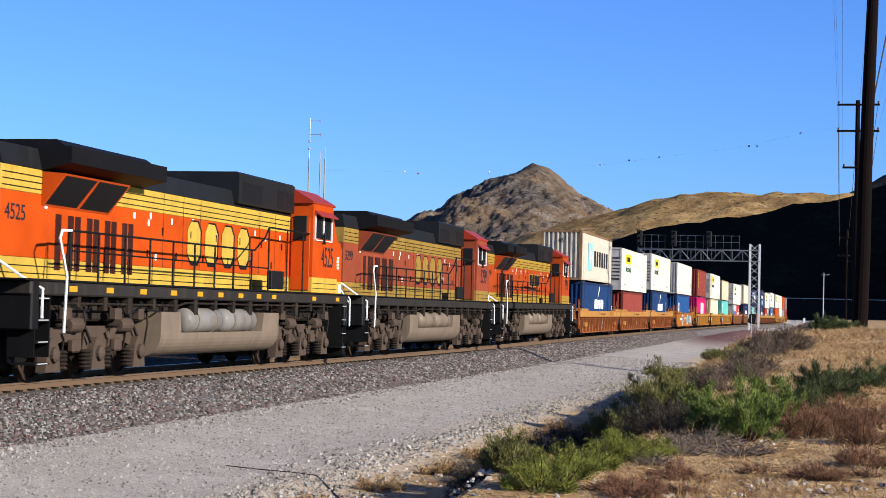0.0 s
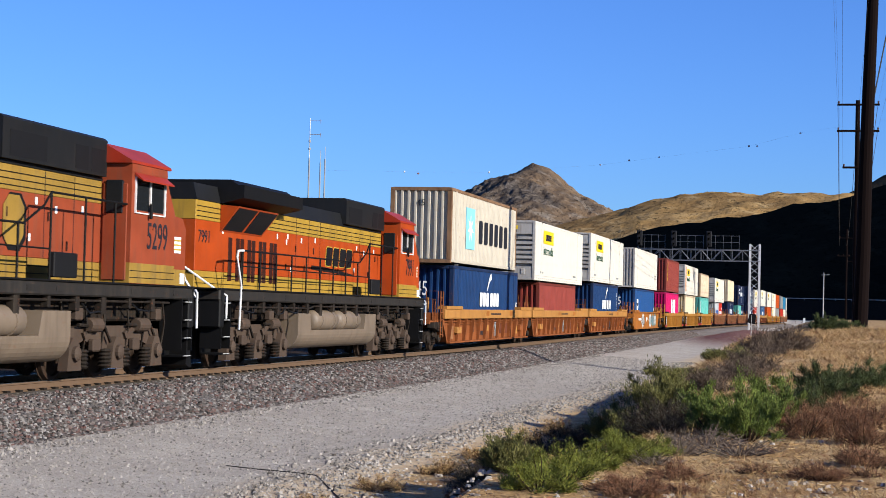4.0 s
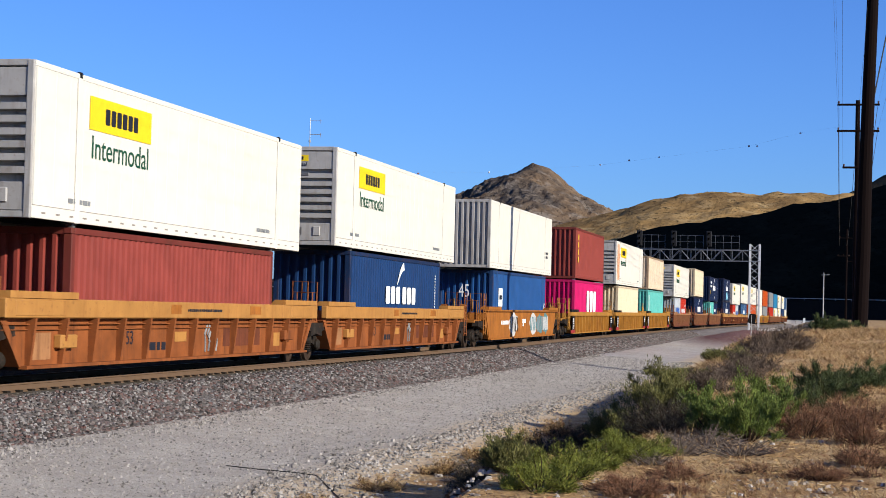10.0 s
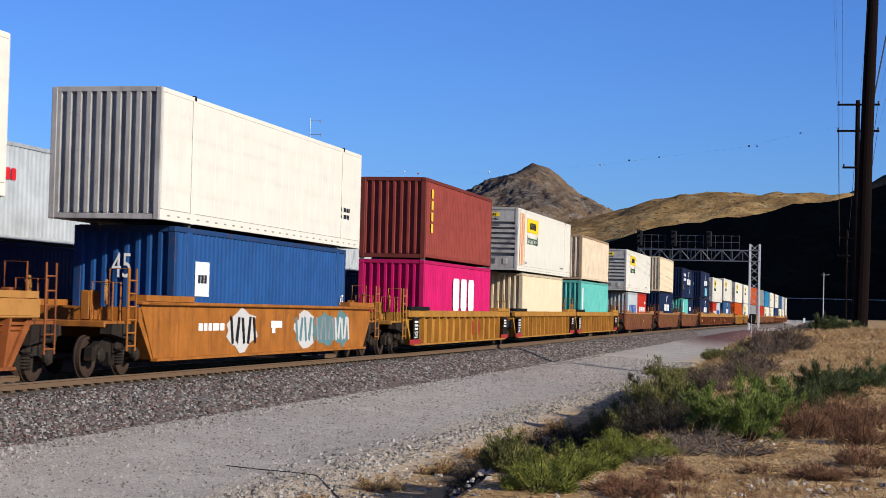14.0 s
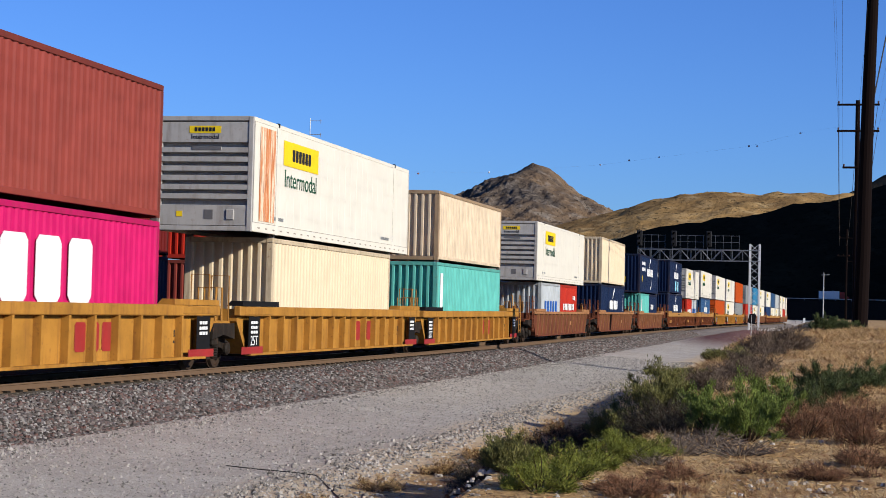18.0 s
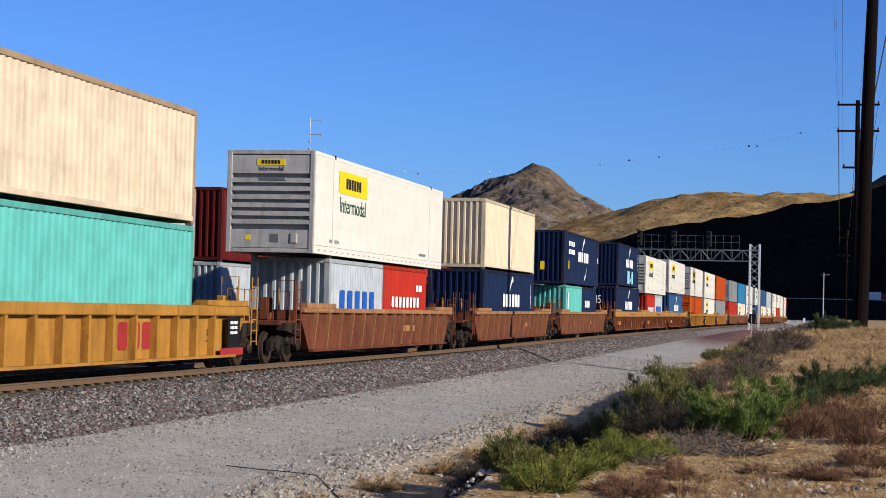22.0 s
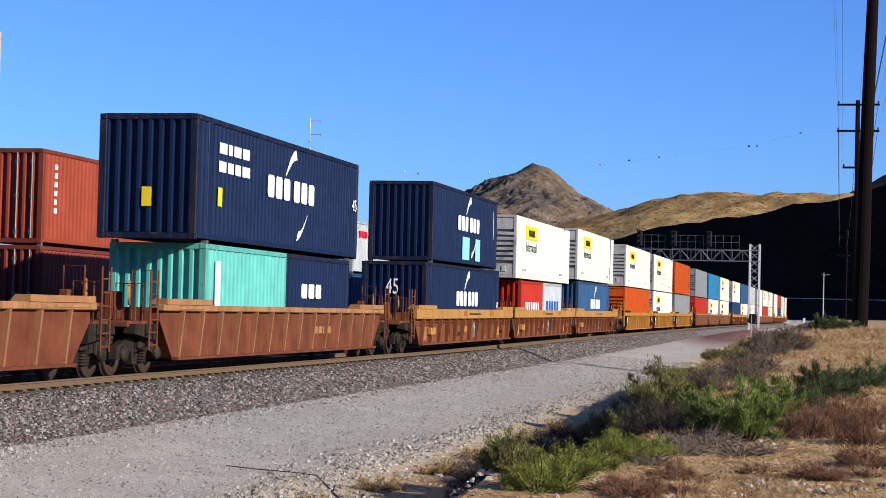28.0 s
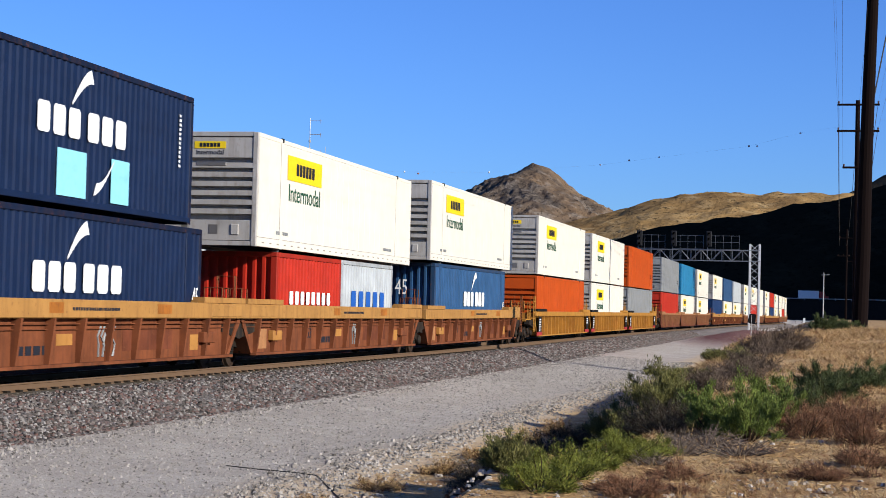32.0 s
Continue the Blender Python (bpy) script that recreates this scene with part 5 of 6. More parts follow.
# 1
low = iso(BLUE, FORTY5, HI, "blue corrugated container with white block emblem, marked 45")
line_marks(low, FORTY5, HI), length_mark(low, FORTY5, HI)
up = iso_box(STONE, FORTY5, HI, "weathered beige container with rust streaks and light blue star panel", G, EDGE_RUST)
part("star_panel", slab(-4.2, -2.5, 0.65, 2.30, 1.222), LIGHT_BLUE, up, "light blue panel")
pts = []
for k in range(14):
    a, r = math.pi / 2 + k * math.pi / 7, 0.60 if k % 2 == 0 else 0.22
    pts.append((-3.35 + r * math.cos(a), 1.48 + r * math.sin(a)))
star = Build().prism(pts, 1.231, 1.236, "x")
part("star", star, INK_WHITE, up, "white star")
emblem(up, 1.5, 1.42, 6.6, 0.95, 6, INK, 1.222, 0.34)
word(up, "45", 0.34, 0.0, 2.3, INK, front=-FORTY5 / 2 - 0.002)
stack([(low, 0.1)], [(up, -0.55)], -37.35, HI)
# 2
low = iso(BROWN, FORTY, LOW, "plain brown-red corrugated container")
small_bars(low, 5.2, 0.8, 0.4, 0.10, 2, INK_WHITE, 1.222)
stack([(low, 0)], [(hauler(), 0)], -18.27, LOW)
# 3
low = iso(BLUE, FORTY, HI, "blue corrugated container with white block emblem")
line_marks(low, FORTY, HI)
stack([(low, 0)], [(hauler(), 0)], 1.3, HI)
# 4
low = iso(paint("royal_blue_box", (0.014, 0.062, 0.185), 0.10, 0.08), FORTY5, HI, "mid blue corrugated container with a white notice, marked 45")
length_mark(low, FORTY5, HI)
part("notice", slab(-5.6, -4.7, 1.35, 2.15, 1.222), INK_WHITE, low, "white notice")
emblem(low, -5.15, 1.75, 0.6, 0.2, 3, INK, 1.231)
up = plain53(WHITE, "plain off-white smooth-sided container with upright front ribs", False)
stack([(low, 0)], [(up, 0)], 24.5, HI)
# 5
low = iso(PINK, FORTY, HI, "bright magenta corrugated container with large white blocks")
emblem(low, 0.7, 1.72, 4.2, 1.25, 3, INK_WHITE, 1.222, 0.22)
up = iso(BROWN, FORTY, HI, "brown-red corrugated container with gold upright marks")
b = Build()
for k in range(4):
    b.box(1.222, 1.23, -5.2, -4.9, 0.95 + 0.42 * k, 1.27 + 0.42 * k)
part("emblem", b, GOLD, up)
stack([(low, 0)], [(up, 0)], 47.6, HI, base=0.42)
# 6
low = iso(CREAM, FORTY, HI, "plain cream corrugated container")
up = hauler("white container with yellow name board and a rust-streaked panel")
part("rust_panel", slab(-7.55, -6.35, 0.30, 2.7, 1.304), rust_streaks(), up, "rust-streaked panel")
stack([(low, 0)], [(up, 0)], 67.55, HI, base=0.42)
# 7
low = iso(TEAL, FORTY, HI, "teal corrugated container with a white upright strip")
part("strip", slab(-5.6, -5.2, 0.9, 2.5, 1.222), INK_WHITE, low, "white strip")
up = iso_box(TAN, FORTY, LOW, "stained tan corrugated container", G, paint("tan_frame", (0.288, 0.2, 0.12), 0.5, 0.5))
stack([(low, 0)], [(up, 0)], 86.75, HI, base=0.42)
# 8
a = iso(PALE, TWENTY, LOW, "pale grey short container with blue blocks")
emblem(a, 0.0, 1.38, 4.2, 0.62, 5, BLUE_INK, 1.222, 0.38)
b2 = iso(BRIGHT, TWENTY, LOW, "bright red short container with white block emblem")
emblem(b2, 0.0, 1.40, 4.0, 0.36, 8, INK_WHITE, 1.222, 0.38)
small_bars(b2, 1.9, 1.9, 0.8, 0.22, 1, INK_WHITE, 1.222)
stack([(a, -3.06), (b2, 3.06)], [(hauler(), 0)], 109.9, LOW)
# 9
low = iso(NAVY, FORTY, HI, "navy corrugated container with white block emblem")
line_marks(low, FORTY, HI)
stack([(low, 0)], [(iso(CREAM, FORTY, HI, "plain cream corrugated container"), 0)], 132.5, HI)
# 10
a = iso(TEAL, TWENTY, LOW, "teal short container with a white strip")
part("strip", slab(-2.4, -2.05, 0.75, 2.2, 1.222), INK_WHITE, a, "white strip")
b2 = iso(NAVY, TWENTY, LOW, "navy short container with white block emblem")
emblem(b2, -0.8, 1.6, 2.0, 0.4, 3, INK_WHITE, 1.222)
up = iso(NAVY, FORTY5, HI, "navy corrugated container with white blocks and brush marks, marked 45")
line_marks(up, FORTY5, HI)
swoosh(up, 1.35, 0.95, 0.66, INK_WHITE, 1.222, -1)
small_bars(up, -4.3, 2.25, 2.2, 0.26, 2, INK_WHITE, 1.222)
word(up, "45", 0.5, FORTY5 / 2 - 0.4, 1.6, INK_WHITE, 1.225)
for bx, by in ((1.222, -5.3),):
    part("warning_label", slab(by - 0.14, by + 0.14, 0.85, 1.3, bx), YELLOW, up, "yellow label")
part("warning_label", Build().box(-0.12, 0.12, -FORTY5 / 2 - 0.004, -FORTY5 / 2 + 0.004, 0.75, 1.2), YELLOW, up, "yellow label")
stack([(a, -3.06), (b2, 3.06)], [(up, 0)], 155.1, LOW)
# 11
low = iso(NAVY, FORTY5, HI, "navy corrugated container with white block emblem, marked 45")
line_marks(low, FORTY5, HI), length_mark(low, FORTY5, HI)
up = iso(NAVY, FORTY, HI, "navy container with white blocks and pale blue repair patches")
line_marks(up, FORTY, HI)
part("patch", slab(-0.9, 0.4, 0.2, 1.1, 1.2215), LIGHT_BLUE, up, "pale blue patch")
part("patch", slab(1.6, 2.5, 0.2, 1.1, 1.2215), LIGHT_BLUE, up, "pale blue patch")
swoosh(up, 1.35, 0.95, 0.66, INK_WHITE, 1.231, -1)
stack([(low, 0)], [(up, 0)], 178.2, HI)
# 12
a = iso(BRIGHT, TWENTY, LOW, "bright red short container with white block emblem")
emblem(a, 0.0, 1.40, 4.0, 0.36, 8, INK_WHITE, 1.222, 0.38)
b2 = iso(PALE, TWENTY, LOW, "pale grey short container with blue blocks")
emblem(b2, 0.0, 1.38, 4.2, 0.62, 5, BLUE_INK, 1.222, 0.38)
stack([(a, -3.06), (b2, 3.06)], [(hauler(), 0)], 196.7, LOW)
# 13
low = iso(MID, FORTY5, HI, "faded blue corrugated container with white block emblem, marked 45")
line_marks(low, FORTY5, HI), length_mark(low, FORTY5, HI)
stack([(low, 0)], [(hauler(), 0)], 215.9, HI)
# 14 to 34, farther back
W53 = "white smooth-sided container with a yellow name board"
BACK = [(239.0, "orange", "hauler"), (258.2, "hauler", "hauler"), (277.4, "grey", "orange"), (301.0, "rust", "grey"), (320.2, "hauler", "sky"),
        (339.4, "hauler", "hauler"), (363.0, "blue", "hauler"), (382.2, "hauler", "mid"), (401.4, "hauler", "pale"), (425.0, "hauler", "hauler"),
        (444.2, "rust", "hauler"), (463.4, "hauler", "hauler"), (487.0, "hauler", "hauler"), (506.2, "blue", "rust"), (525.4, "hauler", "hauler"),
        (549.0, "hauler", "hauler"), (568.2, "rust", "hauler"), (587.4, "hauler", "hauler"), (611.0, "hauler", "sky"), (630.2, "hauler", "hauler"),
        (649.4, "hauler", "hauler")]
FAR = {"orange": (ORANGE, "plain orange smooth-sided container"), "grey": (GREY, "plain mid grey smooth-sided container"),
       "rust": (BRIGHT, "plain red-orange smooth-sided container"), "sky": (SKYB, "bright blue smooth-sided container"),
       "blue": (BLUE, "deep blue smooth-sided container"), "mid": (MID, "faded blue smooth-sided container"), "pale": (PALE, "pale grey smooth-sided container")}


def by_key(k):
    if k == "hauler":
        return hauler(W53, seams=False)
    return plain53(*FAR[k], seams=False)


for s, lo_k, up_k in BACK:
    stack([(by_key(lo_k), 0)], [(by_key(up_k), 0)], s, 2.90)

# cars under them: units of each car by their middles
CARS = [("A", [-37.35, -18.27, 1.2]), ("D", [24.5]), ("C", [47.6, 67.55, 86.75]), ("B", [109.9]), ("B", [133.1]), ("B", [155.1]),
        ("A", [178.2, 196.7, 215.9]), ("C", [239.0, 258.2, 277.4]), ("B", [301.0, 320.2, 339.4]), ("A", [363.0, 382.2, 401.4]),
        ("B", [425.0, 444.2, 463.4]), ("A", [487.0, 506.2, 525.4]), ("B", [549.0, 568.2, 587.4]), ("A", [611.0, 630.2, 649.4])]
CAR_LABEL = {"A": "rust-stained orange well car with a yellow top chord and ribs", "B": "rusty maroon well car with tan ribs, the light they catch put into the colour",
             "C": "ochre yellow well car with black notice panels", "D": "smooth-sided orange well car with graffiti"}
for number, (kind, mids) in enumerate(CARS):
    for k, s in enumerate(mids):
        unit = well_car(kind, CAR_LABEL[kind] if number < 6 or kind != "A" else "heavily rusted brown-orange well car with ribs", k == 0, k == len(mids) - 1, "well cars of the near train", number >= 6)
        rides(unit, s, 0.0)
        if k == 0:
            rides(truck(), s - 9.55, 0.0)
        if k == len(mids) - 1:
            rides(truck(), s + 9.55, 0.0)
        else:
            rides(truck(), (s + mids[k + 1]) / 2, 0.0)
        if kind == "D":
            GRAF = plain("spray_white", (0.416, 0.4, 0.376), 0.7)
            GRAF2 = plain("spray_teal", (0.08, 0.16, 0.168), 0.7)
            for n, (y0, wide, rim_col, fill) in enumerate(((-2.7, 1.15, GRAF, BLACK), (2.4, 1.1, GRAF, GRAF2), (4.3, 1.1, GRAF2, GREY), (6.0, 0.9, GRAF2, GRAF))):
                rr = random.Random(40 + n)
                jag = [(wide * rr.uniform(0.62, 1.12) * math.cos(a), 0.52 * rr.uniform(0.75, 1.15) * math.sin(a)) for a in [2 * math.pi * i / 18 for i in range(18)]]
                part("spray_mark", Build().prism([(y0 + p[0], 0.93 + p[1]) for p in jag], 1.400, 1.403, "x"), rim_col, unit, "sprayed outline")
                inner = Build()
                for i in range(5):
                    c = y0 - 0.72 * wide + 0.36 * wide * i
                    inner.prism([(c - 0.13, 0.60 + 0.1 * rr.random()), (c + 0.06, 0.58), (c + 0.20, 1.22 + 0.08 * rr.random()), (c + 0.02, 1.26)] if i % 2 else
                                [(c + 0.02, 0.58), (c + 0.18, 0.62), (c + 0.04, 1.24), (c - 0.15, 1.20 + 0.1 * rr.random())], 1.4035, 1.406, "x")
                part("spray_mark", inner, fill, unit, "sprayed strokes")
            part("paint_patch", slab(-0.55, 0.35, 0.98, 1.16, 1.401, 0.004), INK_WHITE, unit, "white patch")
            part("paint_patch", slab(-0.45, -0.2, 0.84, 0.98, 1.401, 0.004), INK_WHITE, unit, "white patch")
            small_bars(unit, -4.9, 1.02, 1.7, 0.17, 1, INK_WHITE, 1.402)


# ---- the second train on the track behind, rolling the other way ----
G2 = "containers on the farther train"
# front ends at 28 s, colours above and below, height above, mark
SECOND = [(204.8, NAVY, MID, 2.90, ""), (189.5, PALE, NAVY, 2.59, "red"), (174.2, RED, NAVY, 2.90, ""), (158.9, PALE, NAVY, 2.90, "red"),
          (143.8, BRIGHT, BROWN, 2.90, ""), (128.6, RED, NAVY, 2.90, "bars"), (113.5, RED, PALE, 2.90, "bars"), (98.4, PALE, BROWN, 2.59, "red"),
          (83.3, PALE, MID, 2.59, "red"), (63.8, MID, BROWN, 2.90, "rear"), (48.5, RUSTY, BROWN, 2.90, "bars"), (32.9, PALE, PALE, 2.59, "red"),
          (17.6, PALE, NAVY, 2.59, ""), (2.3, RED, NAVY, 2.90, "bars"), (-13.0, NAVY, NAVY, 2.90, "")]
SHADE_WORD = {PALE: "pale grey", WHITE: "white", RED: "dark red", NAVY: "navy", BRIGHT: "bright red", BROWN: "brown-red", MID: "faded blue", RUSTY: "terracotta"}
# near-black door paint holds the shade of the unlit container ends
SHADED_DOOR = paint("shaded_door", (0.008, 0.010, 0.014), 0.3, 0.2)
RED_INK = plain("red_ink", (0.48, 0.016, 0.024), 0.5)


def short_well():
    """A unit of an articulated car for 12 m boxes."""
    def make():
        d = {}
        d["side"] = Build().prism([(-6.2, 0.24), (6.2, 0.24), (6.75, 1.3), (-6.75, 1.3)], 1.34, 1.38, "x").mesh("side_panel")
        d["chord"] = Build().box(1.30, 1.46, -6.8, 6.8, 1.3, 1.5, 0.02).mesh("top_chord")
        d["rib"] = Build().box(1.38, 1.45, -0.05, 0.05, 0.26, 1.3).mesh("rib")
        d["floor"] = Build().box(-1.34, 1.34, -6.2, 6.2, 0.20, 0.26).mesh("well_floor")
        d["end"] = Build().prism([(6.2, 0.26), (6.35, 0.26), (6.85, 1.0), (7.6, 1.0), (7.6, 1.2), (6.7, 1.2)], -1.34, 1.34, "x").mesh("end_bulkhead")
        return d
    d = cached("short_well", make)
    car = thing("well_car", "rusty maroon well car on the farther track", "railcar", "well cars of the farther train")
    for turn in (0, 180):
        at = pose(0, 0, 0, 0, 0, turn)
        part("side_panel", d["side"], CAR_BROWN, car, at=at)
        part("top_chord", d["chord"], CAR_RIM, car, at=at)
        part("end_bulkhead", d["end"], CAR_BROWN, car, at=at)
    part("well_floor", d["floor"], IRON, car)
    for k in range(7):
        part("rib", d["rib"], CAR_RIM, car, at=pose(0, -5.7 + 1.9 * k, 0))
    return car


for k, (front, up_c, lo_c, tall, mark) in enumerate(SECOND):
    mid = front - 98.4 + 6.1
    lowb = iso_box(lo_c, 12.19, 2.90, SHADE_WORD[lo_c] + " corrugated container on the farther train", G2, None, SHADED_DOOR if front in (32.9, 63.8) else None)
    upb = iso_box(up_c, 12.19, tall, SHADE_WORD[up_c] + " corrugated container stacked on the farther train", G2, None, SHADED_DOOR if front in (32.9, 63.8) else None)
    if mark == "red":
        emblem(upb, -4.2, 1.95, 1.5, 0.35, 4, RED_INK, 1.222)
    elif mark == "bars":
        small_bars(upb, -5.2, 2.4, 0.2, 0.16, 6, INK_WHITE, 1.222)
    elif mark == "rear":
        small_bars(upb, 5.4, 2.4, 0.14, 0.09, 9, INK_WHITE, 1.222)
    if up_c is RUSTY:
        for b in (upb, lowb):
            part("lock_rod", iso_meshes(12.19, 2.90)["gear"], FIT_DARK, b, "steel door locking rods", at=flip())
    stack([(lowb, 0)], [(upb, 0)], mid, 2.90, 0, TRACK2_X, run_far, 0.31)
    rides(short_well(), mid, 0.0, TRACK2_X, run_far)
    rides(truck(group="freight trucks of the farther train", way=run_far), mid - 7.65, 0.0, TRACK2_X, run_far)
    if k == 0:
        rides(truck(group="freight trucks of the farther train", way=run_far), mid + 7.65, 0.0, TRACK2_X, run_far)

# ---- track details: ties, spikes ----
TIE = Build().box(-1.3, 1.3, -0.115, 0.115, -0.34, -0.165, 0.012).mesh("tie")
for k in range(150):
    y = 20 + 0.5 * k + 0.03 * math.sin(k * 1.7)
    part("tie", TIE, TIE_WOOD, bpy.data.objects["ballast_bed"], at=pose(TRACK_X, y, 0.0))
clip = Build()
for k in range(170):
    y = 19 + 0.5 * k
    for sx in (-0.7525, 0.7525):
        clip.box(TRACK_X + sx + 0.05, TRACK_X + sx + 0.15, y - 0.07, y + 0.07, -0.165, -0.125)
tagged(part("rail_anchor", clip, IRON, bpy.data.objects["ballast_bed"]), kind="stuff")

stone = Build()
rs = random.Random(5)
OCT = [(0, 1, 4), (1, 2, 4), (2, 3, 4), (3, 0, 4)]


def chip(b, x, y, z, r):
    a = rs.random() * 6.28
    vs = []
    for k in range(4):
        q = r * (0.7 + 0.6 * rs.random())
        vs.append((x + q * math.cos(a + k * 1.57), y + q * math.sin(a + k * 1.57), z - r * 0.3 + r * 0.3 * rs.random()))
    vs.append((x + r * 0.5 * (rs.random() - 0.5), y + r * 0.5 * (rs.random() - 0.5), z + r * (0.5 + 0.6 * rs.random())))
    b.add(vs, OCT)


def lump(b, x, y, z, r, flat=0.7):
    """A broken stone: two uneven rings and a top."""
    a, vs = rs.random() * 6.28, []
    for k in range(5):
        q, w = r * (0.8 + 0.4 * rs.random()), a + k * 1.2566
        vs.append((x + q * math.cos(w), y + q * math.sin(w), z - 0.25 * r))
    h = r * flat * (0.6 + 0.7 * rs.random())
    for k in range(4):
        q, w = r * (0.45 + 0.4 * rs.random()), a + 0.4 + k * 1.571
        vs.append((x + q * math.cos(w), y + q * math.sin(w), z + h * (0.7 + 0.4 * rs.random())))
    b.add(vs, [(0, 1, 5), (1, 6, 5), (1, 2, 6), (2, 7, 6), (2, 3, 7), (3, 8, 7), (3, 4, 8), (4, 5, 8), (4, 0, 5), (5, 6, 7, 8)])


def bed_z(x, y):
    return -0.19 + grade(y) - 0.56 * smooth01(-13.9, -11.6, x) ** 0.85


for k in range(56000):
    y = 18 + 150 * rs.random() ** 2.2
    x = -14.55 + 3.1 * rs.random() ** 0.9
    lump(stone, x, y, bed_z(x, y) - 0.008, 0.024 + 0.026 * rs.random() ** 2 + 0.0004 * y)
STONES = chips("ballast_stone", ((0.018, 0.015, 0.013), (0.050, 0.043, 0.039), (0.115, 0.103, 0.094), (0.110, 0.052, 0.043), (0.175, 0.160, 0.146), (0.30, 0.28, 0.26)))
sm = stone.mesh("ballast_stone")
solid("ballast_stone", sm, STONES, "grey and reddish crushed ballast stones", kind="stuff")

grit = Build()
for k in range(36000):
    y = 13 + 75 * rs.random() ** 1.8
    x = -12.0 + 5.2 * rs.random()
    r = 0.010 + 0.022 * rs.random() ** 4 + 0.0002 * y
    if x > -7.6 or x < -11.4:
        r *= 1.5
    chip(grit, x, y, ground_z(x, y) - 0.002, r)
for k in range(7000):
    y = 13 + 60 * rs.random() ** 1.5
    x = -8.0 + 1.9 * rs.random() + 0.3 * math.sin(y * 0.4)
    lump(grit, x, y, ground_z(x, y), 0.014 + 0.045 * rs.random() ** 5)
solid("gravel", grit.mesh("gravel"), chips("gravel_chip", ((0.070, 0.062, 0.055), (0.19, 0.172, 0.150), (0.31, 0.282, 0.246), (0.43, 0.397, 0.355))),
      "loose grey gravel on the service road", kind="stuff")
rubble = Build()
for k in range(13000):
    y = 9.8 + 26 * rs.random() ** 1.8
    x = -7.4 + 8.6 * rs.random()
    if noise.noise((x * 0.9, y * 0.5, 2)) < -0.05 and y > 13.0 and x > -2.5:
        continue
    lump(rubble, x, y, ground_z(x, y), (0.007 + 0.036 * rs.random() ** 4) * (1.5 if x < -4 else 1.1), 0.55)
solid("rubble", rubble.mesh("rubble"), chips("rubble_stone", ((0.176, 0.136, 0.096), (0.288, 0.232, 0.176), (0.4, 0.344, 0.28), (0.528, 0.48, 0.424))), "pale broken stones on the dry bank", kind="stuff")

# ---- plants ----
def leaf_material(name, cols):
    if name in MATS:
        return MATS[name]
    m = chips(name, cols, 0.75)
    b = m.node_tree.nodes["Principled BSDF"]
    b.inputs["Subsurface Weight"].default_value = 0.0
    return m


rp = random.Random(11)
rq = np.random.default_rng(11)


def blades(pts, along, wide):
    """Narrow leaves as thin diamonds: roots, vectors along, half widths."""
    n = len(pts)
    side = np.cross(along, rq.normal(size=(n, 3)))
    side *= (wide / np.linalg.norm(side, axis=1))[:, None]
    v = np.stack([pts, pts + along * 0.45 + side, pts + along, pts + along * 0.45 - side], 1).reshape(-1, 3)
    return v, np.arange(4 * n).reshape(-1, 4)


def leaf_mesh(name, v, f):
    me = bpy.data.meshes.new(name)
    me.from_pydata(v.tolist(), [], f.tolist())
    return me


def bush(x, y, w, h, n, material, label, leaf=0.05, lean=0.0, twigs=26, name="bush", bare=False):
    """A shrub: wiry stems fanning out of the ground, leaves in sprays along their upper halves, a dark heart."""
    z0 = ground_z(x, y) - 0.03
    leaf *= 0.60 * max(1.0, y / 17)
    n = int(n * 2.4)
    ob = thing(name, label, "shrub", "bank shrubs", at=pose(x, y, z0))
    tw = Build()
    stems = []
    for k in range(twigs + 14):
        a, out = rp.random() * 6.283, math.sqrt(rp.random())
        bx, by = 0.22 * w * out * math.cos(a), 0.22 * w * out * math.sin(a)
        hh = h * (0.35 + 1.05 * rp.random() ** 1.5) * (1.12 - 0.66 * out * out)
        tx, ty = bx + 0.42 * w * out * math.cos(a) + lean * hh + 0.04 * rp.uniform(-1, 1), by + 0.42 * w * out * math.sin(a) + 0.04 * rp.uniform(-1, 1)
        mid = Vector(((bx + tx) / 2 + 0.03 * rp.uniform(-1, 1), (by + ty) / 2 + 0.03 * rp.uniform(-1, 1), hh * 0.55))
        tip = Vector((tx, ty, hh))
        tw.tube([(bx * 0.5, by * 0.5, 0), mid, tip], 0.006 + 0.004 * rp.random(), 4, 0.0015)
        stems.append((mid, tip))
        for j in range(4 if bare else 2):
            p = mid + (tip - mid) * rp.uniform(-0.4, 0.7)
            q = p + Vector((0.14 * w * rp.uniform(-1, 1), 0.14 * w * rp.uniform(-1, 1), 0.22 * h * rp.uniform(0.1, 1)))
            tw.tube([p, q], 0.0035, 3, 0.001)
            stems.append((p, q))
    part("branchwork", tw, DRY_TWIG if bare else TWIG, ob, "grey twigs" if bare else "dark brown twigs")
    if n:
        m = np.array([[*s[0], *s[1]] for s in stems])
        load = rq.random(len(m)) ** 2.2 + 0.05
        pick = m[rq.choice(len(m), n, p=load / load.sum())]
        q = rq.random(n)[:, None] * 1.08
        d = pick[:, 3:] - pick[:, :3]
        p = pick[:, :3] + d * q + rq.normal(size=(n, 3)) * (0.010 + 0.020 * w)
        up = d / (np.linalg.norm(d, axis=1)[:, None] + 1e-6)
        al = up * 0.9 + rq.normal(size=(n, 3)) * 0.42 + np.array([0, 0, 0.35])
        al *= (leaf * (0.5 + rq.random(n)) / np.linalg.norm(al, axis=1))[:, None]
        keep = p[:, 2] > 0.02
        v, f = blades(p[keep], al[keep], np.full(int(keep.sum()), leaf * 0.095))
        part("foliage", leaf_mesh("foliage", v, f), material, ob)
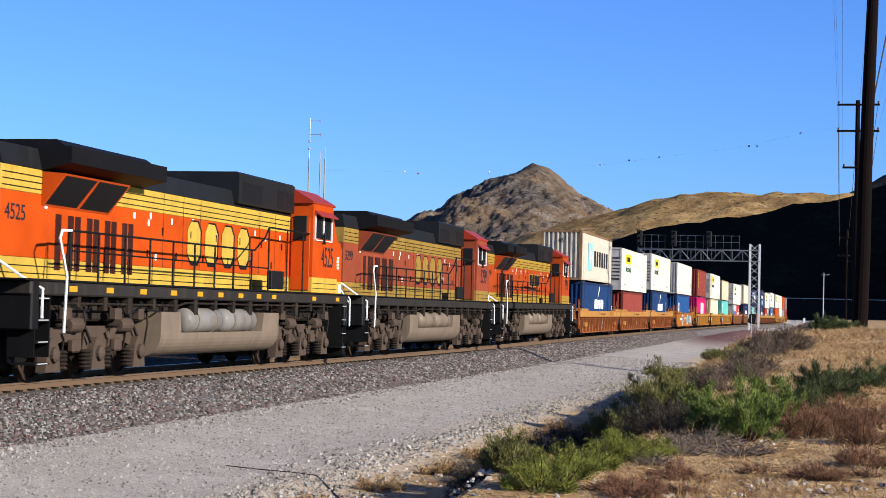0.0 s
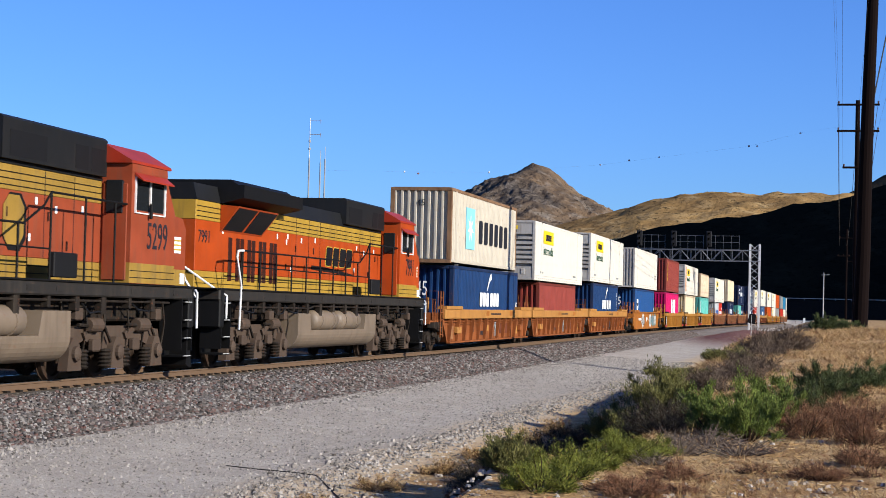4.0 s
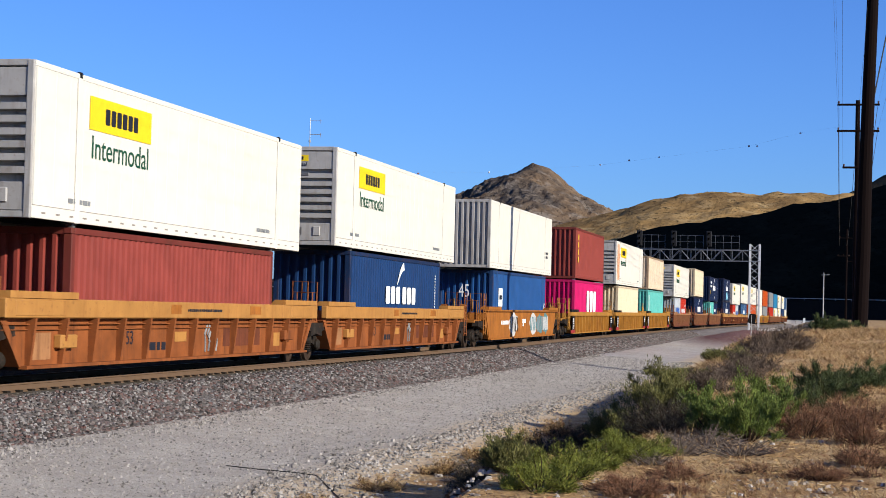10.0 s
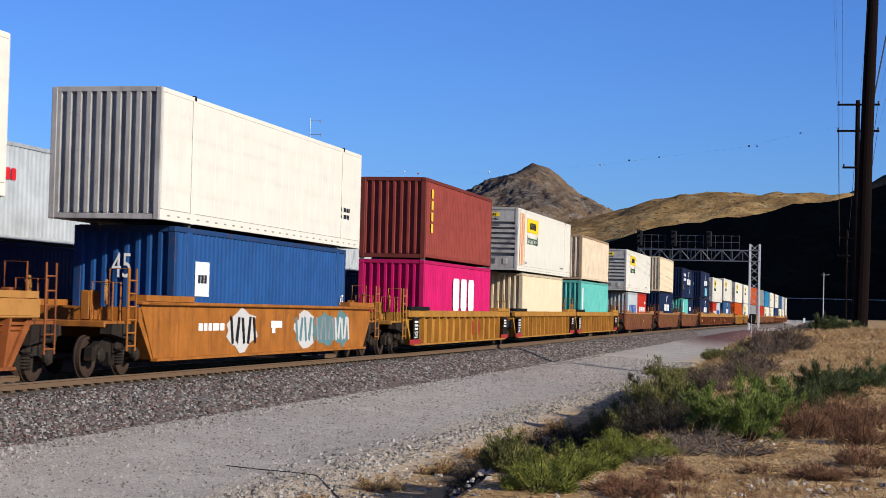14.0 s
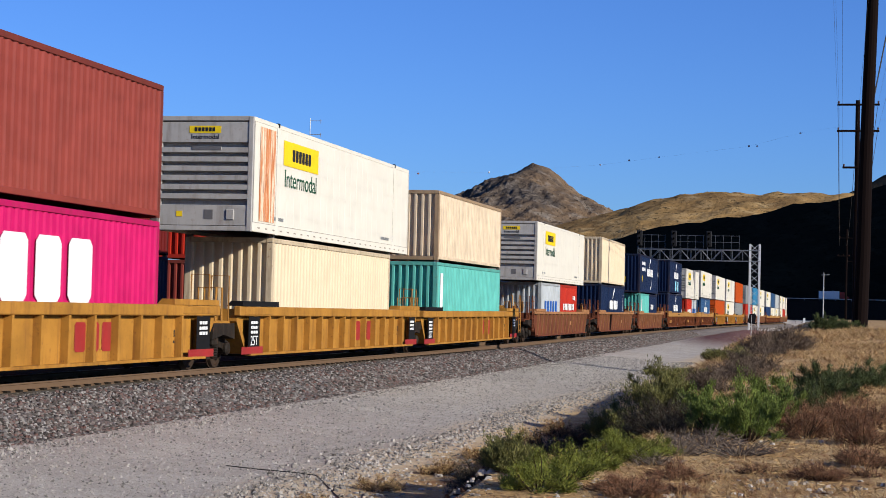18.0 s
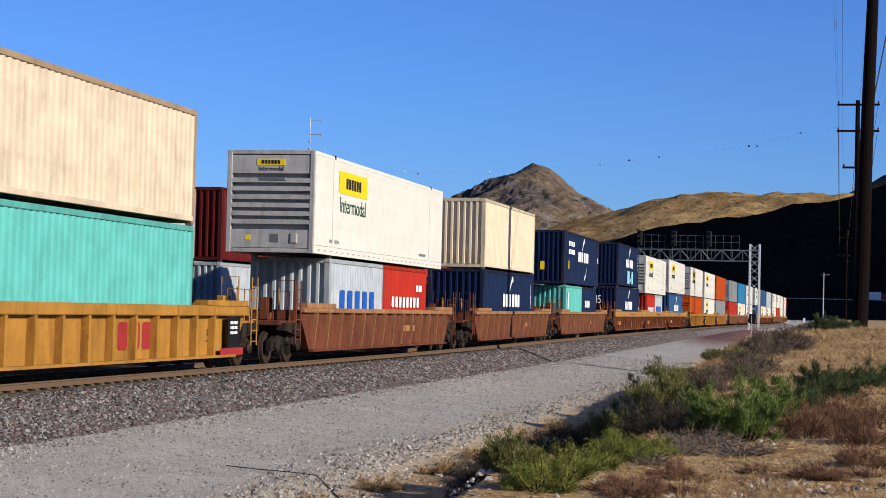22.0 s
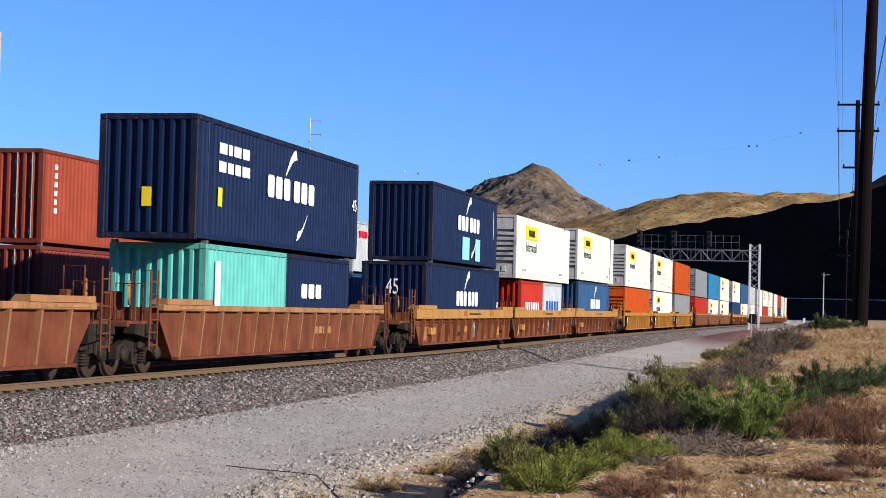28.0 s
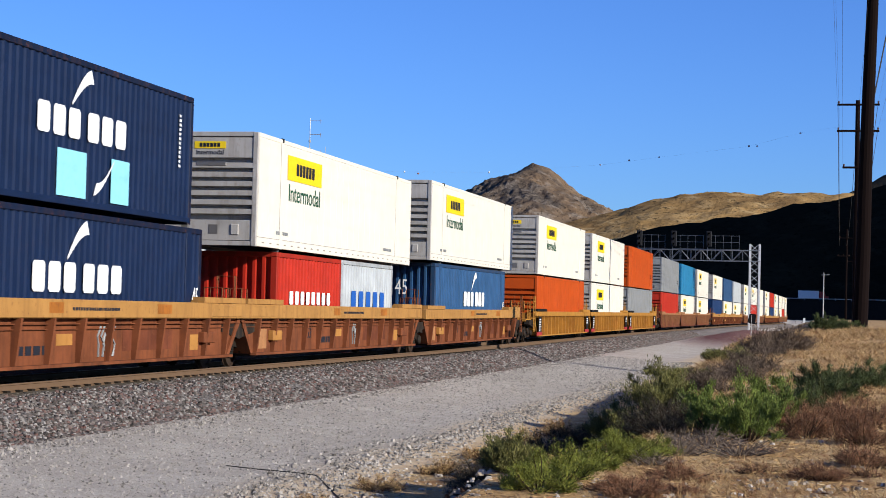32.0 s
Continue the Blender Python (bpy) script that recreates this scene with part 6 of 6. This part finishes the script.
    return ob


TWIG = plain("twig", (0.036, 0.024, 0.016), 0.9)
DRY_TWIG = plain("dry_twig", (0.12, 0.092, 0.072), 0.9)
LIME = leaf_material("lime_leaf", ((0.046, 0.066, 0.007), (0.115, 0.142, 0.014), (0.270, 0.265, 0.030), (0.075, 0.096, 0.010)))
OLIVE = leaf_material("olive_leaf", ((0.034, 0.038, 0.008), (0.105, 0.108, 0.022), (0.230, 0.205, 0.055), (0.066, 0.070, 0.014)))
GREEN = leaf_material("green_leaf", ((0.036, 0.060, 0.009), (0.110, 0.165, 0.021), (0.225, 0.275, 0.048), (0.070, 0.105, 0.015)))
DEEP = leaf_material("deep_leaf", ((0.014, 0.026, 0.006), (0.042, 0.062, 0.014), (0.090, 0.110, 0.028)))
MAUVE = leaf_material("mauve_twig", ((0.070, 0.046, 0.030), (0.150, 0.105, 0.070), (0.105, 0.072, 0.048)))
# these dark browns also carry the shade of the bank's hollow
SHADY = leaf_material("shade_thicket_leaf", ((0.020, 0.015, 0.010), (0.045, 0.034, 0.022), (0.030, 0.030, 0.014), (0.070, 0.055, 0.036)))
RUSSET = leaf_material("russet_weed", ((0.120, 0.045, 0.022), (0.260, 0.100, 0.042), (0.190, 0.105, 0.055), (0.060, 0.026, 0.014), (0.32, 0.17, 0.08)))
STRAW = leaf_material("straw", ((0.37, 0.225, 0.085), (0.50, 0.335, 0.145), (0.25, 0.130, 0.050), (0.58, 0.42, 0.21), (0.110, 0.050, 0.022), (0.27, 0.105, 0.042)))

for x, y, w, h in ((-2.12, 12.6, 0.48, 0.22), (-2.05, 13.3, 0.56, 0.24), (-1.99, 14.4, 0.52, 0.19), (-1.83, 15.4, 0.60, 0.20), (-1.66, 16.0, 0.47, 0.18)):
    bush(x, y, w, h, 5200, LIME, "low yellow-green shrub on the dry bank", 0.040)
for x, y, w, h in ((-2.48, 13.6, 0.40, 0.24), (-2.62, 14.2, 0.40, 0.26), (-2.80, 20.6, 0.60, 0.40), (-2.55, 22.0, 0.80, 0.54), (-2.35, 21.0, 0.66, 0.44), (-2.20, 22.6, 0.7, 0.48), (-3.05, 19.6, 0.50, 0.40), (-2.05, 21.6, 0.66, 0.50), (-2.25, 28.5, 0.70, 0.16), (-2.1, 36.3, 0.9, 0.24)):
    bush(x, y, w, h, 5600, OLIVE, "olive green shrub with dark undergrowth on the bank", 0.056, -0.1)
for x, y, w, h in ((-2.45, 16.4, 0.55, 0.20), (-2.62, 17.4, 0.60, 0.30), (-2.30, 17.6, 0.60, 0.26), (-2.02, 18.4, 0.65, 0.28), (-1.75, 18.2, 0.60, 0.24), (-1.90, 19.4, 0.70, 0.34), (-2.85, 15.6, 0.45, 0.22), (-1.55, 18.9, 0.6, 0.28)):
    bush(x, y, w, h, 2400, SHADY, "dark brown thicket in the hollow of the bank, the shade there put into its colour", 0.040, -0.2, 50)
for x, y, w, h in ((-1.19, 18.4, 0.61, 0.44), (-0.85, 17.7, 0.61, 0.58), (-0.64, 19.5, 0.62, 0.52), (-1.53, 20.7, 0.55, 0.31)):
    bush(x, y, w, h, 6400, GREEN, "bright green feathery shrub on the bank", 0.058)
for x, y, w, h in ((-0.38, 22.5, 0.62, 0.37), (-0.04, 25.0, 0.82, 0.39), (0.38, 27.7, 0.92, 0.38), (0.75, 28.6, 0.81, 0.39), (-0.22, 26.9, 0.64, 0.34), (-0.39, 66.0, 1.50, 0.44), (0.26, 69.2, 1.36, 0.28)):
    bush(x, y, w, h, 4600, DEEP, "dark green shrub on the dry bank", 0.045)
for x, y, w, h in ((-1.78, 25.0, 0.80, 0.32), (-1.50, 28.6, 0.85, 0.34), (-1.44, 32.2, 0.95, 0.40), (-1.60, 40.3, 1.13, 0.47), (-1.20, 44.0, 1.35, 0.47)):
    bush(x, y, w, h, 3600, MAUVE, "grey-brown dead brush on the bank", 0.045, 0, 60, bare=True)
for x, y, w, h in ((-1.20, 17.0, 0.73, 0.19), (-0.86, 16.5, 0.66, 0.17), (-1.41, 16.3, 0.53, 0.24), (-1.56, 15.2, 0.45, 0.14)):
    bush(x, y, w, h, 0, MAUVE, "tangle of bare grey twigs", 0.05, 0, 60, "dead_brush", True)
for x, y, w, h in ((-0.27, 19.5, 0.64, 0.26), (0.09, 20.7, 0.67, 0.24), (0.41, 20.1, 0.66, 0.26), (-0.10, 14.4, 0.44, 0.13), (0.27, 15.4, 0.51, 0.17), (-1.63, 13.1, 0.41, 0.10), (-1.44, 13.3, 0.36, 0.09), (-1.14, 13.2, 0.36, 0.07), (-4.74, 22.2, 0.50, 0.22), (-0.30, 18.2, 0.55, 0.30), (0.05, 18.6, 0.6, 0.34), (0.32, 17.6, 0.6, 0.30), (-1.45, 12.7, 0.45, 0.14), (-1.25, 14.3, 0.5, 0.14)):
    bush(x, y, w, h, 4200, RUSSET, "low russet dried weeds", 0.034, 0, 26)

# more dark thickets over the ditch floor, shade in their leaf colour
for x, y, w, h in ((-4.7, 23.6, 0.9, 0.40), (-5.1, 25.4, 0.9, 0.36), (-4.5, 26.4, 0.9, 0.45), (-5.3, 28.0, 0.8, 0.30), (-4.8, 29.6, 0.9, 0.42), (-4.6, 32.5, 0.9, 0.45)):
    bush(x, y, w, h, 2600, SHADY, "dark brown thicket in the hollow of the bank, the shade there put into its colour", 0.040, 0, 50)
for x, y, w, h in ((-6.2, 23.6, 0.6, 0.20), (-6.0, 26.4, 0.6, 0.22), (-5.9, 29.5, 0.7, 0.26), (-5.6, 32.0, 0.8, 0.30), (-5.5, 35.5, 0.8, 0.32), (-6.5, 21.2, 0.5, 0.14)):
    bush(x, y, w, h, 1500, STRAW, "tuft of pale dry grass at the foot of the bank", 0.05, 0, 30, "weed_tuft")
rw = random.Random(77)
for k in range(34):
    y = 11.2 + 22 * rw.random() ** 1.4
    x = -1.7 + (1.9 + 0.03 * y) * rw.random()
    bush(x, y, rw.uniform(0.25, 0.5), rw.uniform(0.05, 0.13), 700, RUSSET if rw.random() < 0.6 else STRAW, "low tuft of dried weeds on the bank", 0.03, 0, 16, "weed_tuft")

rg = np.random.default_rng(21)
gp, ga, gw = [], [], []
for k in range(150000):
    y = 9.8 + 58 * rg.random() ** 1.9
    x = -4.4 + 6.4 * rg.random()
    n1 = noise.noise((x * 0.55, y * 0.35, 9.0)) + 0.5 * noise.noise((x * 2.1, y * 1.3, 4.0))
    if n1 < (0.40 if x < -3.2 else -0.12 if y < 14.5 else -0.40) + 0.2 * rg.random():
        continue
    hgt = (0.012 + 0.045 * rg.random() ** 2 + 0.07 * max(0, n1) * rg.random()) * (1.0 if x > -3.0 else 0.6) * (0.75 + y / 40 + 0.9 * smooth01(19, 26, y))
    gp.append((x, y, ground_z(x, y) - 0.005))
    ga.append((rg.normal(-0.1, 0.9) * hgt, rg.normal(0, 0.9) * hgt, hgt))
    gw.append(0.0012 + 0.00009 * y)
for k in range(160):
    y, x = 12 + 12 * rg.random() ** 1.4, -1.4 + 2.2 * rg.random()
    gp.append((x, y, ground_z(x, y)))
    ga.append((rg.normal(0, 0.04), 0, 0.10 + 0.14 * rg.random()))
    gw.append(0.002)
for k in range(14000):
    y, x = 10.2 + 24 * rg.random() ** 1.5, -2.6 + 4.2 * rg.random()
    gp.append((x, y, ground_z(x, y) + 0.004))
    ga.append((rg.normal(0, 0.05), rg.normal(0, 0.05), 0.012 * rg.random()))
    gw.append(0.003 + 0.0001 * y)
v, f = blades(np.array(gp), np.array(ga), np.array(gw))
solid("dry_grass", leaf_mesh("dry_grass", v, f), STRAW, "golden dry grass covering the bank", kind="stuff")

# ---- signal bridge over the line ----
GALV = plain("galvanised", (0.16, 0.164, 0.172), 0.5, 0.5)
GALV_PALE = plain("galvanised_leg", (0.48, 0.48, 0.48), 0.5, 0.2)
SIGNAL_BLACK = plain("signal_black", (0.016, 0.016, 0.0176), 0.5)
GY0 = 178.0
gz = ground_z(-8.1, GY0)
gan = thing("signal_bridge", "galvanised steel cantilever signal bridge over the tracks", "signal bridge", at=pose(0, GY0, 0))
for x in (-8.55, -7.6):
    for yy in (-0.45, 0.45):
        part("tower_leg", Build().box(x - 0.09, x + 0.09, yy - 0.07, yy + 0.07, gz - 0.1, 9.0, 0.01), GALV_PALE, gan)
for k in range(11):
    z = gz + 0.2 + k * 0.77
    part("tower_brace", Build().tube([(-8.5, -0.45, z), (-7.65, -0.45, z + 0.72)], 0.022, 4).tube([(-7.65, -0.45, z), (-8.5, -0.45, z + 0.72)], 0.022, 4), GALV_PALE, gan)
    part("tower_brace", Build().tube([(-7.65, -0.45, z), (-7.65, 0.45, z + 0.72)], 0.03, 4), GALV, gan)
for yy in (-0.5, 0.5):
    for z in (7.25, 8.35):
        part("arm_chord", Build().box(-19.9, -7.5, yy - 0.04, yy + 0.04, z - 0.04, z + 0.04), GALV, gan)
    n = 11
    for k in range(n):
        x = -19.8 + k * 1.05
        part("arm_brace", Build().tube([(x, yy, 7.25), (x + 1.05 * (0.95 if k % 2 else 0.95), yy, 8.35)] if k % 2 else [(x, yy, 8.35), (x + 1.0, yy, 7.25)], 0.028, 4), GALV, gan)
        part("arm_post", Build().tube([(x, yy, 7.25), (x, yy, 8.35)], 0.02, 4), GALV, gan)
for x0, x1 in ((-19.85, -17.1), (-16.35, -13.2), (-12.8, -9.6)):
    cage = part("signal_platform", Build().box(x0, x1, -1.25, -0.5, 7.20, 7.26), GALV, gan)
    for z in (8.4, 9.1, 9.75):
        part("platform_rail", Build().tube([(x0, -1.25, z), (x1, -1.25, z)], 0.018, 4), GALV, cage)
    for k in range(5):
        x = x0 + (x1 - x0) * k / 4
        part("platform_post", Build().tube([(x, -1.25, 7.2), (x, -1.25, 9.8)], 0.045 if k == 0 else 0.02, 4), GALV, cage)
    head = part("signal_head", Build().box(x0 - 0.1, x0 + 0.45, -1.7, -1.35, 8.6, 10.2, 0.05), SIGNAL_BLACK, gan, "black signal head")
    for z in (8.85, 9.4, 9.95):
        part("lens_hood", Build().lathe([(0, 0.13), (-0.25, 0.13), (-0.25, 0.115), (0, 0.115)], (x0 + 0.17, -1.7, z), "y", 12), SIGNAL_BLACK, head)

# ---- poles and wires ----
POLE = plain("creosoted_pole", (0.0055, 0.0028, 0.0024), 0.95)
METAL = plain("grey_pole", (0.304, 0.304, 0.296), 0.5, 0.4)
INSUL = plain("insulator", (0.08, 0.048, 0.032), 0.25)
WIRE = plain("wire", (0.024, 0.024, 0.024), 0.5)


def utility_pole(x, y, top, r0, r1, arms, lean=0.0, label="dark creosoted wooden utility pole"):
    z = ground_z(x, y) - 0.2
    p = thing("utility_pole", label, "utility pole", "roadside poles", at=pose(x, y, z))
    h = top - z
    part("shaft", Build().tube([(lean * h * k / 6 + 0.02 * math.sin(k * 2.0), 0, h * k / 6) for k in range(7)], r0, 14, r1), POLE, p)
    for az, a0, a1 in arms:
        arm = part("crossarm", Build().box(a0, a1, -0.16, -0.05, az - z - 0.06, az - z + 0.06, 0.01), POLE, p)
        m = 2 if a1 - a0 > 1.5 else 1
        for k in range(m + 1):
            ax = a0 + 0.08 + (a1 - a0 - 0.16) * k / m
            if abs(ax) > 0.2:
                part("insulator", Build().lathe([(0, 0.03), (0.05, 0.05), (0.12, 0.06), (0.16, 0.03)], (ax, -0.1, az - z + 0.06), "z", 10), INSUL, arm)
    return p


utility_pole(0.95, 70.0, 20.5, 0.305, 0.19, [], 0.0215, "tall thick creosoted wooden pole")
utility_pole(0.6, -14.0, 14.4, 0.17, 0.12, [(14.0, -1.2, 1.25), (12.4, -1.2, 1.25), (11.1, -0.85, 0.25)])
utility_pole(1.13, 105.0, 14.62, 0.19, 0.13, [(14.35, -1.2, 1.25), (12.78, -1.2, 1.25), (10.6, -0.85, 0.25)])
utility_pole(1.35, 235.0, 13.6, 0.17, 0.12, [(12.4, -1.0, 1.0), (10.0, -1.2, 0.4)])
utility_pole(2.6, 262.0, 11.2, 0.17, 0.12, [(10.2, -1.0, 1.0)])
mp = thing("lamp_post", "slim grey metal pole beside the far road", "pole", at=pose(-2.0, 300, ground_z(-2, 300) - 0.2))
part("shaft", Build().tube([(0, 0, 0), (0, 0, 8.3)], 0.12, 10, 0.08), METAL, mp)
part("crossarm", Build().tube([(-0.4, 0, 7.9), (1.0, 0, 8.0)], 0.05, 6), METAL, mp)


def wire(a, b, sag, r):
    pts = [(a[0] + (b[0] - a[0]) * k / 14, a[1] + (b[1] - a[1]) * k / 14, a[2] + (b[2] - a[2]) * k / 14 - sag * 4 * (k / 14) * (1 - k / 14)) for k in range(15)]
    return solid("overhead_wire", Build().tube(pts, r, 4), WIRE, "thin black overhead wire between poles", "wire", "overhead wires")


for k, (ax, az) in enumerate(((-1.12, 14.55), (1.17, 14.55), (-1.12, 12.95), (-0.05, 12.95), (1.17, 12.95))):
    wire((ax + 1.13, 105, az), (ax + 0.6, -14.1, az - 0.35), 1.1, 0.0035)
    wire((ax + 1.13, 105, az), (ax * 0.8 + 1.35, 235, az - 1.6), 1.6, 0.014)
wire((0.3, 105, 10.65), (-0.2, -14.1, 11.2), 0.9, 0.0035)
wire((1.15, 70.0, 9.2), (3.4, 76.0, 22.0), 0.0, 0.03)

# ---- masts behind the train ----
mast = thing("antenna_mast", "thin grey antenna mast with two short aerials", "antenna", at=pose(-37.6, 120, 0))
part("pole", Build().tube([(0, 0, -0.6), (0, 0, 12.4)], 0.06, 8).tube([(0, 0, 12.4), (0, 0, 15.3)], 0.03, 6), METAL, mast)
for z in (15.1, 14.1):
    part("aerial", Build().tube([(0, 0, z), (0.85, 0, z)], 0.022, 5).tube([(0.8, 0, z - 0.2), (0.8, 0, z + 0.12)], 0.018, 4), METAL, mast)
part("bracket", Build().lathe([(-0.08, 0.09), (0.08, 0.09)], (0, 0, 13.6), "z", 8).lathe([(-0.06, 0.1), (0.06, 0.1)], (0, 0, 13.05), "z", 8), METAL, mast)
for x, top in ((-36.75, 12.55), (-36.4, 12.8)):
    solid("antenna_mast", Build().tube([(x, 120, -0.6), (x, 120, top - 0.5)], 0.055, 8).tube([(x, 120, top - 0.5), (x, 120, top + 0.4)], 0.02, 5), METAL, "slim dark whip antenna mast", "antenna")

# ---- marker balls on the power line across the valley ----
BALL_W, BALL_R = plain("ball_white", (0.6, 0.6, 0.6), 0.5), plain("ball_red", (0.36, 0.096, 0.048), 0.5)
for k, (tx, tz, c) in enumerate(((-0.2535, 0.0822, 0), (-0.2450, 0.0812, 1), (-0.2017, 0.0822, 0), (-0.1354, 0.0870, 0), (-0.1185, 0.0897, 1), (-0.1011, 0.0916, 0), (-0.0498, 0.0982, 1), (-0.0452, 0.0982, 0), (-0.0210, 0.1058, 0))):
    Y = 620.0
    solid("marker_ball", Build().lathe([(-0.34, 0.10), (-0.2, 0.28), (0, 0.36), (0.2, 0.28), (0.34, 0.10)], (tx * Y, Y, tz * Y + 1.555), "z", 12),
          BALL_R if c else BALL_W, "painted marker ball on a power line", "marker ball", "power line balls")
LINE = [(-0.32, 0.083), (-0.2535, 0.0822), (-0.2017, 0.0822), (-0.1354, 0.0870), (-0.1011, 0.0916), (-0.0498, 0.0982), (-0.0210, 0.1058), (0.05, 0.118)]
solid("power_line", Build().tube([(a * 620, 620.3, b * 620 + 1.555) for a, b in LINE], 0.009, 4), METAL, "fine power line strung across the valley", "wire")

# ---- far road under the shaded hill, with its rail and a lorry passing ----
HY, HZ = 585.0, 7.6
# the embankment's shade is put into its near-black earth colours
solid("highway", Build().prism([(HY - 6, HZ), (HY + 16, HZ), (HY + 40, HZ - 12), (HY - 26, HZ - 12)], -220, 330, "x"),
      earth("embankment", ((0.012, 0.008, 0.0045), (0.008, 0.0055, 0.003), (0.018, 0.012, 0.007)), 0.3), "road embankment at the foot of the hill, its shade put into near-black earth", kind="structure")
fence = thing("guard_rail", "pale metal guard rail along the far road", "guard rail", at=pose(0, HY - 5.5, HZ))
part("beam", Build().box(-220, 330, -0.05, 0.05, 0.50, 0.72), METAL, fence)
for k in range(60):
    part("post", Build().box(-120 + 5 * k, -119.85 + 5 * k, -0.06, 0.06, -0.1, 0.8), METAL, fence)


def lorry(label):
    t = thing("lorry", label, "lorry", at=pose(0, HY + 2, HZ))
    part("trailer", Build().box(-3.9, 2.8, -1.3, 1.3, 0.8, 3.3, 0.05), INK_WHITE, t, "white box trailer")
    part("cab", Build().prism([(3.0, 0.5), (6.0, 0.5), (6.0, 1.5), (5.0, 1.7), (4.7, 2.9), (3.0, 3.1)], -1.2, 1.2, "y"), paint("lorry_red", (0.28, 0.032, 0.024)), t, "dark red cab")
    for x in (-3.0, -1.9, 3.6, 5.2):
        part("wheel", Build().lathe([(-1.25, 0.5), (-0.95, 0.5), (-0.95, 0.2), (-1.25, 0.2)], (x, 0, 0.5), "y", 14), BLACK, t)
    return t


LORRIES = [(lorry("white box lorry with a red cab on the far road"), 16.5, -17.3, 10.5), (lorry("pale lorry on the far road"), 19.5, -13.6, 10.2), (lorry("second white lorry on the far road"), 31.5, -13.2, 10.0)]

# ---- a puff of exhaust from the third engine ----
def smoke_material():
    m, nt, p = nodes_of("exhaust_haze")
    p.inputs["Base Color"].default_value, p.inputs["Roughness"].default_value = (0.05, 0.05, 0.055, 1), 1.0
    p.inputs["Specular IOR Level"].default_value = 0.0
    tc = nt.nodes.new("ShaderNodeTexCoord").outputs["Object"]
    nt.links.new(mul(nt, ramp(nt, noise_tex(nt, tc, 2.2, 4), 0.30, 0.75), 0.13), p.inputs["Alpha"])
    return m


HAZE = smoke_material()
puff = thing("exhaust_puff", "thin grey puff of diesel exhaust over the engine", "smoke")
rk = random.Random(3)
for dx, dy, dz, r in ((0, -0.22, -0.12, 0.44), (0, 0.26, 0.22, 0.40), (0, -0.30, 0.48, 0.30), (0, 0.42, -0.36, 0.28)):
    ball = Build().lathe([(-r * math.cos(a), max(0.004, r * math.sin(a) * rk.uniform(0.85, 1.1))) for a in [math.pi * i / 12 for i in range(13)]], (dx, dy, dz), "z", 20)
    part("wisp", ball.mesh("wisp", True), HAZE, puff)
PUFF = [(t, -85.6 + run_near(t), 3.25) for t in (0, 0.4, 0.8, 1.2)] + [(1.6, 45.3, 4.6), (2.0, 41.7, 5.5), (2.5, 37.4, 6.05), (3.0, 34.4, 6.7), (3.5, 31.8, 7.2), (4.5, 26, 8.3), (6, 18, 9.8), (32, -120, 40)]

# ---- small things by the line ----
# thin black tube standing in for a pole's cast shadow across the gravel
lie = [(-8.83, 24.47), (-8.3, 24.42), (-7.8, 24.36), (-7.36, 24.27), (-7.1, 23.7), (-6.7, 22.9), (-6.35, 22.1), (-6.0, 21.3)]
solid("cable", Build().tube([(x, y, ground_z(x, y) + 0.006) for x, y in lie], 0.010, 5), BLACK, "thin black tube on the gravel in place of a pole's cast shadow", "cable")
sgn = thing("trackside_sign", "small dark sign board on a thin white post", "sign", at=pose(-7.0, 150, ground_z(-7.0, 150)))
part("post", Build().tube([(0, 0, -0.1), (0, 0, 2.0)], 0.04, 6), METAL, sgn)
part("board", Build().prism([(-0.35, 1.35), (0.30, 1.2), (0.42, 2.05), (-0.15, 2.1)], -0.03, 0.03, "y"), BLACK, sgn)
solid("marker_post", Build().box(-4.6, -4.3, 259.9, 260.1, ground_z(-4.5, 260) - 0.1, ground_z(-4.5, 260) + 1.0, 0.02), PIPE_WHITE, "short white marker post by the far road", "post")



def motions():
    """Everything on rails, keyed along the line."""
    for ob, s, z, x_mid, way in MOVERS:
        walk(ob, [(t, line_pose(s + way(t), z, x_mid)) for t in ROWS])
    for ob, y, r, way in WHEELS:
        walk(ob, [(k / 15, pose(0, y, r, math.degrees((way(0) - way(k / 15)) / r))) for k in range(481)])
    walk(puff, [(t, pose(TRACK_X, y, z)) for t, y, z in PUFF])
    for ob, when, x, speed in LORRIES:
        walk(ob, [(t, pose(x + speed * (t - when), HY + 2, HZ)) for t in (0, 16, 32)])


motions()
